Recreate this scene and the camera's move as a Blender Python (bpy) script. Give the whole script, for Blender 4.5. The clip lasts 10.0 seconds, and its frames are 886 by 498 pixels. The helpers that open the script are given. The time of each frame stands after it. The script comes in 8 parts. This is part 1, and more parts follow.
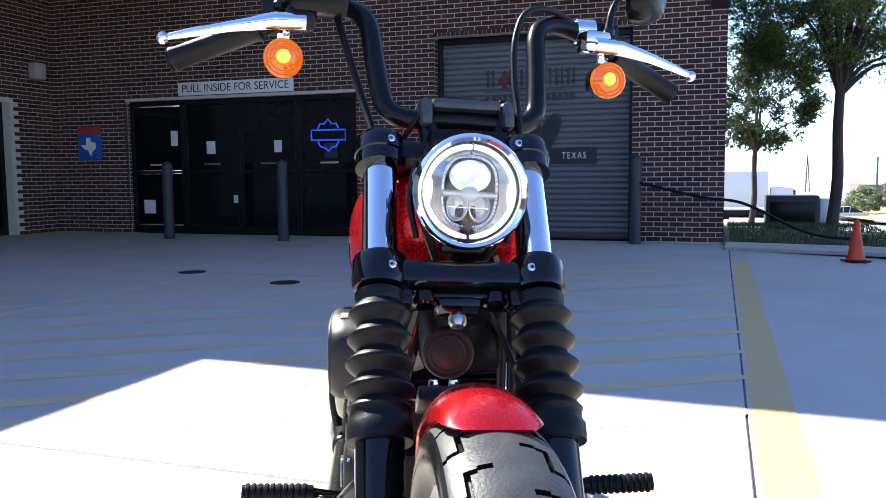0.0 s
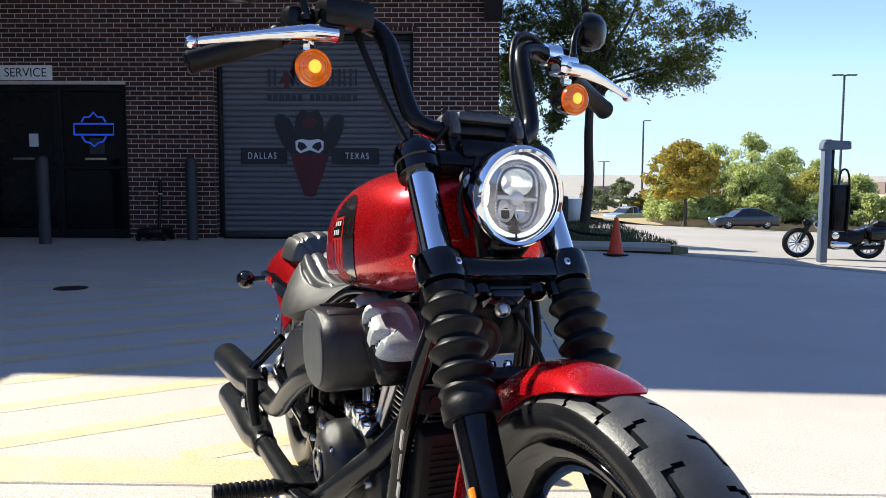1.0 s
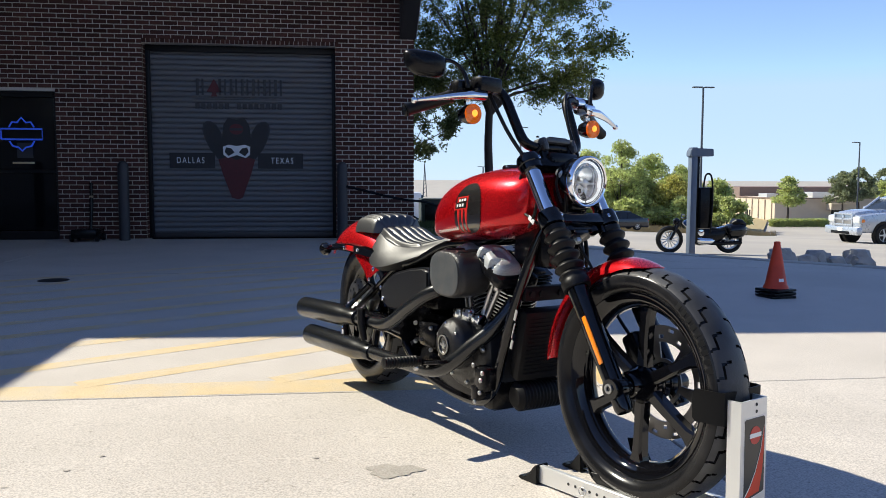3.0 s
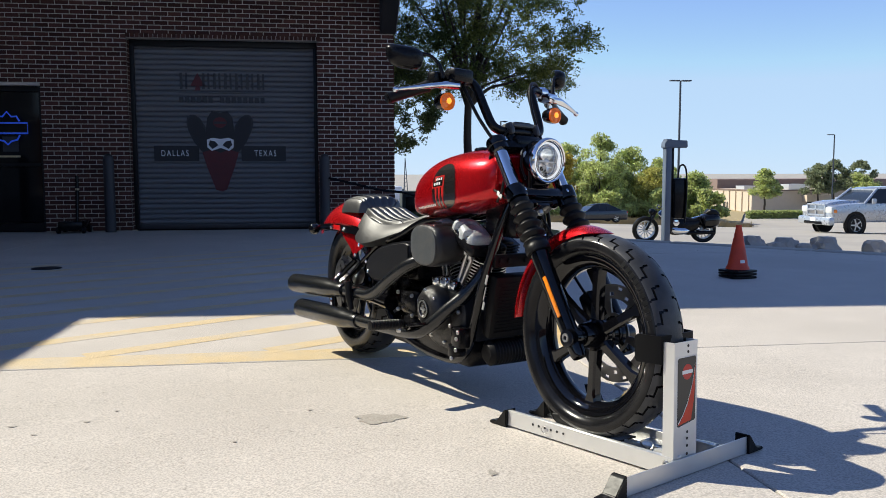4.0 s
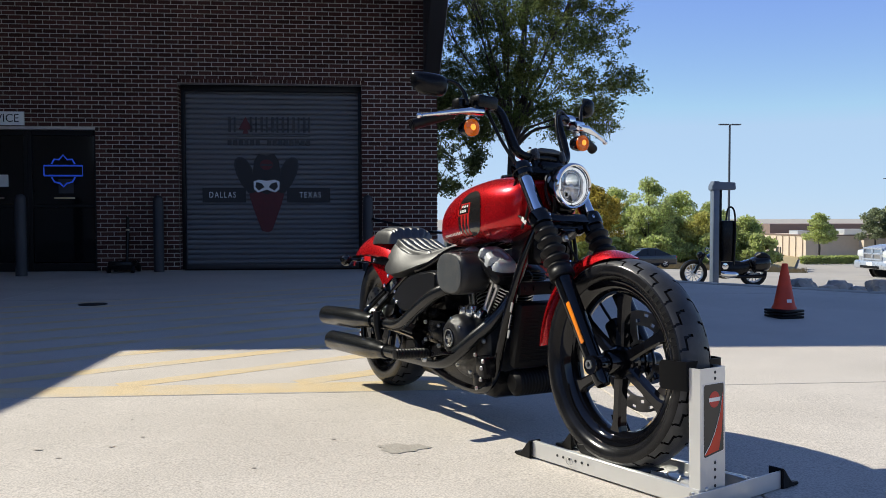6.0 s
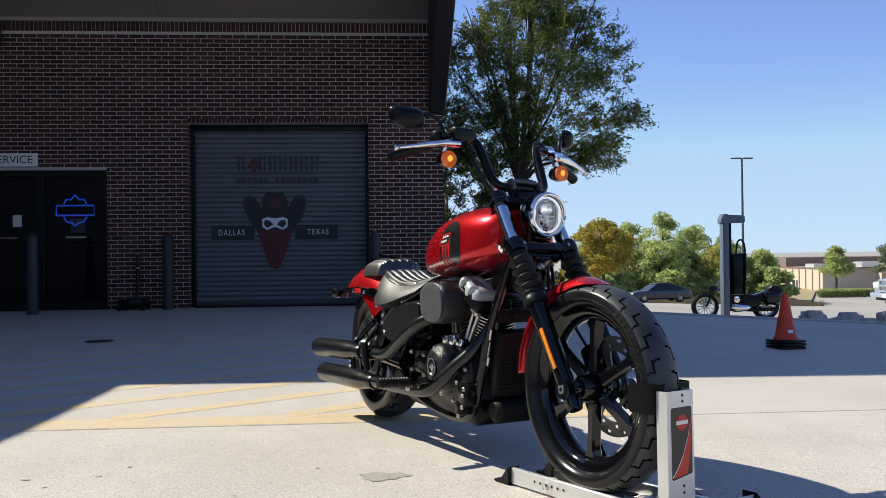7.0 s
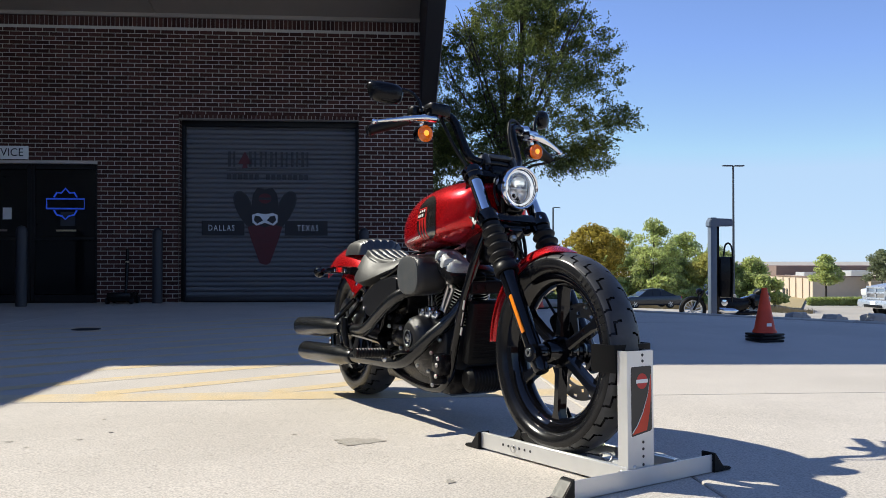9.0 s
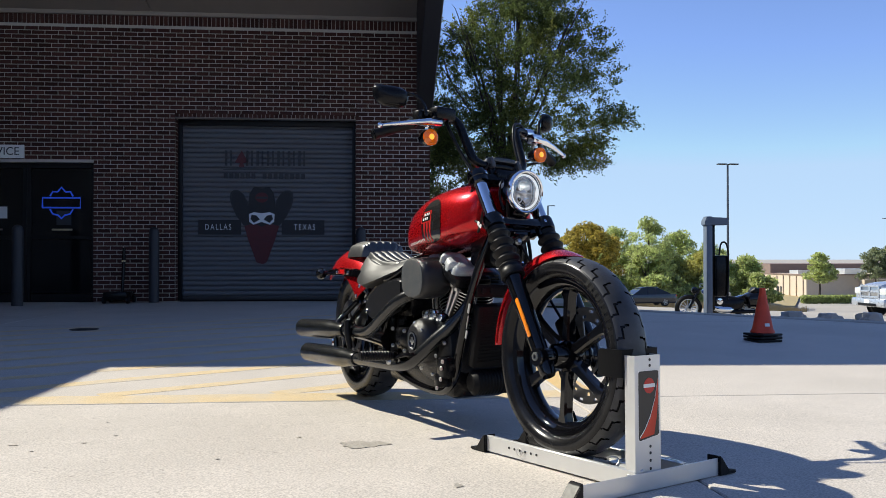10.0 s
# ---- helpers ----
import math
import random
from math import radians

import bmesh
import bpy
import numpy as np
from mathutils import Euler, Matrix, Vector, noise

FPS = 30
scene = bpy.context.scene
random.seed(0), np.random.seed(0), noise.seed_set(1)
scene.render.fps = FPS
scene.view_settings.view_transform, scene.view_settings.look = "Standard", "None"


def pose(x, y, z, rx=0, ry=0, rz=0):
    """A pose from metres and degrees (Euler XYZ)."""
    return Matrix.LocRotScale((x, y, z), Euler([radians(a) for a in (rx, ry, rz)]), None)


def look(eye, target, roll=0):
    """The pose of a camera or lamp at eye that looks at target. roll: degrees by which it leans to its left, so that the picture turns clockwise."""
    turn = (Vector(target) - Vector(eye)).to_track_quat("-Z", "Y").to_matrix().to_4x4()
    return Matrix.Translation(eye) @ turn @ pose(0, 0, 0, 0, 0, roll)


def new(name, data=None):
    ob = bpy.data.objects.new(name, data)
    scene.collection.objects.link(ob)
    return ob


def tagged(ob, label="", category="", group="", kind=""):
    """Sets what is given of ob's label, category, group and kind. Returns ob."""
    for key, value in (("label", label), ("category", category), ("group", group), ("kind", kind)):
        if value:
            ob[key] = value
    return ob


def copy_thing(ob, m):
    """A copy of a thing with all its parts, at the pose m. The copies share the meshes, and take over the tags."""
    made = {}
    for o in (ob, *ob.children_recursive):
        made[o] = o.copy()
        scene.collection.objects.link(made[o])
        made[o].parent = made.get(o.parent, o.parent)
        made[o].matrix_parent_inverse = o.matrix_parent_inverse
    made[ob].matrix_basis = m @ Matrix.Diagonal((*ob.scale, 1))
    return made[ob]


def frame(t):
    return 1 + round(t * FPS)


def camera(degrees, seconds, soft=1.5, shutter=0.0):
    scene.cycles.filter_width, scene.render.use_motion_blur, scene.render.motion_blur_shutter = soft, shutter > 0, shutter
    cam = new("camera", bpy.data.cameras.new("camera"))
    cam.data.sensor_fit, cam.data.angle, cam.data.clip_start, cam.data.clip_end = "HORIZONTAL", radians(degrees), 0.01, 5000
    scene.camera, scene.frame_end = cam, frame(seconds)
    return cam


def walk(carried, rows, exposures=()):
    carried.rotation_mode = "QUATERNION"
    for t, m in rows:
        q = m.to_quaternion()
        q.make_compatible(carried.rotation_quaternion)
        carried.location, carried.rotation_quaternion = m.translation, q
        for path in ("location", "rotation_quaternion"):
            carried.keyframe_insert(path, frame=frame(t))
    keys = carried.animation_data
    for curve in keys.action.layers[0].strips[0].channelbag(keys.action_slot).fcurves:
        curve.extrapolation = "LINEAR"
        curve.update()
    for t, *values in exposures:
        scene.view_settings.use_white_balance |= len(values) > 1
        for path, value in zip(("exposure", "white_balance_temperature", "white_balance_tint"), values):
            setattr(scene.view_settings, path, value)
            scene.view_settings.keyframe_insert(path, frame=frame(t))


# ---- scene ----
cam = camera(56.5, 10.0, soft=0.75)
PATH = [
    (0, (0.31, -0.704, 0.917), (-0.324, 1.185, 0.735), -0.5),
    (0.3, (0.191, -0.737, 0.929), (-0.257, 1.203, 0.745), -0.2),
    (0.5, (0.119, -0.764, 0.936), (-0.206, 1.201, 0.747), -0.3),
    (0.6, (0.093, -0.778, 0.936), (-0.183, 1.194, 0.751), -0.2),
    (1, (-0.063, -0.899, 0.928), (-0.12, 1.091, 0.743), 0.2),
    (1.5, (-0.256, -1.124, 0.932), (-0.141, 0.864, 0.751), 0.4),
    (2, (-0.416, -1.422, 0.944), (-0.23, 0.562, 0.77), 0.3),
    (2.5, (-0.555, -1.757, 0.922), (-0.344, 0.224, 0.752), 0.2),
    (2.7, (-0.609, -1.848, 0.913), (-0.391, 0.133, 0.743), 0.2),
    (3.8, (-0.725, -2.298, 0.868), (-0.445, -0.326, 0.686), -0.0),
    (4, (-0.701, -2.313, 0.857), (-0.421, -0.342, 0.672), -0.1),
    (4.5, (-0.647, -2.274, 0.86), (-0.378, -0.302, 0.667), -0.1),
    (5, (-0.631, -2.297, 0.809), (-0.402, -0.32, 0.615), -0.1),
    (5.5, (-0.63, -2.3, 0.784), (-0.437, -0.318, 0.589), -0.1),
    (6, (-0.622, -2.303, 0.794), (-0.455, -0.311, 0.718), -0.1),
    (6.2, (-0.606, -2.311, 0.797), (-0.448, -0.317, 0.754), -0.3),
    (7.3, (-0.475, -2.375, 0.735), (-0.349, -0.379, 0.758), -0.6),
    (7.5, (-0.46, -2.38, 0.708), (-0.33, -0.384, 0.736), -0.3),
    (8, (-0.434, -2.409, 0.681), (-0.306, -0.413, 0.712), -0.2),
    (8.5, (-0.436, -2.434, 0.65), (-0.297, -0.439, 0.679), -0.1),
    (9, (-0.453, -2.447, 0.653), (-0.303, -0.452, 0.679), -0.0),
    (9.5, (-0.474, -2.447, 0.666), (-0.317, -0.454, 0.691), -0.0),
    (10, (-0.49, -2.45, 0.672), (-0.327, -0.456, 0.693), -0.0),
]
EXPOSURES = [(0.0, 1.80, 5850, 4), (0.5, 1.25, 5950, 4), (1.0, 0.98, 6050, 4), (1.5, 0.86, 6100, 4), (2.0, 0.78, 6100, 4), (2.5, 0.74, 6100, 4), (3.8, 0.57, 6050, 4),
             (4.5, 0.47, 6050, 4), (5.5, 0.41, 6000, 4), (6.2, 0.43, 6000, 4), (7.5, 0.52, 6000, 4), (10.0, 0.54, 6000, 4)]
walk(cam, [(t, look(eye, target, roll)) for t, eye, target, roll in PATH], EXPOSURES)

# ---- world, sun, exposure ----
SUN_TO = Vector((-0.96, 0.50, 1.0)).normalized()
SUN_EL = math.asin(SUN_TO.z)
world = bpy.data.worlds.new("sky")
scene.world = world
world.use_nodes = True
wn = world.node_tree
sky = wn.nodes.new("ShaderNodeTexSky")
sky.sky_type = "NISHITA"
sky.sun_disc = False
sky.sun_elevation = SUN_EL
sky.sun_rotation = math.atan2(SUN_TO.x, SUN_TO.y)
sky.air_density, sky.dust_density, sky.ozone_density = 0.9, 0.0, 3.3
sky.altitude = 2500
wn.nodes["Background"].inputs["Strength"].default_value = 0.137
clear = wn.nodes.new("ShaderNodeMix")
clear.data_type, clear.blend_type = "RGBA", "MULTIPLY"
clear.inputs[0].default_value = 1.0
clear.inputs[7].default_value = (1.14, 0.97, 1.03, 1)
wn.links.new(sky.outputs[0], clear.inputs[6])
# the low sky is pale but never white
low_sky = wn.nodes.new("ShaderNodeMix")
low_sky.data_type, low_sky.blend_type = "RGBA", "DARKEN"
low_sky.inputs[0].default_value = 0.88
low_sky.inputs[7].default_value = (2.75, 3.45, 4.35, 1)
wn.links.new(clear.outputs[2], low_sky.inputs[6])
wn.links.new(low_sky.outputs[2], wn.nodes["Background"].inputs["Color"])
sun_data = bpy.data.lights.new("sun", "SUN")
sun_data.energy, sun_data.angle, sun_data.color = 5.0, radians(0.5), (1.0, 0.88, 0.71)
sun = new("sun", sun_data)
sun.matrix_world = look(SUN_TO * 60, (0, 0, 0))


# ---- materials ----
def material(name, base, rough=0.6, metal=0.0, vary=0.15, scale=8.0, bump=0.1, bump_scale=60.0, island=0.0,
             second=None, second_scale=1.5, coat=0.0, per_object=0.0, spec=None, grit=0.0, grit_scale=150, pits=0.0):
    """Base colour with two sizes of mottling, fine relief, and optional change from piece to piece."""
    m = bpy.data.materials.new(name)
    m.use_nodes = True
    t = m.node_tree
    b = t.nodes["Principled BSDF"]
    b.inputs["Metallic"].default_value = metal
    if spec is not None:
        b.inputs["Specular IOR Level"].default_value = spec
    if coat:
        b.inputs["Coat Weight"].default_value = coat
        b.inputs["Coat Roughness"].default_value = 0.03
    co = t.nodes.new("ShaderNodeTexCoord")
    geo = t.nodes.new("ShaderNodeNewGeometry")
    n1 = t.nodes.new("ShaderNodeTexNoise")
    n1.inputs["Scale"].default_value, n1.inputs["Detail"].default_value = scale, 6
    t.links.new(geo.outputs["Position"], n1.inputs["Vector"])
    n2 = t.nodes.new("ShaderNodeTexNoise")
    n2.inputs["Scale"].default_value, n2.inputs["Detail"].default_value = second_scale, 3
    t.links.new(geo.outputs["Position"], n2.inputs["Vector"])
    mix = t.nodes.new("ShaderNodeMix")
    mix.data_type = "RGBA"
    dark = tuple(c * (1 - vary) for c in base)
    light = tuple(min(1.0, c * (1 + vary)) for c in base)
    mix.inputs[6].default_value, mix.inputs[7].default_value = (*dark, 1), (*light, 1)
    t.links.new(n1.outputs["Fac"], mix.inputs[0])
    last = mix.outputs[2]
    if second:
        ramp = t.nodes.new("ShaderNodeMapRange")
        ramp.inputs[1].default_value, ramp.inputs[2].default_value = 0.45, 0.68
        t.links.new(n2.outputs["Fac"], ramp.inputs[0])
        mx = t.nodes.new("ShaderNodeMix")
        mx.data_type = "RGBA"
        mx.inputs[7].default_value = (*second, 1)
        t.links.new(ramp.outputs[0], mx.inputs[0])
        t.links.new(last, mx.inputs[6])
        last = mx.outputs[2]
    if grit:
        g = t.nodes.new("ShaderNodeTexNoise")
        g.inputs["Scale"].default_value, g.inputs["Detail"].default_value = grit_scale, 6
        t.links.new(geo.outputs["Position"], g.inputs["Vector"])
        gr = t.nodes.new("ShaderNodeMapRange")
        gr.inputs[1].default_value, gr.inputs[2].default_value = 0.36, 0.62
        gr.inputs[3].default_value, gr.inputs[4].default_value = 1 - grit, 1 + 0.5 * grit
        t.links.new(g.outputs["Fac"], gr.inputs[0])
        gm = t.nodes.new("ShaderNodeHueSaturation")
        t.links.new(gr.outputs[0], gm.inputs["Value"])
        t.links.new(last, gm.inputs["Color"])
        last = gm.outputs["Color"]
    if pits:
        pn = t.nodes.new("ShaderNodeTexNoise")
        pn.inputs["Scale"].default_value, pn.inputs["Detail"].default_value = 46, 3
        t.links.new(geo.outputs["Position"], pn.inputs["Vector"])
        pr = t.nodes.new("ShaderNodeMapRange")
        pr.inputs[1].default_value, pr.inputs[2].default_value = 0.66, 0.74
        pr.inputs[3].default_value, pr.inputs[4].default_value = 1.0, 1.0 - pits
        t.links.new(pn.outputs["Fac"], pr.inputs[0])
        pm = t.nodes.new("ShaderNodeHueSaturation")
        t.links.new(pr.outputs[0], pm.inputs["Value"])
        t.links.new(last, pm.inputs["Color"])
        last = pm.outputs["Color"]
    if island or per_object:
        hs = t.nodes.new("ShaderNodeHueSaturation")
        mr = t.nodes.new("ShaderNodeMapRange")
        amount = island or per_object
        mr.inputs[3].default_value, mr.inputs[4].default_value = 1 - amount, 1 + amount
        if island:
            t.links.new(geo.outputs["Random Per Island"], mr.inputs[0])
        else:
            info = t.nodes.new("ShaderNodeObjectInfo")
            t.links.new(info.outputs["Random"], mr.inputs[0])
        t.links.new(mr.outputs[0], hs.inputs["Value"])
        t.links.new(last, hs.inputs["Color"])
        last = hs.outputs["Color"]
    t.links.new(last, b.inputs["Base Color"])
    rr = t.nodes.new("ShaderNodeMapRange")
    rr.inputs[3].default_value, rr.inputs[4].default_value = max(0.02, rough * 0.85), min(1, rough * 1.15)
    t.links.new(n1.outputs["Fac"], rr.inputs[0])
    t.links.new(rr.outputs[0], b.inputs["Roughness"])
    if bump:
        nb = t.nodes.new("ShaderNodeTexNoise")
        nb.inputs["Scale"].default_value, nb.inputs["Detail"].default_value = bump_scale, 4
        t.links.new(geo.outputs["Position"], nb.inputs["Vector"])
        bp = t.nodes.new("ShaderNodeBump")
        bp.inputs["Strength"].default_value, bp.inputs["Distance"].default_value = bump, 0.01
        t.links.new(nb.outputs["Fac"], bp.inputs["Height"])
        t.links.new(bp.outputs["Normal"], b.inputs["Normal"])
    return m


def glowing(name, color, strength):
    m = bpy.data.materials.new(name)
    m.use_nodes = True
    b = m.node_tree.nodes["Principled BSDF"]
    b.inputs["Base Color"].default_value = (*color, 1)
    b.inputs["Emission Color"].default_value = (*color, 1)
    b.inputs["Emission Strength"].default_value = strength
    return m


def glass(name, color=(1, 1, 1), rough=0.0):
    m = bpy.data.materials.new(name)
    m.use_nodes = True
    b = m.node_tree.nodes["Principled BSDF"]
    b.inputs["Base Color"].default_value = (*color, 1)
    b.inputs["Roughness"].default_value = rough
    b.inputs["Transmission Weight"].default_value = 1.0
    b.inputs["IOR"].default_value = 1.45
    return m


def leafy(name, base, vary, scale, island, second=None, second_scale=0.8):
    """A leaf: half of the light that meets it passes through."""
    m = material(name, base, 0.55, vary=vary, scale=scale, bump=0, island=island, second=second, second_scale=second_scale, spec=0.3)
    t = m.node_tree
    b = t.nodes["Principled BSDF"]
    tr = t.nodes.new("ShaderNodeBsdfTranslucent")
    src = b.inputs["Base Color"].links[0].from_socket
    t.links.new(src, tr.inputs["Color"])
    mx = t.nodes.new("ShaderNodeMixShader")
    mx.inputs[0].default_value = 0.55
    t.links.new(b.outputs[0], mx.inputs[1])
    t.links.new(tr.outputs[0], mx.inputs[2])
    t.links.new(mx.outputs[0], t.nodes["Material Output"].inputs["Surface"])
    return m


CONCRETE = material("concrete", (0.515, 0.470, 0.418), 0.88, vary=0.12, scale=5.0, bump=0.03, bump_scale=260,
                    second=(0.462, 0.421, 0.372), second_scale=0.9, grit=0.27, grit_scale=160, pits=0.34)
JOINT = material("joint_tar", (0.22, 0.20, 0.18), 0.9)
YELLOW_PAINT = material("worn_yellow_paint", (0.60, 0.470, 0.275), 0.75, vary=0.14, scale=14, second=(0.54, 0.475, 0.375),
                        second_scale=3.0, bump=0.2, bump_scale=120, grit=0.25)
# yellower coat that makes up for blue shade on the long stripe
YELLOW_DEEP = material("deep_yellow_paint", (0.61, 0.43, 0.18), 0.7, vary=0.14, scale=14, second=(0.58, 0.43, 0.22), second_scale=3.0, bump=0.2, bump_scale=120, grit=0.2)
STAIN = material("damp_stain", (0.35, 0.32, 0.275), 0.7, vary=0.2, scale=30, grit=0.2)
ASPHALT = material("pale_asphalt", (0.36, 0.33, 0.29), 0.9, vary=0.15, scale=0.5, second=(0.29, 0.27, 0.245), second_scale=0.12)
GRASS = material("grass", (0.06, 0.09, 0.025), 0.9, vary=0.4, scale=20, second=(0.10, 0.09, 0.04), second_scale=2)
DRY_GRASS = material("dry_grass", (0.34, 0.27, 0.14), 0.9, vary=0.3, scale=3)
MORTAR = material("mortar", (0.54, 0.49, 0.43), 0.95, vary=0.15, scale=12, bump=0.4)
BRICK = material("brick", (0.070, 0.031, 0.024), 0.9, vary=0.22, scale=18, bump=0.5, bump_scale=90, island=0.35, spec=0.2)
BRICK_ONE = material("brick_piece", (0.070, 0.031, 0.024), 0.9, vary=0.22, scale=18, bump=0.5, bump_scale=90, per_object=0.35, spec=0.2)
SOFFIT = material("soffit_board", (0.34, 0.29, 0.24), 0.8, vary=0.06, scale=2)
DARK_METAL = material("dark_fascia", (0.035, 0.033, 0.035), 0.5, vary=0.1)
DOOR_STEEL = material("roller_steel", (0.132, 0.132, 0.140), 0.5, metal=0.15, vary=0.08, scale=5, bump=0.05)
PRINT_DARK = material("door_print_dark", (0.016, 0.016, 0.019), 0.6, vary=0.2, scale=20)
PRINT_GREY = material("door_print_grey", (0.030, 0.031, 0.036), 0.6, vary=0.2, scale=20)
PRINT_RED = material("door_print_red", (0.085, 0.011, 0.015), 0.6, vary=0.25, scale=14)
PRINT_WHITE = material("door_print_white", (0.75, 0.77, 0.80), 0.6)
BOLLARD = material("bollard_paint", (0.032, 0.032, 0.037), 0.6, vary=0.15)
SIGN_WHITE = material("sign_white", (0.80, 0.79, 0.76), 0.5, vary=0.05)
SIGN_BLACK = material("sign_letter", (0.03, 0.03, 0.035), 0.5)
BLUE = material("sign_blue", (0.02, 0.10, 0.42), 0.5)
RED_SIGN = material("sign_red", (0.45, 0.03, 0.03), 0.5)
DARK_GLASS = material("dark_glass", (0.006, 0.006, 0.007), 0.06, vary=0.1, bump=0, spec=0.22)
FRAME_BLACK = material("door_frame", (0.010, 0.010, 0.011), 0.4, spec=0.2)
NEON = glowing("neon_blue", (0.06, 0.16, 1.0), 0.10)
PAPER = material("paper", (0.7, 0.7, 0.68), 0.8)

# motorcycle
RED = material("candy_red", (0.54, 0.004, 0.009), 0.27, vary=0.06, scale=300, bump=0, coat=0.5, metal=0.66, spec=0.2)
BLUE_GLOSS = material("gloss_blue", (0.010, 0.030, 0.10), 0.12, vary=0.1, bump=0, coat=1.0)
BLACK_GLOSS = material("gloss_black", (0.003, 0.003, 0.004), 0.07, vary=0.1, bump=0, spec=0.45)
BLACK_SATIN = material("satin_black", (0.005, 0.005, 0.006), 0.26, vary=0.15, scale=30, bump=0.03, bump_scale=300, spec=0.22)
BLACK_CRINKLE = material("wrinkle_black", (0.009, 0.009, 0.0105), 0.36, vary=0.25, scale=60, bump=0.2, bump_scale=700, spec=0.45)
# dusty grey, lightened beyond the cover's black for the sunlit face
FACE_GREY = material("dusty_face", (0.048, 0.053, 0.058), 0.5, vary=0.35, scale=45, bump=0.12, bump_scale=500, second=(0.065, 0.065, 0.065), second_scale=25, spec=0.5)
SILVER_ENGINE = material("silver_powder", (0.38, 0.40, 0.41), 0.48, metal=0.15, vary=0.25, scale=90, bump=0.16, bump_scale=600, spec=0.6, grit=0.30, grit_scale=420)
CHROME = material("chrome", (0.82, 0.83, 0.85), 0.05, metal=1.0, vary=0.02, bump=0)
ALU = material("brushed_aluminium", (0.66, 0.66, 0.65), 0.38, metal=0.6, vary=0.08, scale=14, bump=0.06, bump_scale=200)
STEEL = material("machined_steel", (0.5, 0.5, 0.5), 0.3, metal=1.0, vary=0.1, scale=40)
RUBBER = material("tyre_rubber", (0.008, 0.008, 0.009), 0.20, vary=0.30, scale=14, bump=0.02, bump_scale=250, second=(0.015, 0.015, 0.016), second_scale=9, spec=0.25)
TREAD = material("worn_tread", (0.045, 0.045, 0.046), 0.45, vary=0.45, scale=40, bump=0.1, bump_scale=250, second=(0.028, 0.028, 0.029), second_scale=14, spec=0.4)
RUBBER_MATT = material("matt_rubber", (0.007, 0.007, 0.0075), 0.40, vary=0.2, scale=40, bump=0.1, spec=0.2)
MUFFLER_BLACK = material("muffler_black", (0.006, 0.007, 0.0085), 0.25, vary=0.15, scale=30, bump=0.02, bump_scale=300, spec=0.6)
COVER_BLACK = material("cover_black", (0.010, 0.010, 0.011), 0.34, vary=0.12, scale=30, bump=0.02, bump_scale=300, spec=0.3)
LEATHER = material("black_vinyl", (0.011, 0.012, 0.015), 0.42, vary=0.15, scale=40, bump=0.05, bump_scale=500, spec=1.0)
DISC = material("brake_disc", (0.16, 0.155, 0.15), 0.34, metal=0.85, vary=0.15, scale=40, bump=0)
AMBER = material("amber_lens", (0.42, 0.055, 0.002), 0.10, vary=0.1, bump=0, coat=0.8)
b_ = AMBER.node_tree.nodes["Principled BSDF"]
b_.inputs["Emission Color"].default_value = (1.0, 0.24, 0.005, 1)
b_.inputs["Emission Strength"].default_value = 0.13
AMBER_REFLECT = material("amber_reflector", (0.80, 0.22, 0.01), 0.15, vary=0.1, bump=0, coat=0.6)
LAMP_CLEAR = material("clear_lamp", (0.62, 0.64, 0.62), 0.12, vary=0.15, scale=12, bump=0, coat=0.8)
AMBER_GLOW = glowing("amber_bulb", (1.0, 0.34, 0.03), 0.95)
HORN_BROWN = material("horn_brown", (0.030, 0.014, 0.012), 0.5, vary=0.2, scale=40, bump=0.05, spec=0.3)
# black crinkle lightened to carry the sun's sheen on the clamp
CLAMP_GREY = material("clamp_grey", (0.035, 0.036, 0.038), 0.42, vary=0.35, scale=60, bump=0.2, bump_scale=700, spec=0.7)
LED = glowing("lamp_led", (1.0, 0.97, 0.9), 3.0)
LENS = glass("lamp_lens")
LAMP_GREY = material("lamp_grey", (0.34, 0.34, 0.35), 0.24, metal=0.9, vary=0.1, bump=0)
REFLECTOR = material("lamp_reflector", (0.92, 0.92, 0.93), 0.30, metal=0.75, vary=0.1, scale=90, bump=0.25, bump_scale=160)
HALO = glowing("lamp_halo", (0.9, 0.87, 0.86), 0.48)
TANK_BLACK = material("tank_black", (0.012, 0.011, 0.011), 0.25, bump=0, coat=1.0)
LABEL_GREY = material("label_grey", (0.30, 0.30, 0.29), 0.4, vary=0.3, scale=300, bump=0, spec=0.3)
TANK_WHITE = material("tank_white", (0.75, 0.74, 0.72), 0.3, bump=0, coat=0.5)
COOLER_BLACK = material("cooler_black", (0.006, 0.006, 0.0065), 0.5, bump=0, spec=0.12)
DECAL_RED = material("decal_red", (0.45, 0.012, 0.010), 0.3, bump=0)
DECAL_BLACK = material("decal_black", (0.015, 0.015, 0.016), 0.3, bump=0)
RED_LENS = material("red_lens", (0.55, 0.01, 0.01), 0.15, bump=0, coat=0.8)
WARN_ORANGE = material("cone_orange", (0.62, 0.055, 0.014), 0.55, vary=0.12, scale=10, second=(0.48, 0.045, 0.016), second_scale=6)
BARK = material("bark", (0.055, 0.042, 0.034), 0.9, vary=0.35, scale=30, bump=0.6)
LEAF = leafy("oak_leaf", (0.105, 0.135, 0.036), 0.35, 1.2, 0.5, (0.18, 0.19, 0.040), 0.8)
# oak leaf darkened to carry the shade on the small tree
LEAF_SHADE = leafy("leaf_in_shade", (0.045, 0.062, 0.022), 0.35, 1.2, 0.5)
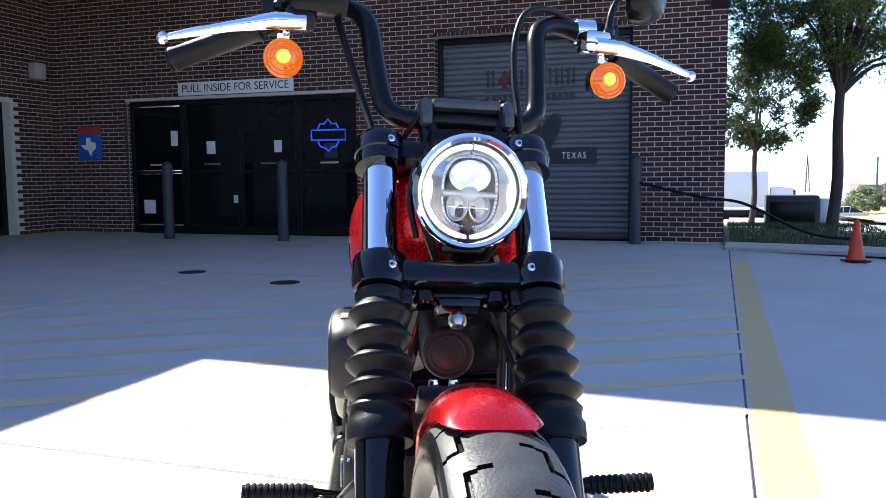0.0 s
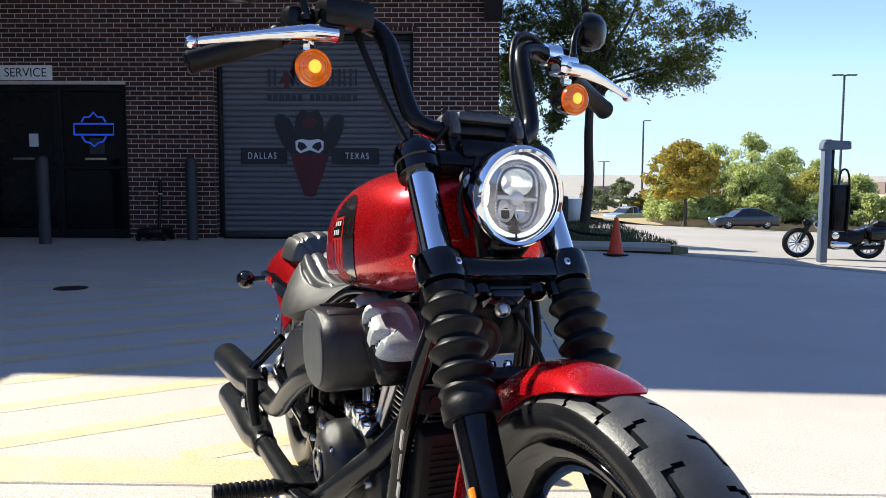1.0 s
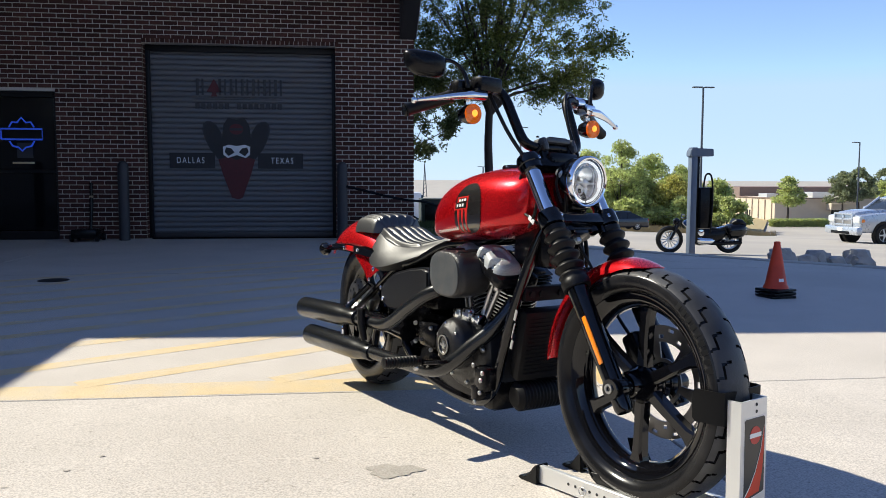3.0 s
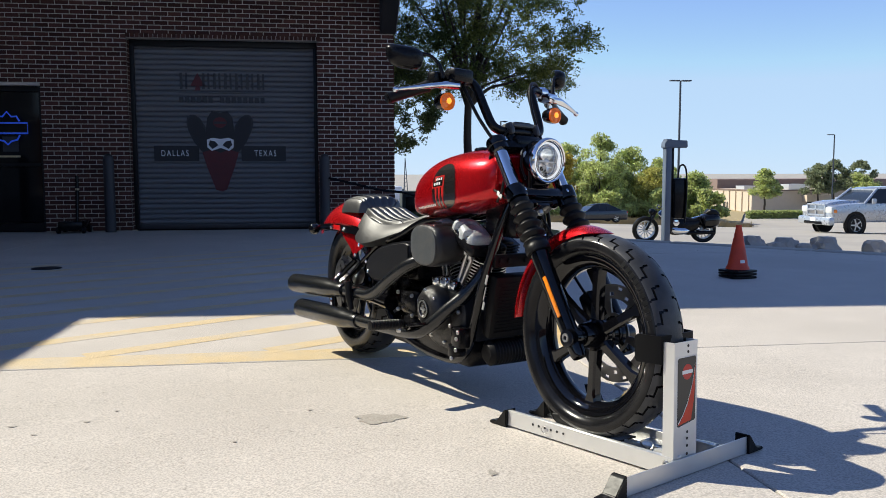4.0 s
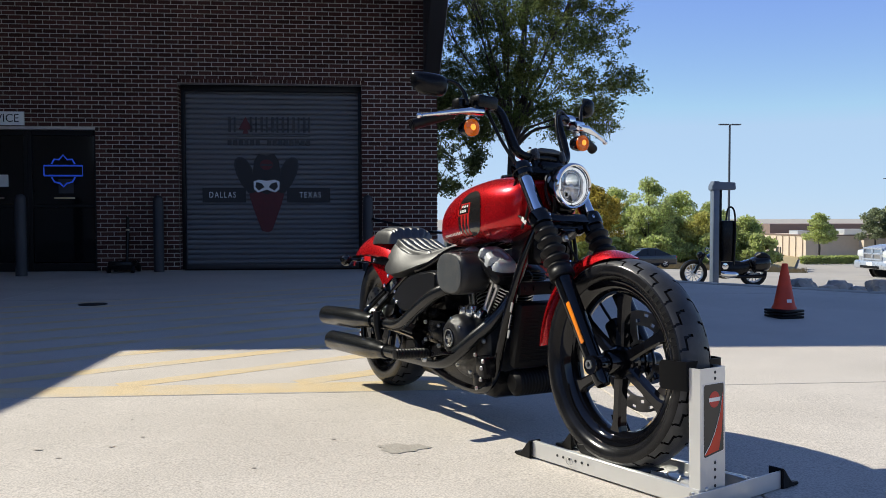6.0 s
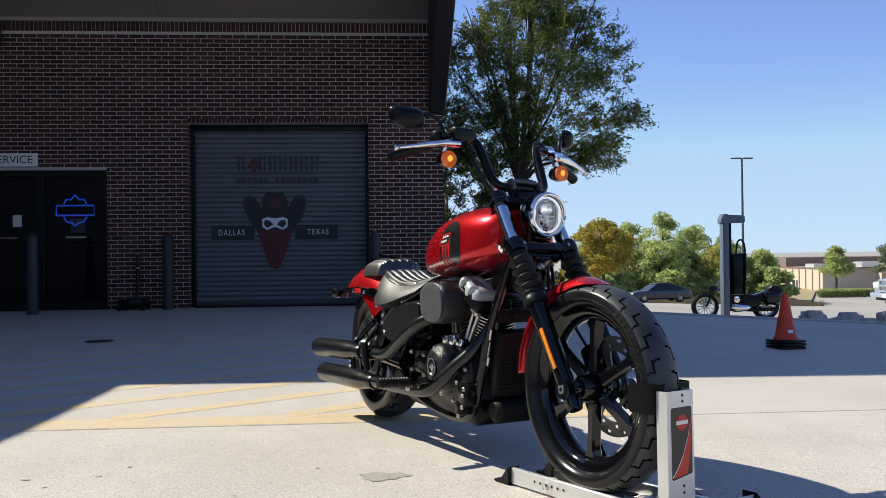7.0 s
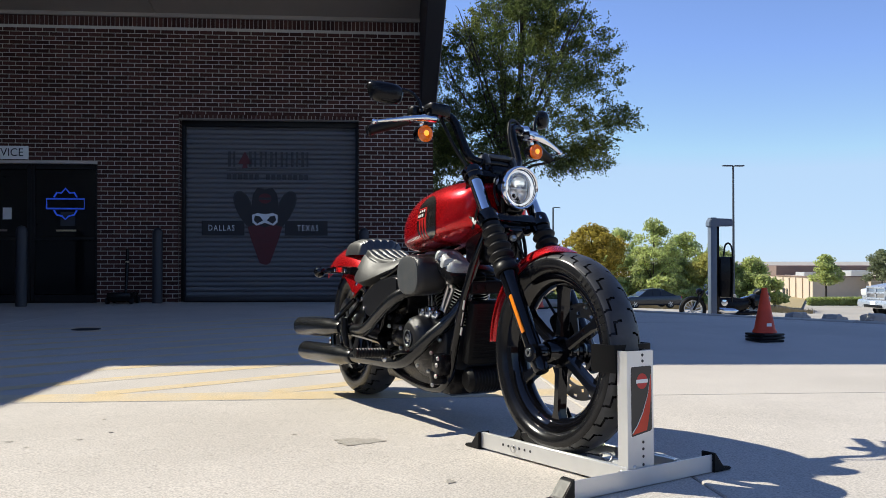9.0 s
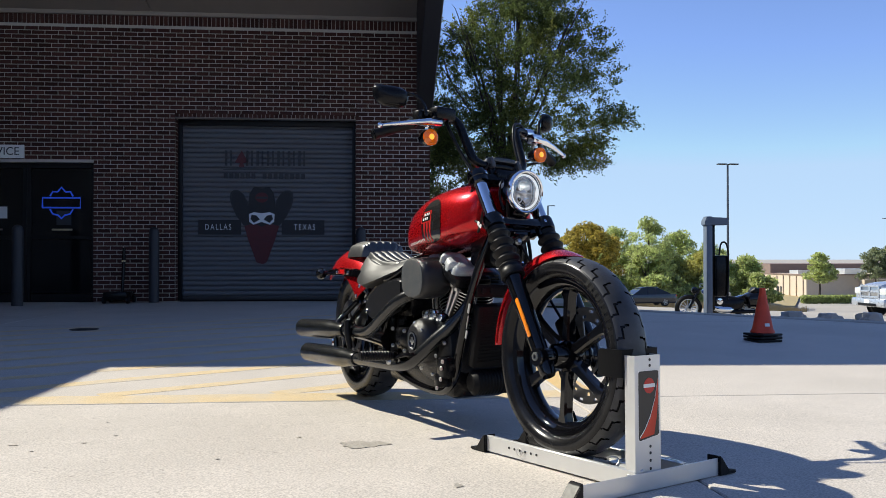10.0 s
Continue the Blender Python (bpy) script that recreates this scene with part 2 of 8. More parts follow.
# paled past real leaf colour to carry haze and backlight
LEAF_BRIGHT = leafy("willow_leaf", (0.47, 0.52, 0.20), 0.3, 0.4, 0.4)
LEAF_OLIVE = leafy("olive_leaf", (0.46, 0.44, 0.13), 0.3, 0.5, 0.4)
LEAF_GOLD = leafy("autumn_leaf", (0.40, 0.32, 0.06), 0.3, 0.6, 0.4)
# far leaves, with distance haze put into their colour
LEAF_DARK = leafy("cedar_leaf", (0.24, 0.27, 0.15), 0.3, 0.6, 0.4)
CAR_GREY = material("car_grey", (0.018, 0.022, 0.032), 0.25, metal=0.5, vary=0.03, bump=0, coat=1.0)
CAR_SILVER = material("car_silver", (0.45, 0.48, 0.53), 0.28, metal=0.5, vary=0.03, bump=0, coat=1.0)
CAR_WHITE = material("car_white", (0.7, 0.7, 0.7), 0.3, vary=0.03, bump=0, coat=0.8)
CAR_GLASS = material("car_glass", (0.02, 0.025, 0.03), 0.05, bump=0)
STUCCO = material("stucco", (0.56, 0.47, 0.37), 0.9, vary=0.08, scale=2)
STUCCO_BROWN = material("brown_panel", (0.20, 0.145, 0.125), 0.8, vary=0.08, scale=2)
POLE_GREY = material("pole_grey", (0.06, 0.07, 0.085), 0.5, vary=0.1)
PUMP_BLUE = material("lift_paint", (0.11, 0.14, 0.195), 0.5, vary=0.12)
STONE = material("limestone", (0.34, 0.325, 0.30), 0.9, vary=0.3, scale=4, bump=0.6, bump_scale=12)
BOX_GREEN = material("utility_green", (0.022, 0.030, 0.026), 0.6, vary=0.15)
KERB = material("kerb_concrete", (0.42, 0.39, 0.34), 0.9, vary=0.15, scale=5, bump=0.3)


# ---- mesh tools ----
def link_mesh(name, bm, mat, smooth=40):
    me = bpy.data.meshes.new(name)
    bm.to_mesh(me)
    bm.free()
    mats = mat if isinstance(mat, (list, tuple)) else [mat]
    for m in mats:
        me.materials.append(m)
    if smooth:
        me.shade_smooth()
        me.set_sharp_from_angle(angle=radians(smooth))
    return new(name, me)


def part(name, bm, mat, parent=None, label="", smooth=40):
    ob = link_mesh(name, bm, mat, smooth)
    if parent is not None:
        ob.parent = parent
    if label:
        tagged(ob, label)
    return ob


def thing(name, label, category, m=None, group="", kind=""):
    ob = new(name)
    ob.empty_display_size = 0.1
    tagged(ob, label, category, group, kind)
    if m is not None:
        ob.matrix_world = m
    return ob


def box(bm, size, at=(0, 0, 0), bevel=0.0, m=None, seg=2):
    """A box of that size about a place, with rounded edges."""
    r = bmesh.ops.create_cube(bm, size=1.0, matrix=Matrix.Diagonal((*size, 1)))
    vs = r["verts"]
    if bevel:
        es = list({e for v in vs for e in v.link_edges})
        out = bmesh.ops.bevel(bm, geom=es, offset=bevel, segments=seg, affect="EDGES", profile=0.5)
        vs = list({v for f in out["faces"] for v in f.verts} | {v for v in vs if v.is_valid})
    t = Matrix.Translation(at) @ (m or Matrix.Identity(4))
    bmesh.ops.transform(bm, matrix=t, verts=vs)
    return vs


def lathe(bm, profile, seg=32, m=None, close=False, cap=True):
    """Turns (radius, height) pairs round the z axis."""
    rings = []
    for r, z in profile:
        rings.append([bm.verts.new((max(r, 1e-5) * math.cos(2 * math.pi * i / seg), max(r, 1e-5) * math.sin(2 * math.pi * i / seg), z)) for i in range(seg)])
    pairs = list(zip(rings, rings[1:]))
    if close:
        pairs.append((rings[-1], rings[0]))
    for a, b in pairs:
        for i in range(seg):
            j = (i + 1) % seg
            bm.faces.new((a[i], a[j], b[j], b[i]))
    vs = [v for ring in rings for v in ring]
    if not close and cap:
        for ring, flip in ((rings[0], True), (rings[-1], False)):
            try:
                bm.faces.new(list(reversed(ring)) if flip else ring)
            except ValueError:
                pass
    if m is not None:
        bmesh.ops.transform(bm, matrix=m, verts=vs)
    return vs


def smooth_path(pts, steps=6):
    """A Catmull-Rom line through the points."""
    p = [Vector(q) for q in pts]
    if len(p) < 3:
        return p
    q = [2 * p[0] - p[1], *p, 2 * p[-1] - p[-2]]
    out = []
    for i in range(1, len(q) - 2):
        for k in range(steps):
            t = k / steps
            a, b, c, d = q[i - 1], q[i], q[i + 1], q[i + 2]
            out.append(0.5 * ((2 * b) + (c - a) * t + (2 * a - 5 * b + 4 * c - d) * t * t + (3 * b - a - 3 * c + d) * t ** 3))
    out.append(p[-1])
    return out


def tube(bm, pts, radius, seg=12, steps=6, curved=True):
    """A round bar along a line; radius may be a list from end to end."""
    line = smooth_path(pts, steps) if curved else [Vector(p) for p in pts]
    n = len(line)
    radii = radius if isinstance(radius, (list, tuple)) else [radius] * 2
    rings = []
    up = None
    for i, p in enumerate(line):
        d = (line[min(i + 1, n - 1)] - line[max(i - 1, 0)]).normalized()
        if up is None:
            up = d.orthogonal().normalized()
        up = (up - d * up.dot(d)).normalized()
        side = d.cross(up)
        f = i / (n - 1) * (len(radii) - 1)
        k = min(int(f), len(radii) - 2)
        r = radii[k] + (radii[k + 1] - radii[k]) * (f - k)
        rings.append([bm.verts.new(p + r * (math.cos(a) * up + math.sin(a) * side)) for a in [2 * math.pi * j / seg for j in range(seg)]])
    for a, b in zip(rings, rings[1:]):
        for i in range(seg):
            j = (i + 1) % seg
            bm.faces.new((a[i], a[j], b[j], b[i]))
    bm.faces.new(list(reversed(rings[0])))
    bm.faces.new(rings[-1])


def loft(bm, rings, cap=True, closed=True):
    """A skin over rings of points, all of one length."""
    vs = [[bm.verts.new(p) for p in ring] for ring in rings]
    n = len(vs[0])
    for a, b in zip(vs, vs[1:]):
        for i in range(n if closed else n - 1):
            j = (i + 1) % n
            bm.faces.new((a[i], a[j], b[j], b[i]))
    if cap and closed:
        bm.faces.new(list(reversed(vs[0])))
        bm.faces.new(vs[-1])
    return vs


def prism(bm, outline, depth, m=None):
    """A plate from an outline in x, z, thick along y from 0 to depth."""
    a = [bm.verts.new((x, 0, z)) for x, z in outline]
    b = [bm.verts.new((x, depth, z)) for x, z in outline]
    bm.faces.new(a)
    bm.faces.new(list(reversed(b)))
    n = len(a)
    for i in range(n):
        j = (i + 1) % n
        bm.faces.new((a[j], a[i], b[i], b[j]))
    bmesh.ops.recalc_face_normals(bm, faces=bm.faces)
    if m is not None:
        bmesh.ops.transform(bm, matrix=m, verts=a + b)


def boxes_mesh(name, boxes, mat, skip_back=False):
    """One mesh of many plain blocks, each (x0, y0, z0, x1, y1, z1)."""
    vs, fs = [], []
    for x0, y0, z0, x1, y1, z1 in boxes:
        k = len(vs)
        vs += [(x0, y0, z0), (x1, y0, z0), (x1, y1, z0), (x0, y1, z0), (x0, y0, z1), (x1, y0, z1), (x1, y1, z1), (x0, y1, z1)]
        fs += [(k, k + 1, k + 5, k + 4), (k + 1, k + 2, k + 6, k + 5), (k + 2, k + 3, k + 7, k + 6), (k + 3, k, k + 4, k + 7), (k + 4, k + 5, k + 6, k + 7), (k + 3, k + 2, k + 1, k)]
    me = bpy.data.meshes.new(name)
    me.from_pydata(vs, [], fs)
    me.materials.append(mat)
    return new(name, me)


def lettering(name, text, size, mat, m, parent=None, width=None, extrude=0.002, spacing=1.0):
    cu = bpy.data.curves.new(name, "FONT")
    cu.body, cu.size, cu.extrude = text, size, extrude
    cu.space_character = spacing
    cu.align_x, cu.align_y = "CENTER", "CENTER"
    cu.materials.append(mat)
    ob = new(name, cu)
    bpy.context.view_layer.update()
    s = width / ob.dimensions.x if width else 1.0
    ob.matrix_world = m @ Matrix.Diagonal((s, 1, 1, 1))
    if parent is not None:
        ob.parent = parent
        ob.matrix_parent_inverse = parent.matrix_world.inverted()
    return ob


# ---- ground ----
def lot_height(x, y):
    """The yard is level; past its kerb the parking lot falls away."""
    s = (x - 2.6) * 0.60 + (y - 9.25) * 0.80
    if x < 2.6:
        s = min(s, (y - 14.0) * 0.9)
    s = min(s, (y - 3.0) * 1.0 + max(0.0, (x - 5.5)) * 0.6)
    if s <= 0:
        return 0.0
    fall = 0.04 + min(s, 6.0) / 6.0 * 0.58 + max(0.0, min(s - 6.0, 20.0)) * 0.041 + max(0.0, min(s - 26.0, 36.0)) * 0.062
    return -fall


def clip_half(poly, a, b, c):
    """Keeps the side a x + b y <= c of a flat outline."""
    out = []
    for i in range(len(poly)):
        p, q = poly[i], poly[(i + 1) % len(poly)]
        dp, dq = a * p[0] + b * p[1] - c, a * q[0] + b * q[1] - c
        if dp <= 0:
            out.append(p)
        if dp * dq < 0:
            t = dp / (dp - dq)
            out.append((p[0] + t * (q[0] - p[0]), p[1] + t * (q[1] - p[1])))
    return out


def edge_fall(x, y):
    """The yard dips a little towards its far kerb."""
    s = KC - KA * x - KB * y
    return -0.055 * max(0.0, min(1.0, 1 - s / 1.3)) if x > 0.3 else 0.0


def yard_z(y):
    """The yard climbs gently from the painted line towards its open side."""
    return 0.025 * (1.45 - max(-3.05, min(1.45, y)))


KA, KB, KC = 0.74, 0.67, 0.74 * 2.5 + 0.67 * 9.05


def slab_mesh(outline, z0, z1, bevel=0.004):
    bm = bmesh.new()
    lo = [bm.verts.new((x, y, z0)) for x, y in outline]
    hi = [bm.verts.new((x, y, z1 + edge_fall(x, y) + yard_z(y))) for x, y in outline]
    top = bm.faces.new(hi)
    bm.faces.new(list(reversed(lo)))
    n = len(lo)
    for i in range(n):
        j = (i + 1) % n
        bm.faces.new((lo[i], lo[j], hi[j], hi[i]))
    bmesh.ops.recalc_face_normals(bm, faces=bm.faces)
    if bevel:
        bmesh.ops.bevel(bm, geom=list(top.edges), offset=bevel, segments=1, affect="EDGES")
    return bm


def axis_steps(lo, hi, near, fine, growth=1.25):
    """Grid lines close together near a place and wider further off."""
    pts = {lo, hi}
    for sign in (-1, 1):
        p, d = near, fine
        while lo < p < hi:
            pts.add(round(p, 3))
            p += sign * d
            d *= growth if abs(p - near) > 14 else 1.0
    return sorted(pts)


gx, gy = axis_steps(-900, 1400, 5.0, 0.9), axis_steps(-600, 1800, 12.0, 0.9)
bm = bmesh.new()
grid = [[bm.verts.new((x, y, -0.15 + lot_height(x, y))) for x in gx] for y in gy]
for r0, r1 in zip(grid, grid[1:]):
    for i in range(len(gx) - 1):
        bm.faces.new((r0[i], r0[i + 1], r1[i + 1], r1[i]))
ground = part("ground", bm, ASPHALT, smooth=60)
tagged(ground, "pale sunlit asphalt of the parking lot", "ground", kind="structure")

# yard: concrete slabs with open joints
pavement = thing("pavement", "pale broom-finished concrete yard slabs with dark joints", "pavement", kind="structure")
xs = [-16.0, -10.27, -4.25, 0.425, 5.1, 9.8, 14.5]
ys = [-14.0, -7.6, -3.05, 1.45, 5.95, 10.46]
for i in range(len(xs) - 1):
    for j in range(len(ys) - 1):
        g = 0.004
        cell = [(xs[i] + g, ys[j] + g), (xs[i + 1] - g, ys[j] + g), (xs[i + 1] - g, ys[j + 1] - g), (xs[i] + g, ys[j + 1] - g)]
        cell = clip_half(cell, KA, KB, KC)
        if j == 4 and i == 3:
            cell = clip_half(cell, 0.22, 0.975, 0.22 * 0.4 + 0.975 * 9.62)
        level = clip_half(cell, KA, KB, KC - 1.3)
        apron = clip_half(cell, -KA, -KB, -(KC - 1.3))
        if len(level) > 2:
            part("slab", slab_mesh(level, -0.16, 0.0), CONCRETE, pavement)
        if len(apron) > 2:
            part("apron_slab", slab_mesh(apron, -0.20, 0.0, 0), CONCRETE, pavement)
for y0, y1 in ((-14.0, -3.05), (-3.05, 1.45), (1.45, 9.4)):
    part("joint_filler", slab_mesh(clip_half([(-16, y0), (14.5, y0), (14.5, y1), (-16, y1)], KA, KB, KC - 3.0), -0.17, -0.012, 0), JOINT, pavement)

# kerb along the yard's far edge, in lengths
kerb = thing("kerb", "low grey concrete kerb edging the yard", "kerb", kind="structure")
kd = Vector((KB, -KA, 0)).normalized()
k0 = Vector((2.5, 9.05, 0))
for i in range(8):
    bm = bmesh.new()
    box(bm, (1.74, 0.16, 0.28), (0, 0, -0.172), 0.03)
    ob = part("kerb_stone", bm, KERB, kerb)
    ob.matrix_world = Matrix.Translation(k0 + kd * (0.9 + 1.75 * i)) @ Matrix.Rotation(math.atan2(kd.y, kd.x), 4, "Z")

# unseen low block closing the yard behind the walk, added to cut skylight
tagged(boxes_mesh("wall_north", [(-70.0, -30.0, -0.6, 70.0, -28.0, 4.2)], BRICK), "unseen brick block added to dim the skylight on the yard", "wall", kind="structure")

# grass island by the corner of the building
bm = bmesh.new()
island = [(0.40, 9.62), (1.5, 9.37), (2.45, 9.16), (2.75, 9.6), (2.6, 12.5), (3.4, 16.0), (4.5, 21.5), (0.4, 23.0)]
hi_r = [bm.verts.new((x, y, 0.05 + 0.8 * lot_height(x, y))) for x, y in island]
lo_r = [bm.verts.new((x, y, -1.2)) for x, y in island]
bm.faces.new(hi_r)
for i in range(len(island)):
    j = (i + 1) % len(island)
    bm.faces.new((lo_r[i], lo_r[j], hi_r[j], hi_r[i]))
bmesh.ops.recalc_face_normals(bm, faces=bm.faces)
lawn = part("lawn", bm, GRASS)
tagged(lawn, "shaded green lawn island beside the building", "lawn", kind="structure")
rng = np.random.default_rng(3)
vs, fs = [], []
for _ in range(9000):
    x, y = 0.45 + rng.random() * 2.2, 9.3 + rng.random() ** 1.5 * 7
    if 0.22 * x + 0.975 * y < 0.22 * 0.4 + 0.975 * 9.64 or x > 2.55:
        continue
    z = 0.045 + 0.8 * lot_height(x, y)
    a, h, w = rng.random() * 6.28, 0.03 + 0.05 * rng.random(), 0.006
    k = len(vs)
    lx, ly = (rng.random() - 0.5) * 0.05, (rng.random() - 0.5) * 0.05
    vs += [(x - w * math.cos(a), y - w * math.sin(a), z), (x + w * math.cos(a), y + w * math.sin(a), z), (x + lx, y + ly, z + h)]
    fs.append((k, k + 1, k + 2))
me = bpy.data.meshes.new("grass_blades")
me.from_pydata(vs, [], fs)
me.materials.append(GRASS)
tagged(new("grass_blades", me), "short green grass blades", "grass", kind="stuff")
bm = bmesh.new()
tube(bm, [(0.39, 9.55, 0.03), (1.5, 9.30, 0.03), (2.4, 9.09, 0.03)], 0.06, 8, curved=False)
for v in bm.verts:
    v.co.z = max(-0.02, v.co.z)
tagged(part("lawn_kerb", bm, KERB), "rounded concrete kerb in front of the lawn", "kerb", kind="structure")


# painted markings, thin coats on the slabs
def strip(p, q, width, lift=0.0, name="road_marking", label="faded yellow painted line on concrete", mat=YELLOW_PAINT):
    p, q = Vector((*p, 0)), Vector((*q, 0))
    d = (q - p).normalized()
    n = Vector((-d.y, d.x, 0)) * width / 2
    k = max(2, int((q - p).length / 0.12))
    rr = random.Random(int(p.x * 100 + q.y * 17))
    bm = bmesh.new()
    left = [bm.verts.new(p.lerp(q, i / k) + n * (1 + rr.uniform(-0.07, 0.05)) + Vector((0, 0, 0.0006 + lift))) for i in range(k + 1)]
    right = [bm.verts.new(p.lerp(q, i / k) - n * (1 + rr.uniform(-0.07, 0.05)) + Vector((0, 0, 0.0006 + lift))) for i in range(k + 1)]
    for i in range(k):
        bm.faces.new((right[i], right[i + 1], left[i + 1], left[i]))
    return tagged(part(name, bm, mat, smooth=0), label, "road marking", "yellow yard markings", "structure")


strip((-9.9, 1.575), (0.425, 1.575), 0.22)
strip((0.525, 1.47), (0.525, 8.35), 0.165, mat=YELLOW_DEEP, label="deep yellow painted line on concrete")
for i in range(-1, 10):
    yi = 3.18 + 0.555 * i
    p, q = (0.43, yi), (-9.6, yi - 10.03 * 0.66)
    t = (q[1] - 1.69) / (q[1] - p[1])
    if q[1] < 1.69:
        q = (q[0] + (p[0] - q[0]) * t, 1.69)
    if (p[0] - q[0]) > 0.3:
        strip(q, p, 0.13, 0.0005)
strip((-10.1, 10.4), (-9.6, 5.4), 1.05)
strip((-8.2, 9.6), (-6.9, 5.6), 0.12)

# dark stains on the concrete
for sx, sy, rx_, ry_, ph in [(-0.532, 0.42, 0.080, 0.058, 1), (-0.262, -0.172, 0.012, 0.024, 2), (-1.736, 0.515, 0.016, 0.008, 5),
                             (-1.56, 0.958, 0.006, 0.005, 7), (-1.441, 0.667, 0.008, 0.008, 8), (-1.632, 0.404, 0.01, 0.005, 9), (-0.99, 0.228, 0.006, 0.008, 10), (-0.765, 0.568, 0.008, 0.005, 11), (-1.506, 0.535, 0.01, 0.008, 12)]:
    bm = bmesh.new()
    ring = []
    for k in range(36):
        a = 2 * math.pi * k / 36
        w = 1 + 0.18 * math.sin(3 * a + ph) + 0.12 * math.sin(7 * a + 2 * ph)
        ring.append(bm.verts.new((sx + rx_ * w * math.cos(a), sy + ry_ * w * math.sin(a), 0.0018 + yard_z(sy + ry_ * w * math.sin(a)))))
    bm.faces.new(ring)
    tagged(part("stain", bm, STAIN, smooth=0), "dark oily stain on pale concrete", "stain", "oil stains", "structure")

# manhole covers
for mx, my in [(-3.2, 5.5), (-4.45, 5.95)]:
    bm = bmesh.new()
    lathe(bm, [(0.02, 0.003), (0.11, 0.006), (0.125, 0.006), (0.13, 0.002)], 24, Matrix.Translation((mx, my, 0)))
    tagged(part("drain_cover", bm, PRINT_DARK), "small round dark drain cover set in concrete", "drain cover", "drain covers")

# ---- building ----
WY, WX0, WX1, WTOP = 10.48, -10.28, 0.365, 4.42
OPENINGS = [(-3.56, -0.80, 0.0, 2.83), (-8.86, -4.77, 0.0, 2.12)]
wall = thing("wall_south", "dark red brick wall with pale mortar joints", "wall", kind="structure")
solid = [(WX0 - 0.3, WY + 0.006, -0.3, -8.86, WY + 0.36, WTOP), (-4.77, WY + 0.006, -0.3, -3.56, WY + 0.36, WTOP), (-0.80, WY + 0.006, -0.3, WX1 - 0.012, WY + 0.36, WTOP),
         (-8.86, WY + 0.006, 2.12, -4.77, WY + 0.36, WTOP), (-3.56, WY + 0.006, 2.83, -0.80, WY + 0.36, WTOP)]
ob = boxes_mesh("wall_core", solid, MORTAR)
ob.parent = wall
PITCH, COURSE, BL, BH = 0.1955, 0.0655, 0.1830, 0.0535
brick_one = None
rest = []
near_bricks = []
soldier_z = WTOP - 0.19
row = 0
z = 0.0
while z + COURSE < soldier_z:
    shift = 0 if row % 2 else PITCH / 2
    x = WX0 - shift
    spans = [(WX0, WX1)]
    for a, b, z0, z1 in OPENINGS:
        if z + BH > z0 + 0.0 and z < z1:
            spans = [(s, e) for lo, hi in spans for s, e in ((lo, min(hi, a)), (max(lo, b), hi)) if e - s > 0.02]
    while x < WX1:
        for s, e in spans:
            x0, x1 = max(x, s), min(x + BL, e)
            if x1 - x0 > 0.03:
                j = 0.002 * math.sin(x * 37.1 + z * 91.7)
                bxs = (x0, WY - j, z + 0.005, x1, WY + 0.05, z + 0.005 + BH)
                if x0 > -0.80 and 0.55 < z < 3.75 and x1 - x0 > BL - 0.004:
                    near_bricks.append(bxs)
                else:
                    rest.append(bxs)
        x += PITCH
    z += COURSE
    row += 1
x = WX0
while x < WX1 - 0.05:
    rest.append((x, WY - 0.004, soldier_z + 0.004, x + 0.055, WY + 0.05, WTOP - 0.003))
    x += 0.0655
x = -3.56
while x < -0.80:
    rest.append((x, WY - 0.006, 2.835, x + 0.055, WY + 0.05, 2.835 + 0.06))
    x += 0.0655
# returns of the openings and the side wall past the corner
for xr, sgn in ((-3.56, 1), (-0.80, -1), (-8.86, 1), (-4.77, -1)):
    top = 2.83 if xr in (-3.56, -0.80) else 2.12
    z = 0.0
    while z + COURSE < top:
        xa, xb = (xr - 0.05, xr + 0.006) if sgn > 0 else (xr - 0.006, xr + 0.05)
        rest.append((xa, WY + 0.06, z + 0.005, xb, WY + 0.24, z + 0.005 + BH))
        z += COURSE
z, row = 0.0, 0
while z + COURSE < WTOP:
    y = WY + (0.0 if row % 2 else PITCH / 2)
    while y < 17.0:
        rest.append((WX1 - 0.05, y + 0.005, z + 0.005, WX1, y + BL, z + 0.005 + BH))
        y += PITCH
    y = 6.2 - (0.0 if row % 2 else PITCH / 2)
    while y < WY - 0.02:
        if not (y + BL > 7.2 and y < 9.55 and z < 2.1):
            rest.append((WX0 - 0.05, y + 0.005, z + 0.005, WX0, min(y + BL, WY), z + 0.005 + BH))
        y += PITCH
    z += COURSE
    row += 1
ob = boxes_mesh("brickwork", rest, BRICK)
ob.parent = wall
tagged(ob, kind="stuff")
bx = near_bricks[0]
bm = bmesh.new()
box(bm, (BL, 0.05, BH), (0, 0, 0), 0.0025, seg=1)
brick_mesh = bpy.data.meshes.new("brick")
bm.to_mesh(brick_mesh)
bm.free()
brick_mesh.materials.append(BRICK_ONE)
for bxs in near_bricks[:300]:
    ob = new("brick", brick_mesh)
    ob.parent = wall
    ob.location = ((bxs[0] + bxs[3]) / 2, bxs[1] + 0.025, (bxs[2] + bxs[5]) / 2)
left = boxes_mesh("brickwork", near_bricks[300:], BRICK)
left.parent = wall
tagged(left, kind="stuff")

side = boxes_mesh("wall_east", [(-0.0, WY + 0.37, -0.8, WX1 - 0.012, 20.0, WTOP)], MORTAR)
tagged(side, "brick side wall of the building", "wall", kind="structure")
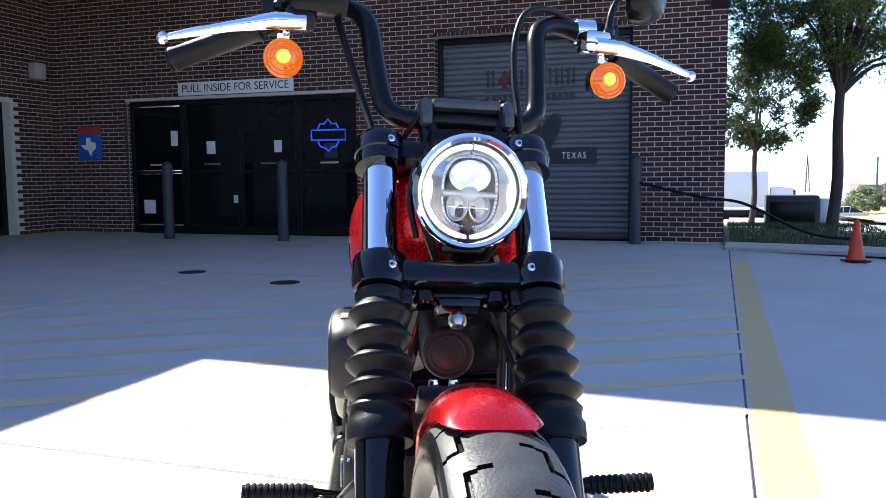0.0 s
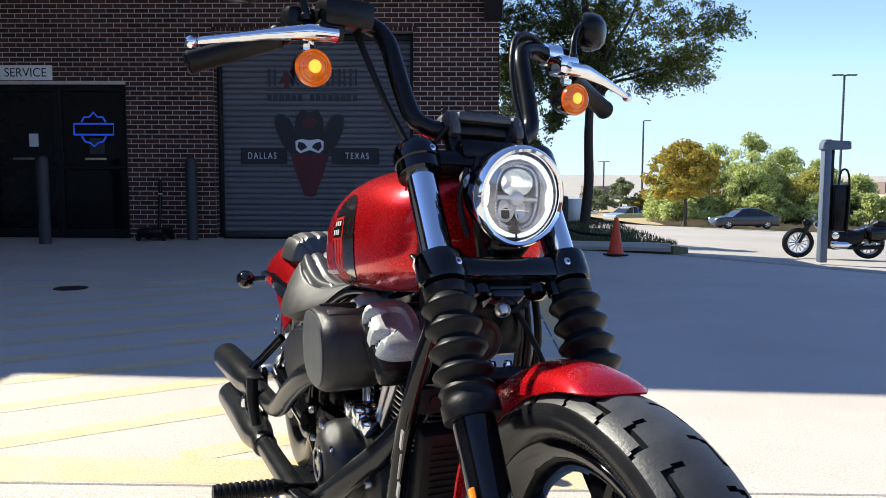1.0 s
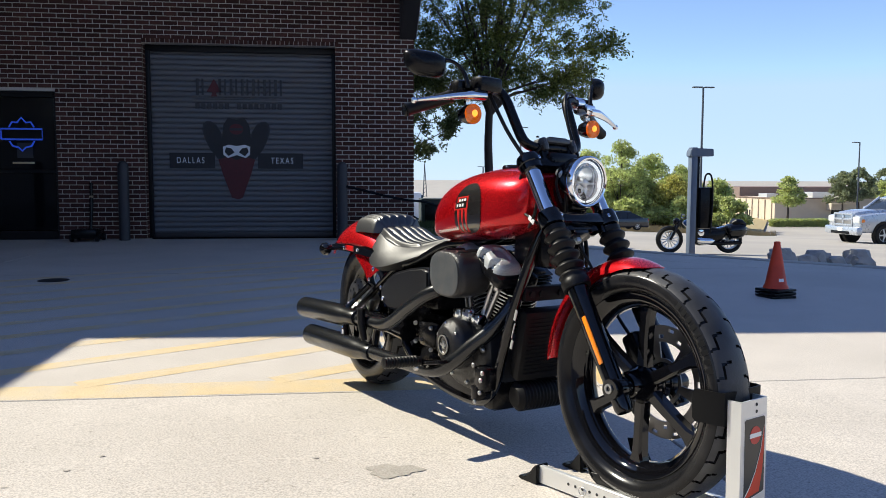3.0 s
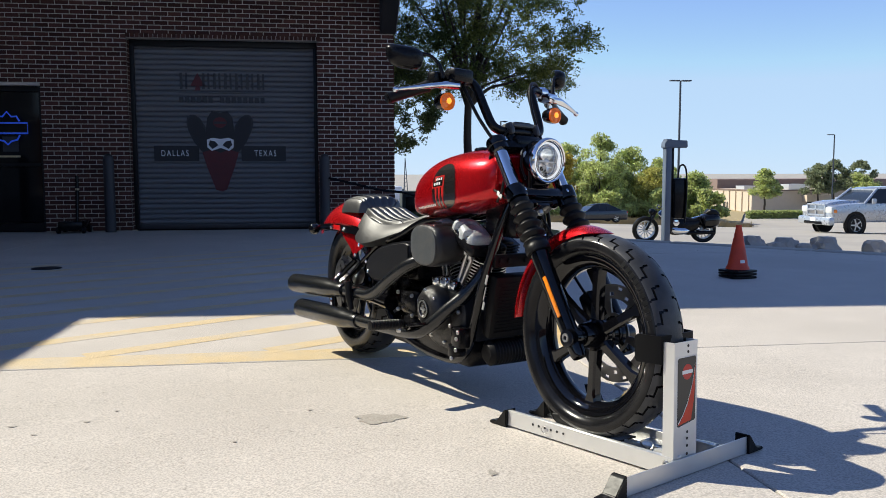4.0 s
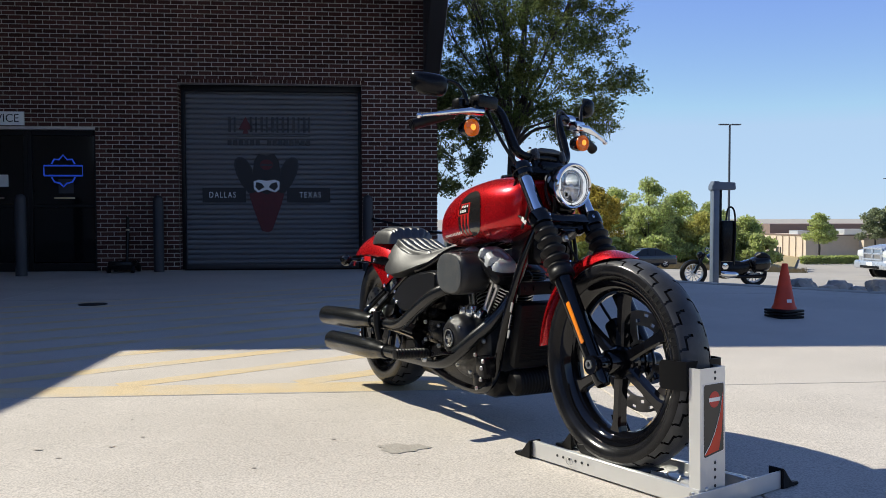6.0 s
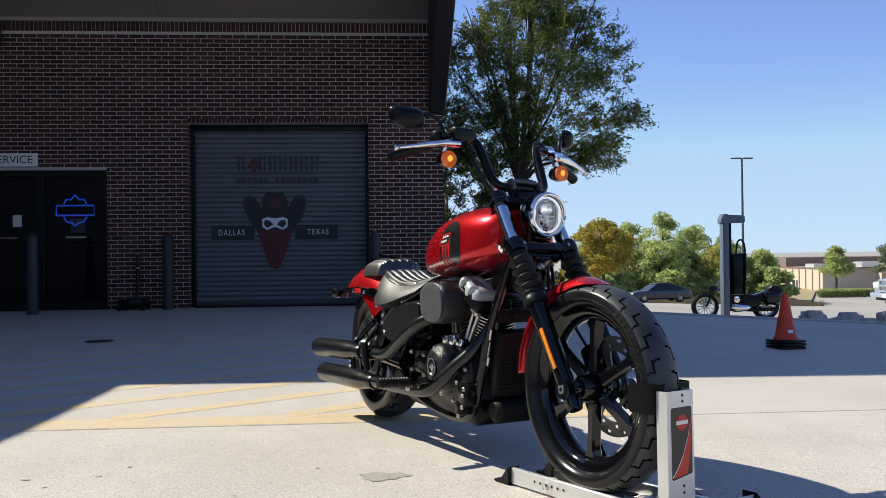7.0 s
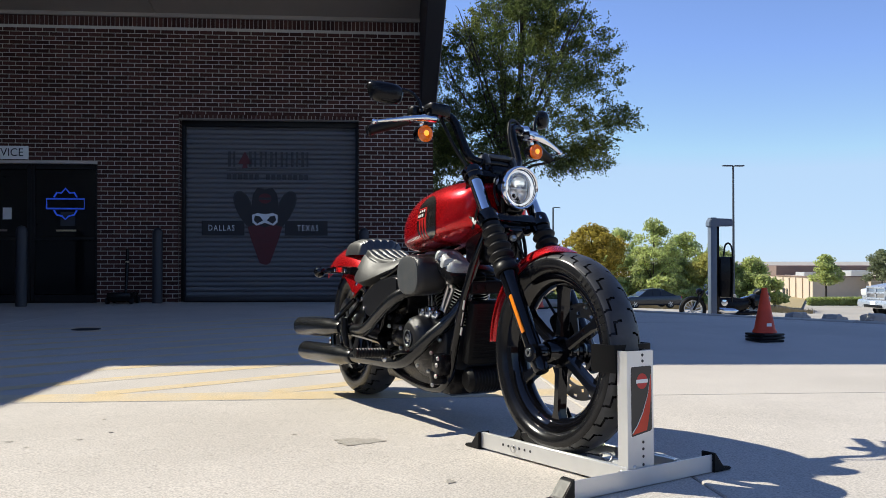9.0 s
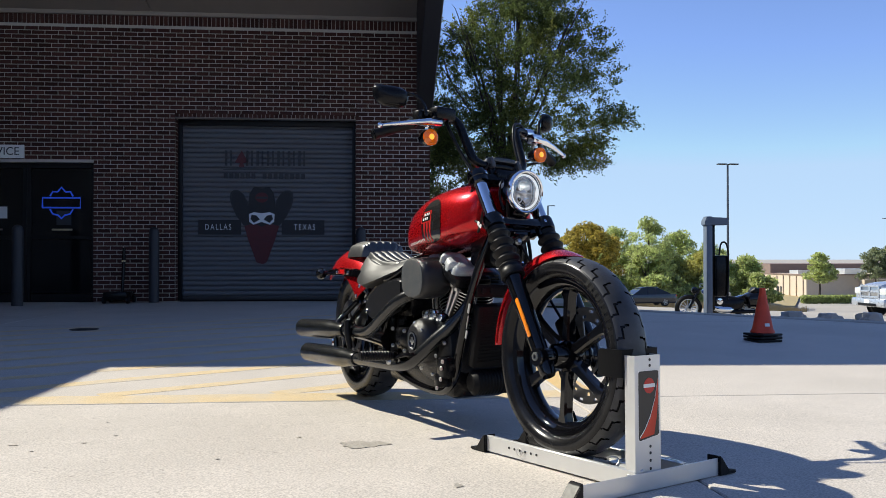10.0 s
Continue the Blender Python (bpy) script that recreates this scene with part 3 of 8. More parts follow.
wing = boxes_mesh("wall_wing", [(WX0 - 0.36, 9.55, -0.3, WX0 - 0.012, WY, 6.0), (WX0 - 0.36, -6.0, -0.3, WX0 - 0.012, 7.2, 6.0), (WX0 - 0.36, 7.2, 2.1, WX0 - 0.012, 9.55, 6.0)], MORTAR)
tagged(wing, "brick wall of the projecting wing", "wall", kind="structure")
wing_door = boxes_mesh("door_3", [(WX0 - 0.24, 7.2, 0.0, WX0 - 0.20, 9.55, 2.1)], DARK_GLASS)
tagged(wing_door, "dark glass door in the brick wing", "door", kind="structure")
frame_bars = boxes_mesh("door_frame", [(WX0 - 0.26, y0, z0, WX0 - 0.16, y1, z1) for y0, z0, y1, z1 in ((7.2, 0.0, 7.27, 2.1), (9.48, 0.0, 9.55, 2.1), (8.34, 0.0, 8.41, 2.1), (7.27, 2.03, 9.48, 2.1), (7.27, 0.0, 9.48, 0.10))], FRAME_BLACK)
frame_bars.parent = wing_door
backw = boxes_mesh("wall_back", [(WX0 - 0.3, 19.9, -0.8, WX1, 20.2, 6.0), (WX0 - 5.0, -6.0, -0.3, WX0 - 4.7, 20.0, 6.0)], MORTAR)
tagged(backw, "plain rear walls closing the building", "wall", kind="structure")
# near-black colour stands in for the unlit room behind the doors
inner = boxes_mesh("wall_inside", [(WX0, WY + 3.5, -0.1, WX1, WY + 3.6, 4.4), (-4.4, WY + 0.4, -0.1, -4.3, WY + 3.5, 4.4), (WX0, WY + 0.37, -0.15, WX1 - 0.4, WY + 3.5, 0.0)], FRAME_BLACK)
tagged(inner, "unseen inside walls and floor, blackened for the unlit room", "wall", kind="structure")

# deep sloping eaves over the yard
EY, SL = 5.625, 0.285
EZ = WTOP + (WY - EY) * SL


def eave(x0, x1, mat, name, drop, t):
    bm = bmesh.new()
    def section(x):
        ey = EY - 0.052 * (x + 4.7)
        ez = WTOP + (WY - ey) * SL
        return [bm.verts.new((x, y, z + drop)) for y, z in ((WY + 0.3, WTOP - 0.3 * SL), (ey, ez), (ey, ez + t), (WY + 0.3, WTOP - 0.3 * SL + t))]

    lo, hi = section(x0), section(x1)
    bm.faces.new(lo)
    bm.faces.new(list(reversed(hi)))
    for i in range(4):
        j = (i + 1) % 4
        bm.faces.new((lo[j], lo[i], hi[i], hi[j]))
    bmesh.ops.recalc_face_normals(bm, faces=bm.faces)
    return part(name, bm, mat, smooth=0)


x = 0.14
soffit = thing("ceiling", "beige soffit boards under the deep eaves", "ceiling", kind="structure")
while x > -10.2:
    x0 = max(-10.24, x - 4.05)
    ob = eave(x0 + 0.008, x, SOFFIT, "soffit_panel", 0.0, 0.05)
    ob.parent = soffit
    x -= 4.06
tagged(eave(-10.22, 0.40, DARK_METAL, "roof", 0.055, 0.25), "dark sheet-metal roof over the deep eaves", "roof", kind="structure")
tagged(boxes_mesh("roof_wing", [(WX0 - 5.2, -6.0, 6.0, WX0 + 0.02, 20.0, 6.2), (WX0, WY + 0.36, EZ - 0.1, 0.35, 20.0, EZ)], DARK_METAL), "dark flat roof of the wing", "roof", kind="structure")
# unseen canopy added to cast the left shadow edge and block western sky
tagged(boxes_mesh("shadow_canopy", [(WX0 - 0.01, -6.0, 4.02, -6.25, WY - 0.12, 4.30)], DARK_METAL), "unseen flat canopy added to shade the yard's left side", "canopy", kind="structure")
bm = bmesh.new()
pts = [(WY - 0.01, 2.95), (EY, 2.95 + (WY - EY) * 0.50), (EY, EZ + 0.06), (WY - 0.01, WTOP + 0.06)]
lo = [bm.verts.new((0.15, y, z)) for y, z in pts]
hi = [bm.verts.new((0.40, y, z)) for y, z in pts]
bm.faces.new(lo)
bm.faces.new(list(reversed(hi)))
for i in range(4):
    j = (i + 1) % 4
    bm.faces.new((lo[j], lo[i], hi[i], hi[j]))
bmesh.ops.recalc_face_normals(bm, faces=bm.faces)
bmesh.ops.bevel(bm, geom=list(bm.edges), offset=0.012, segments=1, affect="EDGES")
tagged(part("gable_fascia", bm, DARK_METAL), "dark metal raking fascia at the end of the eaves", "fascia", kind="structure")
bm = bmesh.new()
box(bm, (WX1 - WX0 - 0.2, 0.05, 0.10), ((WX0 + WX1) / 2 - 0.1, WY - 0.025, WTOP - 0.05 + 0.055), 0.006)
tagged(part("trim", bm, SOFFIT), "narrow beige trim board at the top of the wall", "trim", kind="structure")

# roller door of ribbed steel
DY = 10.745
garage = thing("door_1", "closed grey ribbed-steel roller door with faded printing", "garage door", kind="structure")
bm = bmesh.new()
h = 0.0776
prof = [(0.0, 0.0), (0.012, 0.010), (0.016, 0.035), (0.012, 0.060), (0.0, 0.070), (-0.004, 0.0755)]
rings = [[(x, -d, zz) for d, zz in prof] for x in (-3.55, -0.81)]
loft(bm, rings, cap=False, closed=False)
bmesh.ops.recalc_face_normals(bm, faces=bm.faces)
slat_mesh = bpy.data.meshes.new("slat")
bm.to_mesh(slat_mesh)
bm.free()
slat_mesh.materials.append(DOOR_STEEL)
slat_mesh.shade_smooth()
for i in range(36):
    ob = new("slat", slat_mesh)
    ob.parent = garage
    ob.location = (0, DY + 0.012, 0.075 + i * h)
bm = bmesh.new()
box(bm, (2.74, 0.05, 0.075), (-2.18, DY, 0.04), 0.006)
part("bottom_rail", bm, DARK_METAL, garage)
for gxp in (-3.53, -0.83):
    bm = bmesh.new()
    box(bm, (0.06, 0.09, 2.83), (gxp, DY - 0.03, 1.415), 0.006)
    part("guide_rail", bm, FRAME_BLACK, garage)
bm = bmesh.new()
box(bm, (2.76, 0.12, 0.10), (-2.18, DY - 0.02, 2.79), 0.006)
part("head_rail", bm, FRAME_BLACK, garage)
boxes_back = boxes_mesh("door_backing", [(-3.56, DY + 0.03, 0.0, -0.80, DY + 0.06, 2.83)], FRAME_BLACK)
boxes_back.parent = garage


def decal(name, outline, mat, y=DY - 0.008, depth=0.004):
    bm = bmesh.new()
    prism(bm, outline, depth)
    bmesh.ops.translate(bm, vec=(0, y, 0), verts=bm.verts)
    return part(name, bm, mat, garage, smooth=0)


def rounded(cx, cz, rx_, rz_, n=24, power=1.0, a0=0.0, a1=2 * math.pi):
    full = abs(a1 - a0) > 6.2
    out = []
    for k in range(n):
        a = a0 + (a1 - a0) * k / (n if full else n - 1)
        c, s = math.cos(a), math.sin(a)
        out.append((cx + rx_ * math.copysign(abs(c) ** power, c), cz + rz_ * math.copysign(abs(s) ** power, s)))
    return out


decal("printed_band", [(-3.26, 1.035), (-2.60, 1.035), (-2.60, 1.265), (-3.26, 1.265)], PRINT_DARK, DY - 0.008)
decal("printed_band", [(-1.97, 1.035), (-1.30, 1.035), (-1.30, 1.265), (-1.97, 1.265)], PRINT_DARK, DY - 0.008)
for sx in (-1, 1):
    wing = [(0.14, 1.14), (0.28, 1.18), (0.39, 1.32), (0.465, 1.48), (0.495, 1.60), (0.485, 1.69), (0.44, 1.735), (0.37, 1.735), (0.29, 1.68), (0.23, 1.58), (0.17, 1.40)]
    cx, cz = 0.33, 1.46
    decal("printed_hat_brim", [(-2.28 + sx * x, z) for x, z in wing], PRINT_GREY, DY - 0.0070)
    decal("printed_hat_brim", [(-2.28 + sx * (cx + (x - cx) * 0.86), cz + (z - cz) * 0.93) for x, z in wing], PRINT_DARK, DY - 0.0080)
decal("printed_hat", [(-2.54, 1.24), (-2.50, 1.42), (-2.47, 1.68), (-2.40, 1.79), (-2.28, 1.765), (-2.16, 1.79), (-2.09, 1.68), (-2.06, 1.42), (-2.02, 1.24), (-2.03, 1.08), (-2.14, 0.98), (-2.42, 0.98), (-2.53, 1.08)], PRINT_DARK, DY - 0.0095)
decal("printed_badge", rounded(-2.28, 1.62, 0.10, 0.08), PRINT_RED, DY - 0.0125)
decal("printed_bar", [(-2.37, 1.60), (-2.19, 1.60), (-2.19, 1.635), (-2.37, 1.635)], PRINT_GREY, DY - 0.0135)
decal("printed_kerchief", [(-2.55, 1.17), (-2.40, 1.21), (-2.28, 1.16), (-2.16, 1.21), (-2.01, 1.17), (-2.07, 0.96), (-2.20, 0.60), (-2.26, 0.57), (-2.30, 0.58), (-2.36, 0.60), (-2.49, 0.96)], PRINT_RED, DY - 0.0125)
decal("printed_mask", [(-2.48, 1.36), (-2.40, 1.39), (-2.28, 1.37), (-2.16, 1.39), (-2.08, 1.36), (-2.085, 1.24), (-2.15, 1.19), (-2.28, 1.235), (-2.41, 1.19), (-2.475, 1.24)], PRINT_WHITE, DY - 0.0135)
for sx in (-1, 1):
    decal("printed_patch", [(-2.28 + sx * 0.03, 1.275), (-2.28 + sx * 0.08, 1.335), (-2.28 + sx * 0.155, 1.350), (-2.28 + sx * 0.175, 1.28), (-2.28 + sx * 0.12, 1.220)], PRINT_DARK, DY - 0.0145)
# brand wording becomes plain bars
for k in range(8):
    if k == 1:
        decal("printed_spade", [(-2.70, 2.17), (-2.595, 2.36), (-2.49, 2.17), (-2.57, 2.16), (-2.55, 2.10), (-2.64, 2.10), (-2.62, 2.16)], PRINT_RED)
        continue
    cx = -2.80 + 0.163 * k
    decal("printed_bar", [(cx - 0.055, 2.12), (cx - 0.015, 2.12), (cx - 0.015, 2.36), (cx - 0.055, 2.36)], PRINT_GREY)
    decal("printed_bar", [(cx + 0.025, 2.12), (cx + 0.055, 2.12), (cx + 0.055, 2.36), (cx + 0.025, 2.36)], PRINT_GREY)
decal("printed_bar", [(-2.88, 2.055), (-1.60, 2.055), (-1.60, 2.065), (-2.88, 2.065)], PRINT_GREY)
for k in range(15):
    if k != 6:
        cx = -2.84 + 0.086 * k
        decal("printed_bar", [(cx - 0.03, 1.92), (cx + 0.03, 1.92), (cx + 0.03, 2.0), (cx - 0.03, 2.0)], PRINT_GREY)
FLAT = Matrix.Rotation(math.pi / 2, 4, "X")
lettering("lettering", "DALLAS", 0.13, PRINT_WHITE, Matrix.Translation((-2.955, DY - 0.013, 1.15)) @ FLAT, garage, 0.40, 0.002, 1.35)
lettering("lettering", "TEXAS", 0.13, PRINT_WHITE, Matrix.Translation((-1.61, DY - 0.013, 1.15)) @ FLAT, garage, 0.33, 0.002, 1.35)

# glazed service entrance
entry = thing("door_2", "dark glazed service doors in black frames", "glass door", kind="structure")
GY = 10.62
n_leaf = 4
wleaf = (8.86 - 4.77) / n_leaf
for i in range(n_leaf):
    x0 = -8.86 + i * wleaf
    bm = bmesh.new()
    for sx, sz, cx, cz in ((0.06, 2.12, 0.03, 1.06), (0.06, 2.12, wleaf - 0.03, 1.06), (wleaf - 0.12, 0.08, wleaf / 2, 2.08), (wleaf - 0.12, 0.12, wleaf / 2, 0.06), (wleaf - 0.12, 0.05, wleaf / 2, 0.98)):
        box(bm, (sx - 0.002, 0.06, sz), (x0 + cx, GY, cz), 0.004, seg=1)
    part("door_leaf", bm, FRAME_BLACK, entry)
    for za, zb in ((0.13, 0.95), (1.01, 2.03)):
        bm = bmesh.new()
        box(bm, (wleaf - 0.12, 0.008, zb - za), (x0 + wleaf / 2, GY + 0.005, (za + zb) / 2))
        part("pane", bm, DARK_GLASS, entry, smooth=0)
    bm = bmesh.new()
    box(bm, (0.30, 0.02, 0.028), (x0 + wleaf / 2 + 0.02, GY - 0.05, 1.10), 0.004)
    part("push_bar", bm, YELLOW_PAINT if i in (0, 3) else STUCCO_BROWN, entry)
for px_, pz, w_, h_ in ((-8.03, 1.52, 0.13, 0.24), (-7.35, 1.36, 0.16, 0.2), (-6.15, 1.36, 0.13, 0.18), (-8.55, 0.42, 0.22, 0.22), (-6.9, 0.55, 0.12, 0.12), (-5.25, 1.28, 0.22, 0.22)):
    bm = bmesh.new()
    box(bm, (w_, 0.003, h_), (px_, GY - 0.012, pz), 0)
    part("paper_notice", bm, PAPER if pz != 1.28 else PRINT_GREY, entry, "small pale paper notice taped to the glass", smooth=0)
# blue shield of glowing tube
bm = bmesh.new()
cx, cz = -5.27, 1.51
up = [(-0.17, 0.10), (-0.13, 0.17), (-0.06, 0.165), (0.0, 0.235), (0.06, 0.165), (0.13, 0.17), (0.17, 0.10)]
dn = [(-0.17, -0.10), (-0.13, -0.17), (-0.05, -0.19), (0.0, -0.24), (0.05, -0.19), (0.13, -0.17), (0.17, -0.10)]
rect = [(-0.28, -0.075), (-0.28, 0.075), (0.28, 0.075), (0.28, -0.075), (-0.28, -0.075)]
for shape in (up, dn, rect):
    tube(bm, [(cx + a, GY - 0.06, cz + b) for a, b in shape], 0.013, 8, curved=False)
neon = part("neon_sign", bm, NEON)
tagged(neon, "glowing blue neon shield outline hung on dark glass", "neon sign")

board = thing("wall_sign", "white rectangular sign with dark lettering above doors", "sign")
bm = bmesh.new()
box(bm, (2.03, 0.03, 0.20), (-6.795, WY - 0.018, 2.275), 0.004)
part("panel", bm, SIGN_WHITE, board)
lettering("lettering", "PULL INSIDE FOR SERVICE", 0.17, SIGN_BLACK, Matrix.Translation((-6.795, WY - 0.035, 2.272)) @ FLAT, board, 1.88, 0.001)

plaque = thing("wall_plaque", "red and blue metal plaque with a white shape", "sign")
for (a, b, c, d), mt, nm, yy in (((-9.82, 1.62, -9.35, 1.74), RED_SIGN, "header", 0.012), ((-9.82, 1.20, -9.35, 1.615), BLUE, "panel", 0.012)):
    bm = bmesh.new()
    box(bm, (c - a, 0.02, d - b), ((a + c) / 2, WY - yy, (b + d) / 2), 0.003)
    part(nm, bm, mt, plaque)
bm = bmesh.new()
tx = [(-0.06, 0.15), (-0.06, 0.03), (-0.17, 0.03), (-0.07, -0.06), (-0.04, -0.04), (0.03, -0.16), (0.05, -0.09), (0.13, -0.03), (0.13, 0.06), (0.03, 0.08), (0.03, 0.15)]
prism(bm, [(-9.585 + a, 1.41 + b) for a, b in tx], 0.004, Matrix.Translation((0, WY - 0.027, 0)))
part("emblem", bm, SIGN_WHITE, plaque, smooth=0)

fixture = thing("wall_lamp", "grey box lamp mounted on brickwork", "lamp")
bm = bmesh.new()
box(bm, (0.16, 0.22, 0.26), (-10.19, 10.05, 2.62), 0.02)
part("housing", bm, ALU, fixture)

# steel bollards
b0 = thing("bollard", "dark painted steel bollard beside the doors", "bollard", group="bollards by the doors")
bm = bmesh.new()
lathe(bm, [(0.075, -0.05), (0.075, 1.05), (0.068, 1.09), (0.045, 1.12), (0.0, 1.135)], 20)
part("post", bm, BOLLARD, b0)
b0.matrix_world = pose(-3.80, 10.22, 0)
for bxp, byp in ((-0.71, 10.05), (-5.47, 9.5), (-7.36, 9.5)):
    copy_thing(b0, pose(bxp, byp, 0))
jack = thing("floor_jack", "black trolley jack with upright handle by the wall", "jack", m=pose(-4.28, 10.18, 0))
bm = bmesh.new()
box(bm, (0.34, 0.42, 0.12), (0, -0.05, 0.11), 0.02)
part("body", bm, BLACK_SATIN, jack)
bm = bmesh.new()
tube(bm, [(0, 0.1, 0.15), (0, 0.16, 0.5), (0, 0.18, 0.82)], [0.02, 0.028, 0.022], 10)
part("handle", bm, BLACK_SATIN, jack)
bm = bmesh.new()
box(bm, (0.05, 0.05, 0.03), (0, 0.17, 0.62), 0.005)
part("clip", bm, YELLOW_PAINT, jack)
for wx, wy in ((-0.17, -0.2), (0.17, -0.2), (-0.17, 0.12), (0.17, 0.12)):
    bm = bmesh.new()
    lathe(bm, [(0.0, -0.02), (0.05, -0.02), (0.05, 0.02), (0.0, 0.02)], 16, Matrix.Translation((wx, wy, 0.05)) @ Matrix.Rotation(math.pi / 2, 4, "Y"))
    part("wheel", bm, RUBBER_MATT, jack)
# slack barrier cable from the bollard past the corner of the building
bm = bmesh.new()
tube(bm, [(-0.65, 10.0, 0.78), (0.1, 9.95, 0.60), (0.6, 10.0, 0.52), (1.35, 10.15, 0.16), (2.0, 10.2, 0.08)], 0.018, 8)
tagged(part("barrier_cable", bm, BLACK_SATIN), "slack dark barrier cable strung from the bollard", "cable")


# ---- trees ----
def leaf_cloud(name, clumps, n, size, mat, parent, seed, label="", twig=0):
    """Many small leaves gathered in clumps (x, y, z, radius), loose or in rows along short rising twigs."""
    rg = np.random.default_rng(seed)
    c = np.array(clumps)
    w = c[:, 3] ** 2
    pick = rg.choice(len(c), n, p=w / w.sum())
    d = rg.normal(size=(n, 3))
    d /= np.linalg.norm(d, axis=1)[:, None]
    r = c[pick, 3] * rg.random(n) ** 0.45
    p = c[pick, :3] + d * r[:, None] * np.array([1, 1, 0.75])
    a = rg.normal(size=(n, 3))
    if twig:
        heart = c[:, :3].mean(axis=0) - np.array([0, 0, 0.8])
        root = np.repeat(p[::twig], twig, axis=0)[:n]
        out = root - heart
        out /= np.linalg.norm(out, axis=1)[:, None]
        out = out * 0.8 + np.repeat(rg.normal(size=(n // twig + 1, 3)), twig, axis=0)[:n] * 0.55
        out /= np.linalg.norm(out, axis=1)[:, None]
        reach = np.repeat(0.10 + 0.18 * rg.random(n // twig + 1), twig)[:n] * np.tile(np.linspace(0.0, 1.0, twig), n // twig + 1)[:n]
        p = root + out * reach[:, None] + rg.normal(size=(n, 3)) * 0.024
        a = out * 0.9 + a * 0.6
    a /= np.linalg.norm(a, axis=1)[:, None]
    b = np.cross(a, rg.normal(size=(n, 3)))
    b /= np.linalg.norm(b, axis=1)[:, None]
    s = size * (0.6 + 0.8 * rg.random(n))[:, None]
    v = np.stack([p - a * s, p + b * s * 0.45, p + a * s, p - b * s * 0.45], axis=1).reshape(-1, 3)
    me = bpy.data.meshes.new(name)
    me.from_pydata(v.tolist(), [], np.arange(4 * n).reshape(-1, 4).tolist())
    me.materials.append(mat)
    ob = new(name, me)
    ob.parent = parent
    if label:
        tagged(ob, label)
    return ob


def tree(base, trunk_top, spread, clumps, n, size, leaf, seed, label, trunk_r, limbs=9, group="", twig=0):
    """A tapered trunk with limbs that reach out to the clumps of the crown."""
    rr = random.Random(seed)
    t = thing("tree", label, "tree", group=group, m=Matrix.Translation(base))
    b = Vector(base)
    top = Vector(trunk_top) - b
    bm = bmesh.new()
    tube(bm, [(0, 0, -0.3), (0, 0, 0.05), top * 0.35 + Vector((0.04, 0, 0)), top * 0.7, top], [trunk_r * 1.5, trunk_r * 1.1, trunk_r, trunk_r * 0.9, trunk_r * 0.8], 14)
    part("trunk", bm, BARK, t)
    order = sorted(clumps, key=lambda q: rr.random())[:limbs]
    for q in order:
        e = Vector(q[:3]) - b
        mid = top.lerp(e, 0.45) + Vector((rr.uniform(-0.1, 0.1), rr.uniform(-0.1, 0.1), rr.uniform(0.0, 0.15))) * spread
        bm = bmesh.new()
        tube(bm, [top * 0.93, top.lerp(mid, 0.5) + Vector((0, 0, 0.05 * spread)), mid, e], [trunk_r * 0.55, trunk_r * 0.38, trunk_r * 0.25, trunk_r * 0.08], 8, 4)
        for _ in range(3):
            o = Vector((rr.uniform(-1, 1), rr.uniform(-1, 1), rr.uniform(-0.4, 0.9))) * 0.5 * spread
            tube(bm, [mid.lerp(e, rr.random()), e + o * 0.5, e + o], [trunk_r * 0.16, trunk_r * 0.1, trunk_r * 0.04], 6, 3)
        part("limb", bm, BARK, t)
    ob = leaf_cloud("crown", clumps, n, size, leaf, t, seed, twig=twig)
    ob.matrix_parent_inverse = Matrix.Translation(-b)
    return t


def egg(c, rx_, ry_, z0, z1, n, r, seed, narrow=0.35):
    """Clumps set unevenly through an egg-shaped crown, thinner at the top."""
    rr = random.Random(seed)
    out = []
    while len(out) < n:
        f = rr.random()
        z = z0 + (z1 - z0) * f
        wide = math.sin(math.pi * min(1, 0.12 + 0.88 * f) ** 0.85) ** 0.6 * (1 - narrow * f)
        a, q = rr.uniform(0, 6.283), math.sqrt(rr.random())
        out.append((c[0] + rx_ * wide * q * math.cos(a), c[1] + ry_ * wide * q * math.sin(a), z, r * rr.uniform(0.55, 1.25)))
    return out


tree((2.0, 13.6, -0.05), (2.06, 13.6, 2.25), 1.0,
     egg((2.5, 13.7), 2.2, 2.0, 2.45, 6.25, 560, 0.20, 11, 0.20) + [(1.0, 13.4, 2.55, 0.45), (0.75, 13.3, 2.9, 0.5), (0.9, 13.5, 3.4, 0.5), (3.6, 13.6, 2.9, 0.4), (3.9, 13.6, 3.4, 0.35), (3.2, 13.4, 2.55, 0.35)],
     130000, 0.0250, LEAF, 21, "green oak tree with an airy crown on the lawn", 0.085, 26, twig=18)
tree((1.10, 22.0, -0.45), (1.15, 22.0, 1.5), 0.8, egg((1.45, 22.0), 1.45, 1.3, 1.65, 4.4, 90, 0.24, 12), 22000, 0.042, LEAF_SHADE, 22, "smaller shaded green tree behind the lawn", 0.07, 9, twig=12)
tree((13.3, 50.0, -2.0), (13.3, 50.0, -0.1), 1.0, egg((13.3, 50.0), 2.5, 2.2, -0.5, 2.75, 130, 0.42, 13, 0.1), 14000, 0.10, LEAF_GOLD, 23, "rounded autumn tree with golden leaves", 0.10, 10)
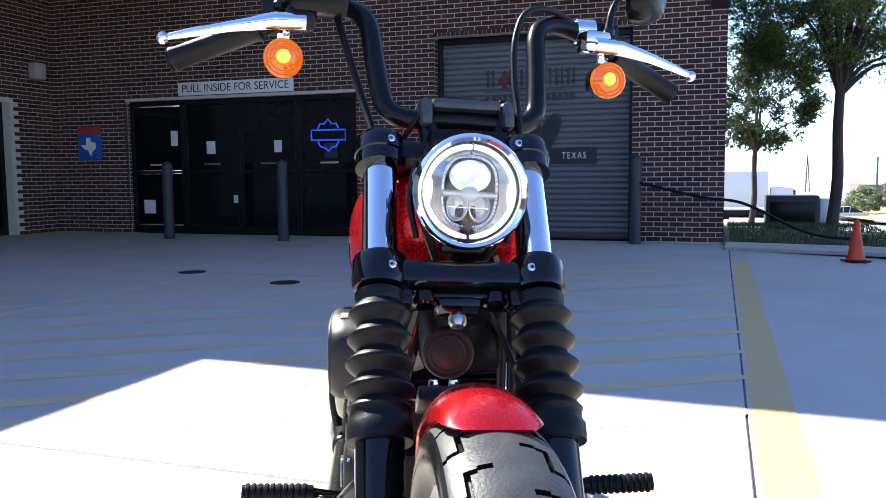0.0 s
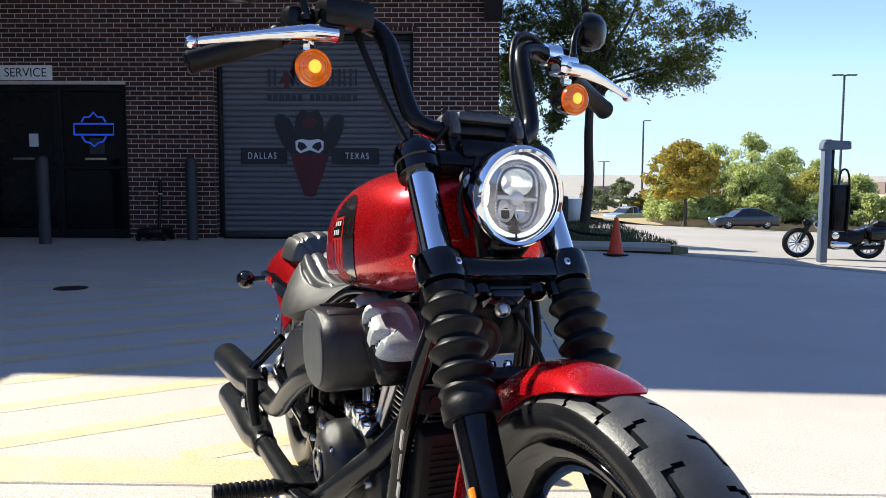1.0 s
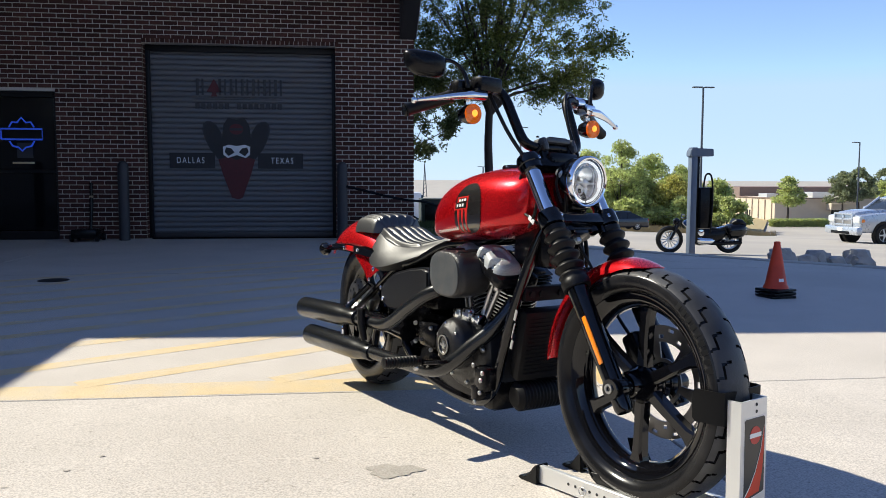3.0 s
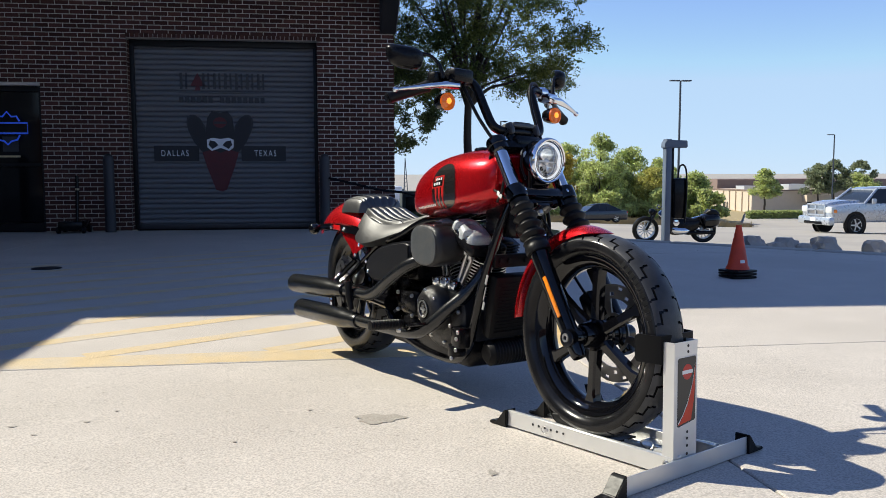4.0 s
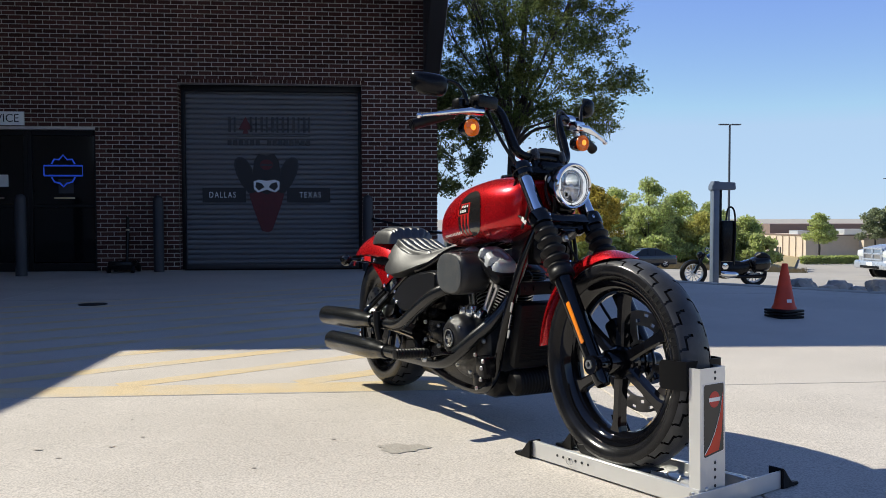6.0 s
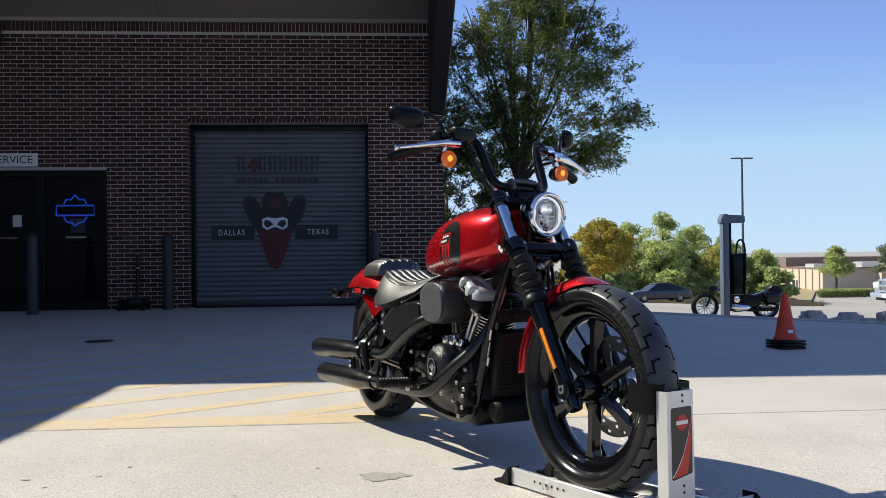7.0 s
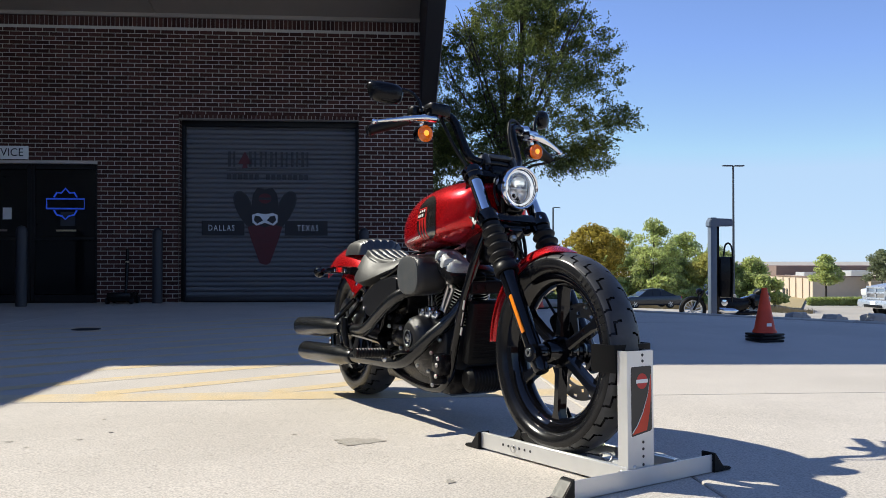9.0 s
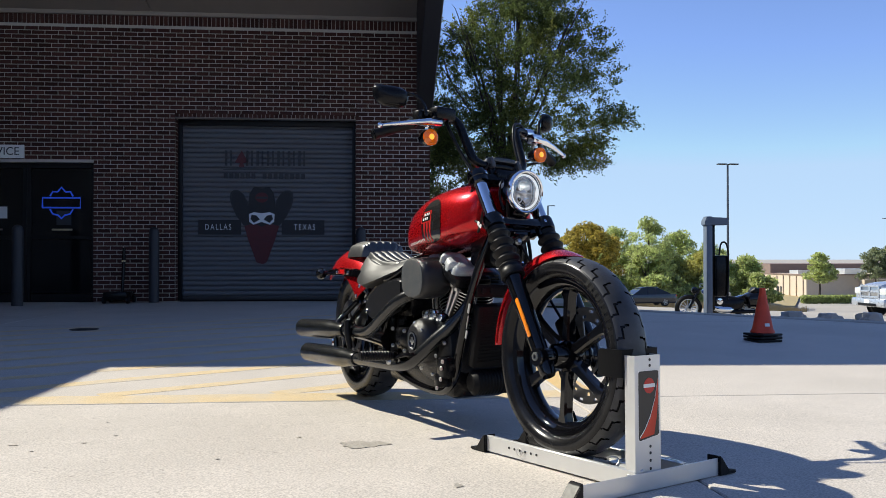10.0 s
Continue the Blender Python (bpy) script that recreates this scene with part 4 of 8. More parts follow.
# line of willows at the far side of the lot
for k, (x, ztop, w, mt) in enumerate(((17.2, 1.7, 1.9, LEAF_BRIGHT), (19.3, 2.6, 2.3, LEAF_BRIGHT), (21.5, 3.3, 2.2, LEAF_BRIGHT), (23.6, 3.9, 2.1, LEAF_BRIGHT), (25.6, 1.6, 1.7, LEAF_BRIGHT), (27.6, 2.9, 2.2, LEAF_BRIGHT), (28.6, 1.0, 1.6, LEAF_OLIVE), (29.9, 1.9, 1.8, LEAF_BRIGHT), (31.4, 0.7, 1.6, LEAF_BRIGHT), (32.7, 0.6, 1.2, LEAF_BRIGHT))):
    y = 69.0 + (k % 3) * 1.7
    tree((x, y, -3.2), (x, y, -1.6), 1.4, egg((x, y), 1.28 * w, 1.2 * w, -3.0, ztop, 110, 0.62, 30 + k, 0.10), 11500, 0.12, mt, 40 + k, "bright green willow tree at the edge of the lot", 0.12, 6, "trees across the lot")
    for j in range(2):
        bx2 = x + 1.1 * (j - 0.5)
        tree((bx2, y - 3.0, -3.2), (bx2, y - 3.0, -2.6), 0.8, egg((bx2, y - 3.0), 1.15, 1.0, -3.0, -0.9 - 0.4 * j, 10, 0.6, 60 + 2 * k + j), 1300, 0.2, LEAF_BRIGHT, 80 + 2 * k + j, "low green bush below the willows", 0.05, 3, "bushes across the lot")
for k, (x, y, z0, z1, w, mt, lab) in enumerate(((44.5, 78.0, -2.7, 1.0, 1.55, LEAF_BRIGHT, "small green street tree by the warehouse"), (53.0, 82.0, -2.6, 1.5, 2.3, LEAF_DARK, "dark green tree beyond the warehouse"), (55.2, 82.5, -2.6, 1.9, 2.1, LEAF_DARK, "dark green tree beyond the warehouse"), (60.6, 86.0, -2.8, 0.5, 2.6, LEAF_BRIGHT, "yellowing tree beyond the warehouse"), (67.0, 95.0, -3.0, 2.1, 3.0, LEAF_DARK, "dark green tree far beyond the lot"),
                                              (13.9, 90.0, -3.9, -0.9, 2.6, LEAF_DARK, "dark green tree far beyond the lot"), (17.2, 92.0, -3.9, 0.2, 2.4, LEAF_DARK, "dark green tree far beyond the lot"), (20.0, 91.0, -3.9, -1.0, 2.4, LEAF_GOLD, "yellowing tree far beyond the lot"), (24.0, 92.0, -3.9, -0.7, 3.0, LEAF_BRIGHT, "green tree far beyond the lot"))):
    tree((x, y, z0 - 0.3), (x, y, z0 + 0.35 * (z1 - z0)), 1.0, egg((x, y), w, w, z0 + 0.28 * (z1 - z0), z1, 60, 0.48, 100 + k), 5200, 0.13, mt, 120 + k, lab, 0.1, 5, "distant trees")
# clipped hedge and dry grass
hedge = thing("hedge", "low clipped green hedge in front of the warehouse", "hedge")
leaf_cloud("leaves", [(41.2 + 0.30 * (k % 20), 75.0, -3.55 + 0.32 * (k // 20), 0.36) for k in range(40)], 9000, 0.09, LEAF_BRIGHT, hedge, 77)
rg = np.random.default_rng(9)
n = 9000
gx_ = 14.5 + rg.random(n) ** 1.15 * 19.0
gy_ = 60.0 + rg.random(n) ** 1.4 * 7.0
gz_ = np.array([lot_height(a, b) - 0.15 for a, b in zip(gx_, gy_)])
hh = 0.25 + 0.55 * rg.random(n) * (0.6 + 0.4 * np.sin(gx_ * 1.7) * np.sin(gx_ * 0.61 + 1.0))
vv = np.stack([np.stack([gx_ - 0.03, gy_, gz_], 1), np.stack([gx_ + 0.03, gy_, gz_], 1), np.stack([gx_ + rg.normal(size=n) * 0.12, gy_ + rg.normal(size=n) * 0.12, gz_ + hh], 1)], 1).reshape(-1, 3)
me = bpy.data.meshes.new("dry_grass")
me.from_pydata(vv.tolist(), [], np.arange(3 * n).reshape(-1, 3).tolist())
me.materials.append(DRY_GRASS)
tagged(new("dry_grass", me), "tall straw-coloured grass at the edge of the lot", "grass", kind="stuff")
bm = bmesh.new()
vs_ = [bm.verts.new((x, y, lot_height(x, y) - 0.145 + 0.06)) for x, y in ((13, 60.2), (33, 61.5), (60, 110), (8, 110))]
bm.faces.new(vs_)
tagged(part("verge", bm, DRY_GRASS, smooth=0), "dry grass verge under the trees", "ground", kind="structure")

# ---- distance ----
shop = thing("warehouse", "low beige warehouse with a brown upper storey", "building")
ob = boxes_mesh("wall", [(46.9, 85.0, -4.6, 64.0, 99.0, -1.28)], STUCCO)
ob.parent = shop
ob = boxes_mesh("coping", [(46.8, 84.9, -1.28, 64.1, 85.2, -1.16), (46.8, 85.2, -1.28, 47.1, 99.0, -1.16)], STUCCO_BROWN)
ob.parent = shop
ob = boxes_mesh("upper_wall", [(50.2, 100.0, -4.6, 78.0, 112.0, -0.12)], STUCCO_BROWN)
ob.parent = shop
for k in range(5):
    ob = boxes_mesh("pilaster", [(46.78, 85.6 + 1.5 * k, -4.4, 46.9, 85.8 + 1.5 * k, -1.4)], STUCCO)
    ob.parent = shop
for k in range(2):
    ob = boxes_mesh("window", [(46.84, 90.4 + 0.75 * k, -3.9, 46.92, 90.8 + 0.75 * k, -2.7)], CAR_GLASS)
    ob.parent = shop
ob = boxes_mesh("door", [(53.6, 84.95, -4.2, 55.8, 85.05, -2.5)], CAR_GLASS)
ob.parent = shop
ob = boxes_mesh("door_canopy", [(53.0, 84.0, -2.5, 56.4, 85.0, -1.75)], STUCCO)
ob.parent = shop
for unit in ((48.6, 90.0, -1.28, 50.0, 92.0, -0.80), (52.0, 90.0, -1.28, 53.4, 92.0, -0.78), (54.3, 90.0, -1.28, 57.0, 92.0, -0.62)):
    ob = boxes_mesh("roof_unit", [unit], ALU)
    ob.parent = shop
shop2 = thing("far_building", "distant flat brown building", "building")
ob = boxes_mesh("wall", [(22.0, 150.0, -6.0, 28.5, 160.0, -1.5)], STUCCO_BROWN)
ob.parent = shop2
trailer = thing("lorry", "white box lorry parked beyond the lawn", "lorry")
bm = bmesh.new()
box(bm, (5.2, 2.5, 2.5), (0.9, 62, -0.35), 0.06)
part("cargo_box", bm, CAR_WHITE, trailer)
bm = bmesh.new()
box(bm, (1.5, 2.3, 2.0), (4.4, 62, -1.2), 0.15)
part("cab", bm, CAR_WHITE, trailer)
bm = bmesh.new()
box(bm, (0.5, 2.2, 0.7), (5.02, 62, -0.75), 0.06)
part("windscreen", bm, CAR_GLASS, trailer)
bm = bmesh.new()
box(bm, (7.0, 2.2, 0.5), (1.6, 62, -2.1), 0.05)
part("chassis", bm, BLACK_SATIN, trailer)
for wx in (-0.6, 0.5, 4.4):
    bm = bmesh.new()
    lathe(bm, [(0.0, -0.15), (0.45, -0.15), (0.5, -0.1), (0.5, 0.1), (0.45, 0.15), (0.0, 0.15)], 20, Matrix.Translation((wx, 60.9, -2.45)) @ Matrix.Rotation(math.pi / 2, 4, "X"))
    part("wheel", bm, RUBBER_MATT, trailer)
ub = thing("utility_box", "dark green electrical cabinet on the lawn", "utility box")
bm = bmesh.new()
box(bm, (1.12, 0.9, 0.95), (1.88, 20.0, -0.12), 0.03)
part("cabinet", bm, BOX_GREEN, ub)
bm = bmesh.new()
box(bm, (0.95, 0.02, 0.62), (1.88, 19.54, -0.10), 0.01)
part("door", bm, BLACK_SATIN, ub)
bm = bmesh.new()
box(bm, (0.42, 0.6, 0.86), (2.68, 20.1, -0.14), 0.03)
part("meter_cabinet", bm, ALU, ub)


def lamp_post(x, y, z0, z1, r, arms, label):
    t = thing("street_lamp", label, "street lamp", group="lot lamps", m=Matrix.Translation((x, y, z0)))
    h = z1 - z0
    bm = bmesh.new()
    tube(bm, [(0, 0, -0.6), (0, 0, h)], [r, r * 0.75], 10, curved=False)
    part("pole", bm, POLE_GREY, t)
    for s in arms:
        bm = bmesh.new()
        box(bm, (0.75, 0.3, 0.09), (s * 0.45, 0, h), 0.03)
        part("lamp_head", bm, POLE_GREY, t)
    bm = bmesh.new()
    lathe(bm, [(r * 2.0, -0.2), (r * 2.0, 0.35), (r * 1.4, 0.4)], 12)
    part("foot", bm, KERB, t)


lamp_post(25.7, 57.1, -2.3, 7.65, 0.095, (-1, 1), "tall grey twin-headed parking lot lamp")
lamp_post(20.1, 95.0, -4.2, 6.9, 0.13, (1,), "tall grey parking lot lamp far off")
lamp_post(53.4, 80.0, -3.4, 4.8, 0.085, (-1,), "grey street lamp by the warehouse")
lamp_post(19.8, 120.0, -4.9, 2.6, 0.14, (-1, 1), "grey twin-headed lamp far off")
pylon = thing("pylon", "faint distant lattice radio mast", "mast")
bm = bmesh.new()
for k in range(3):
    a = 2.09 * k
    tube(bm, [(18.7 + 0.9 * math.cos(a), 200 + 0.9 * math.sin(a), -8), (18.7, 200, 4.4)], 0.10, 6, curved=False)
for k in range(9):
    z = -5 + k
    s = 0.9 * (4.4 - z) / 12.4
    tube(bm, [(18.7 - s, 200, z), (18.7 + s, 200, z + 0.7)], 0.06, 6, curved=False)
part("lattice", bm, POLE_GREY, pylon)

# service lift post in the lot, with its hose
lift = thing("air_station", "grey-blue steel air hose post with cantilever top", "air station", m=pose(6.86, 15.2, -0.78))
bm = bmesh.new()
box(bm, (0.14, 0.20, 2.36), (-0.045, 0, 1.18), 0.02)
part("post", bm, PUMP_BLUE, lift)
bm = bmesh.new()
prism(bm, [(-0.15, 2.16), (-0.15, 2.27), (-0.10, 2.345), (0.37, 2.33), (0.38, 2.17)], 0.24, Matrix.Translation((0, -0.12, 0)))
bmesh.ops.bevel(bm, geom=list(bm.edges), offset=0.015, segments=2, affect="EDGES")
part("head", bm, PUMP_BLUE, lift)
bm = bmesh.new()
box(bm, (0.30, 0.22, 0.90), (0.26, 0.02, 1.05), 0.04)
part("hose_box", bm, BLACK_SATIN, lift)
bm = bmesh.new()
tube(bm, [(0.16, -0.12, 1.5), (0.20, -0.12, 1.75), (0.30, -0.12, 1.78), (0.36, -0.12, 1.6), (0.37, -0.12, 1.1), (0.34, -0.12, 0.5)], 0.02, 8)
part("hose", bm, RUBBER_MATT, lift)
bm = bmesh.new()
box(bm, (0.06, 0.05, 1.9), (0.10, 0.05, 1.25), 0.01)
part("bracket", bm, BLACK_SATIN, lift)

# boulders past the kerb
for k, (x, y, s) in enumerate(((6.26, 10.35, 0.21), (6.66, 10.35, 0.15), (6.89, 10.45, 0.21), (7.13, 10.35, 0.15), (7.52, 10.35, 0.24), (8.2, 10.0, 0.22), (8.7, 9.7, 0.20))):
    bm = bmesh.new()
    bmesh.ops.create_icosphere(bm, subdivisions=3, radius=s)
    for v in bm.verts:
        q = v.co * (2.4 / s * 0.25) + Vector((k * 7.3, 0, 0))
        v.co *= 1 + 0.40 * noise.noise(q * 1.9) + 0.22 * noise.noise(q * 5) + 0.08 * noise.noise(q * 13)
        v.co.z = max(-0.62 * s, min(v.co.z, 0.80 * s))
    ob = part("boulder", bm, STONE, None, smooth=30)
    ob.location = (x, y, lot_height(x, y) - 0.15 + 0.62 * s)
    tagged(ob, "rough grey limestone boulder behind the kerb", "boulder", "boulders along the kerb")


# ---- cones ----
def cone(x, y, bases, label, turn=0.0):
    t = thing("traffic_cone", label, "traffic cone", m=pose(x, y, 0, 0, 0, turn), group="traffic cones")
    for k in range(bases):
        bm = bmesh.new()
        box(bm, (0.215, 0.215, 0.020), (0, 0, 0.011 + 0.024 * k), 0.008)
        m = Matrix.Rotation(0.12 * k, 4, "Z")
        bmesh.ops.transform(bm, matrix=m, verts=bm.verts)
        part("base", bm, RUBBER_MATT, t, "square black rubber base")
    z0 = 0.024 * bases
    bm = bmesh.new()
    lathe(bm, [(0.095, z0), (0.090, z0 + 0.015), (0.080, z0 + 0.03), (0.024, 0.405), (0.023, 0.425), (0.019, 0.428), (0.018, 0.40), (0.07, z0 + 0.03)], 32)
    c = part("body", bm, WARN_ORANGE, t, "orange plastic cone body")
    return t, z0


c1, z0 = cone(2.61, 3.95, 3, "weathered orange traffic cones stacked on black bases", 8)
bm = bmesh.new()
a0 = radians(-95)
pts_ = []
for k in range(5):
    a = a0 + radians(-16 + 8 * k)
    for z_, r_ in ((0.125, 0.0755), (0.150, 0.0715)):
        pts_.append((a, z_, r_))
rows_ = [[bm.verts.new(((r_ + 0.0012) * math.cos(a), (r_ + 0.0012) * math.sin(a), z_)) for a, z_, r_ in pts_ if z_ == zz] for zz in (0.125, 0.150)]
for i in range(4):
    bm.faces.new((rows_[0][i], rows_[0][i + 1], rows_[1][i + 1], rows_[1][i]))
part("sticker", bm, SIGN_WHITE, c1, "small white sticker", smooth=0)
cone(1.62, 8.42, 1, "orange traffic cone beside the lawn", 20)


# ---- parked vehicles: x ahead, y left ----
def car_body(bm, L, W, sill, belt, hood, nose, tail_h):
    """A saloon's lower body as a skin over cross sections."""
    rings = []
    for x, top, w in ((L / 2, nose * 0.72, 0.80), (L / 2 - 0.08, nose, 0.92), (L / 2 - 0.5, hood, 1.0), (L * 0.18, belt * 0.985, 1.0), (-L * 0.28, belt, 1.0), (-L / 2 + 0.25, tail_h, 0.97), (-L / 2 + 0.05, tail_h * 0.97, 0.92), (-L / 2, tail_h * 0.75, 0.85)):
        hw = W / 2 * w
        rings.append([Vector((x, y, z)) for y, z in ((-hw * 0.92, sill), (-hw, sill + 0.12), (-hw, top * 0.72), (-hw * 0.95, top * 0.95), (-hw * 0.6, top), (hw * 0.6, top), (hw * 0.95, top * 0.95), (hw, top * 0.72), (hw, sill + 0.12), (hw * 0.92, sill))])
    loft(bm, rings)
    bmesh.ops.recalc_face_normals(bm, faces=bm.faces)


def add_wheel(t, x, y, r, w=0.2, rim=ALU):
    bm = bmesh.new()
    lathe(bm, [(r * 0.62, -w / 2), (r * 0.92, -w / 2), (r, -w / 2 + 0.03), (r, w / 2 - 0.03), (r * 0.92, w / 2), (r * 0.62, w / 2)], 28, Matrix.Translation((x, y, r)) @ Matrix.Rotation(math.pi / 2, 4, "X"))
    wh = part("wheel", bm, RUBBER_MATT, t, "black tyre")
    sgn = 1 if y > 0 else -1
    bm = bmesh.new()
    lathe(bm, [(r * 0.62, 0.0), (r * 0.60, 0.02), (r * 0.5, 0.0), (r * 0.18, 0.015), (0.0, 0.02)], 24)
    for k in range(5):
        box(bm, (r * 0.42, 0.05, 0.02), (r * 0.36 * math.cos(1.257 * k), r * 0.36 * math.sin(1.257 * k), 0.018), 0.004, Matrix.Rotation(1.257 * k, 4, "Z"), 1)
    bmesh.ops.transform(bm, matrix=Matrix.Translation((x, y + sgn * (w / 2 - 0.015), r)) @ Matrix.Rotation(-sgn * math.pi / 2, 4, "X"), verts=bm.verts)
    part("rim", bm, rim, wh, "bright alloy rim")


def saloon(m, paint, label):
    t = thing("car", label, "car", m=m, group="parked cars")
    bm = bmesh.new()
    car_body(bm, 4.55, 1.78, 0.22, 0.92, 0.86, 0.72, 0.95)
    part("body", bm, paint, t)
    bm = bmesh.new()
    rings = []
    for x, z, w in ((1.05, 0.88, 0.80), (0.35, 1.33, 0.64), (-0.1, 1.41, 0.62), (-0.75, 1.38, 0.62), (-1.75, 0.95, 0.74)):
        rings.append([Vector((x, -w, z)), Vector((x, w, z)), Vector((x, 0.84, 0.86)), Vector((x, -0.84, 0.86))])
    loft(bm, rings)
    bmesh.ops.recalc_face_normals(bm, faces=bm.faces)
    part("glasshouse", bm, CAR_GLASS, t, "dark car windows")
    bm = bmesh.new()
    rings = []
    for x, z, w in ((0.42, 1.33, 0.63), (0.3, 1.38, 0.62), (-0.1, 1.435, 0.61), (-0.75, 1.405, 0.61), (-0.95, 1.34, 0.63)):
        rings.append([Vector((x, -w, z - 0.03)), Vector((x, -w * 0.9, z)), Vector((x, w * 0.9, z)), Vector((x, w, z - 0.03))])
    loft(bm, rings)
    bmesh.ops.recalc_face_normals(bm, faces=bm.faces)
    part("roof", bm, paint, t)
    for sy in (-1, 1):
        for x in (0.25, -0.55):
            bm = bmesh.new()
            tube(bm, [(x - 0.25 if x > 0 else x, sy * 0.84, 0.88), (x - 0.30 if x > 0 else x - 0.15, sy * 0.66, 1.36)], 0.03, 6, curved=False)
            part("pillar", bm, paint, t)
        bm = bmesh.new()
        box(bm, (0.22, 0.30, 0.12), (2.12, sy * 0.62, 0.66), 0.03)
        part("headlight", bm, SIGN_WHITE, t)
        bm = bmesh.new()
        box(bm, (0.10, 0.32, 0.14), (-2.20, sy * 0.66, 0.78), 0.03)
        part("tail_light", bm, RED_LENS, t)
        for x in (1.38, -1.32):
            add_wheel(t, x, sy * 0.78, 0.32)
    return t


saloon(pose(19.2, 57.0, -2.88, 0, 0, 184), CAR_GREY, "dark grey saloon car parked in the lot")
saloon(pose(14.6, 75.0, -3.55, 0, 0, 215), CAR_SILVER, "silver saloon car parked far off")
saloon(pose(11.0, 84.0, -3.85, 0, 0, 190), CAR_WHITE, "white saloon car parked far off")

# pickup truck
pk = thing("pickup_truck", "silver crew-cab pickup truck parked in the lot", "truck", m=pose(21.2, 27.8, -1.60, 0, 0, 183) @ Matrix.Diagonal((1, 1, 1.06, 1)))
bm = bmesh.new()
rings = []
for x, top, w in ((2.85, 0.98, 0.86), (2.80, 1.08, 0.94), (2.2, 1.16, 1.0), (1.35, 1.20, 1.0), (-0.9, 1.18, 1.0), (-2.75, 1.16, 1.0), (-2.85, 1.10, 0.98)):
    hw = 0.98 * w
    rings.append([Vector((x, y, z)) for y, z in ((-hw * 0.95, 0.48), (-hw, 0.56), (-hw, top * 0.80), (-hw * 0.96, top * 0.97), (-hw * 0.8, top), (hw * 0.8, top), (hw * 0.96, top * 0.97), (hw, top * 0.80), (hw, 0.56), (hw * 0.95, 0.48))])
loft(bm, rings)
bmesh.ops.recalc_face_normals(bm, faces=bm.faces)
part("body", bm, CAR_SILVER, pk)
bm = bmesh.new()
rings = []
for x, z, w in ((1.45, 1.18, 0.86), (0.75, 1.68, 0.72), (-0.6, 1.72, 0.72), (-1.0, 1.66, 0.74), (-1.12, 1.16, 0.88)):
    rings.append([Vector((x, -w, z)), Vector((x, w, z)), Vector((x, 0.93, 1.14)), Vector((x, -0.93, 1.14))])
loft(bm, rings)
bmesh.ops.recalc_face_normals(bm, faces=bm.faces)
part("cab_glass", bm, CAR_GLASS, pk, "dark cab windows")
bm = bmesh.new()
rings = []
for x, z, w in ((0.82, 1.68, 0.72), (0.6, 1.74, 0.70), (-0.6, 1.77, 0.70), (-1.02, 1.70, 0.73)):
    rings.append([Vector((x, -w, z - 0.05)), Vector((x, -w * 0.9, z)), Vector((x, w * 0.9, z)), Vector((x, w, z - 0.05))])
loft(bm, rings)
bmesh.ops.recalc_face_normals(bm, faces=bm.faces)
part("roof", bm, CAR_SILVER, pk)
for sy in (-1, 1):
    for x0, x1 in ((1.45, 0.78), (0.05, 0.02), (-1.08, -1.0)):
        bm = bmesh.new()
        tube(bm, [(x0, sy * 0.92, 1.16), (x1, sy * 0.735, 1.70)], 0.05, 6, curved=False)
        part("pillar", bm, CAR_SILVER, pk)
    bm = bmesh.new()
    box(bm, (0.22, 0.40, 0.24), (2.76, sy * 0.735, 0.93), 0.05)
    part("headlight", bm, LAMP_CLEAR, pk, "clear headlight")
    bm = bmesh.new()
    box(bm, (0.14, 0.10, 0.12), (2.70, sy * 0.92, 0.90), 0.03)
    part("corner_lamp", bm, AMBER_REFLECT, pk)
    bm = bmesh.new()
    box(bm, (0.16, 0.10, 0.20), (1.15, sy * 1.07, 1.25), 0.03)
    part("side_mirror", bm, CAR_SILVER, pk)
    for x in (1.85, -1.70):
        bm = bmesh.new()
        lathe(bm, [(0.36, 0.0), (0.47, 0.0), (0.47, 0.02), (0.36, 0.02)], 24, Matrix.Translation((x, sy * 0.975, 0.40)) @ Matrix.Rotation(-sy * math.pi / 2, 4, "X"), close=True)
        part("wheel_arch", bm, BLACK_SATIN, pk)
        # flat black disc painted in for the shade inside the arch
        bm = bmesh.new()
        lathe(bm, [(0.0, 0.0), (0.47, 0.0), (0.47, 0.012), (0.0, 0.012)], 28, Matrix.Translation((x, sy * 0.972, 0.42)) @ Matrix.Rotation(-sy * math.pi / 2, 4, "X"))
        part("arch_shade_disc", bm, COOLER_BLACK, pk)
        add_wheel(pk, x, sy * 0.90, 0.39, 0.26)
    for x in (0.55, -0.45):
        bm = bmesh.new()
        box(bm, (0.16, 0.02, 0.03), (x - 0.2, sy * 0.985, 0.98), 0.005)
        part("door_handle", bm, BLACK_SATIN, pk)
bm = bmesh.new()
box(bm, (0.06, 1.02, 0.40), (2.83, 0, 0.92), 0.03)
grille = part("grille", bm, STEEL, pk, "bright crosshair grille")
bm = bmesh.new()
for sz, at in (((0.06, 1.10, 0.07), (2.86, 0, 1.12)), ((0.06, 1.10, 0.06), (2.86, 0, 0.73)), ((0.06, 1.04, 0.07), (2.86, 0, 0.93)), ((0.06, 0.09, 0.40), (2.86, 0, 0.92)), ((0.06, 0.07, 0.40), (2.86, 0.52, 0.92)), ((0.06, 0.07, 0.40), (2.86, -0.52, 0.92))):
    box(bm, sz, at, 0.008)
part("grille_surround", bm, CAR_SILVER, grille)
bm = bmesh.new()
box(bm, (0.26, 1.98, 0.30), (2.86, 0, 0.53), 0.08)
part("bumper", bm, CAR_SILVER, pk, "silver front bumper")
bm = bmesh.new()
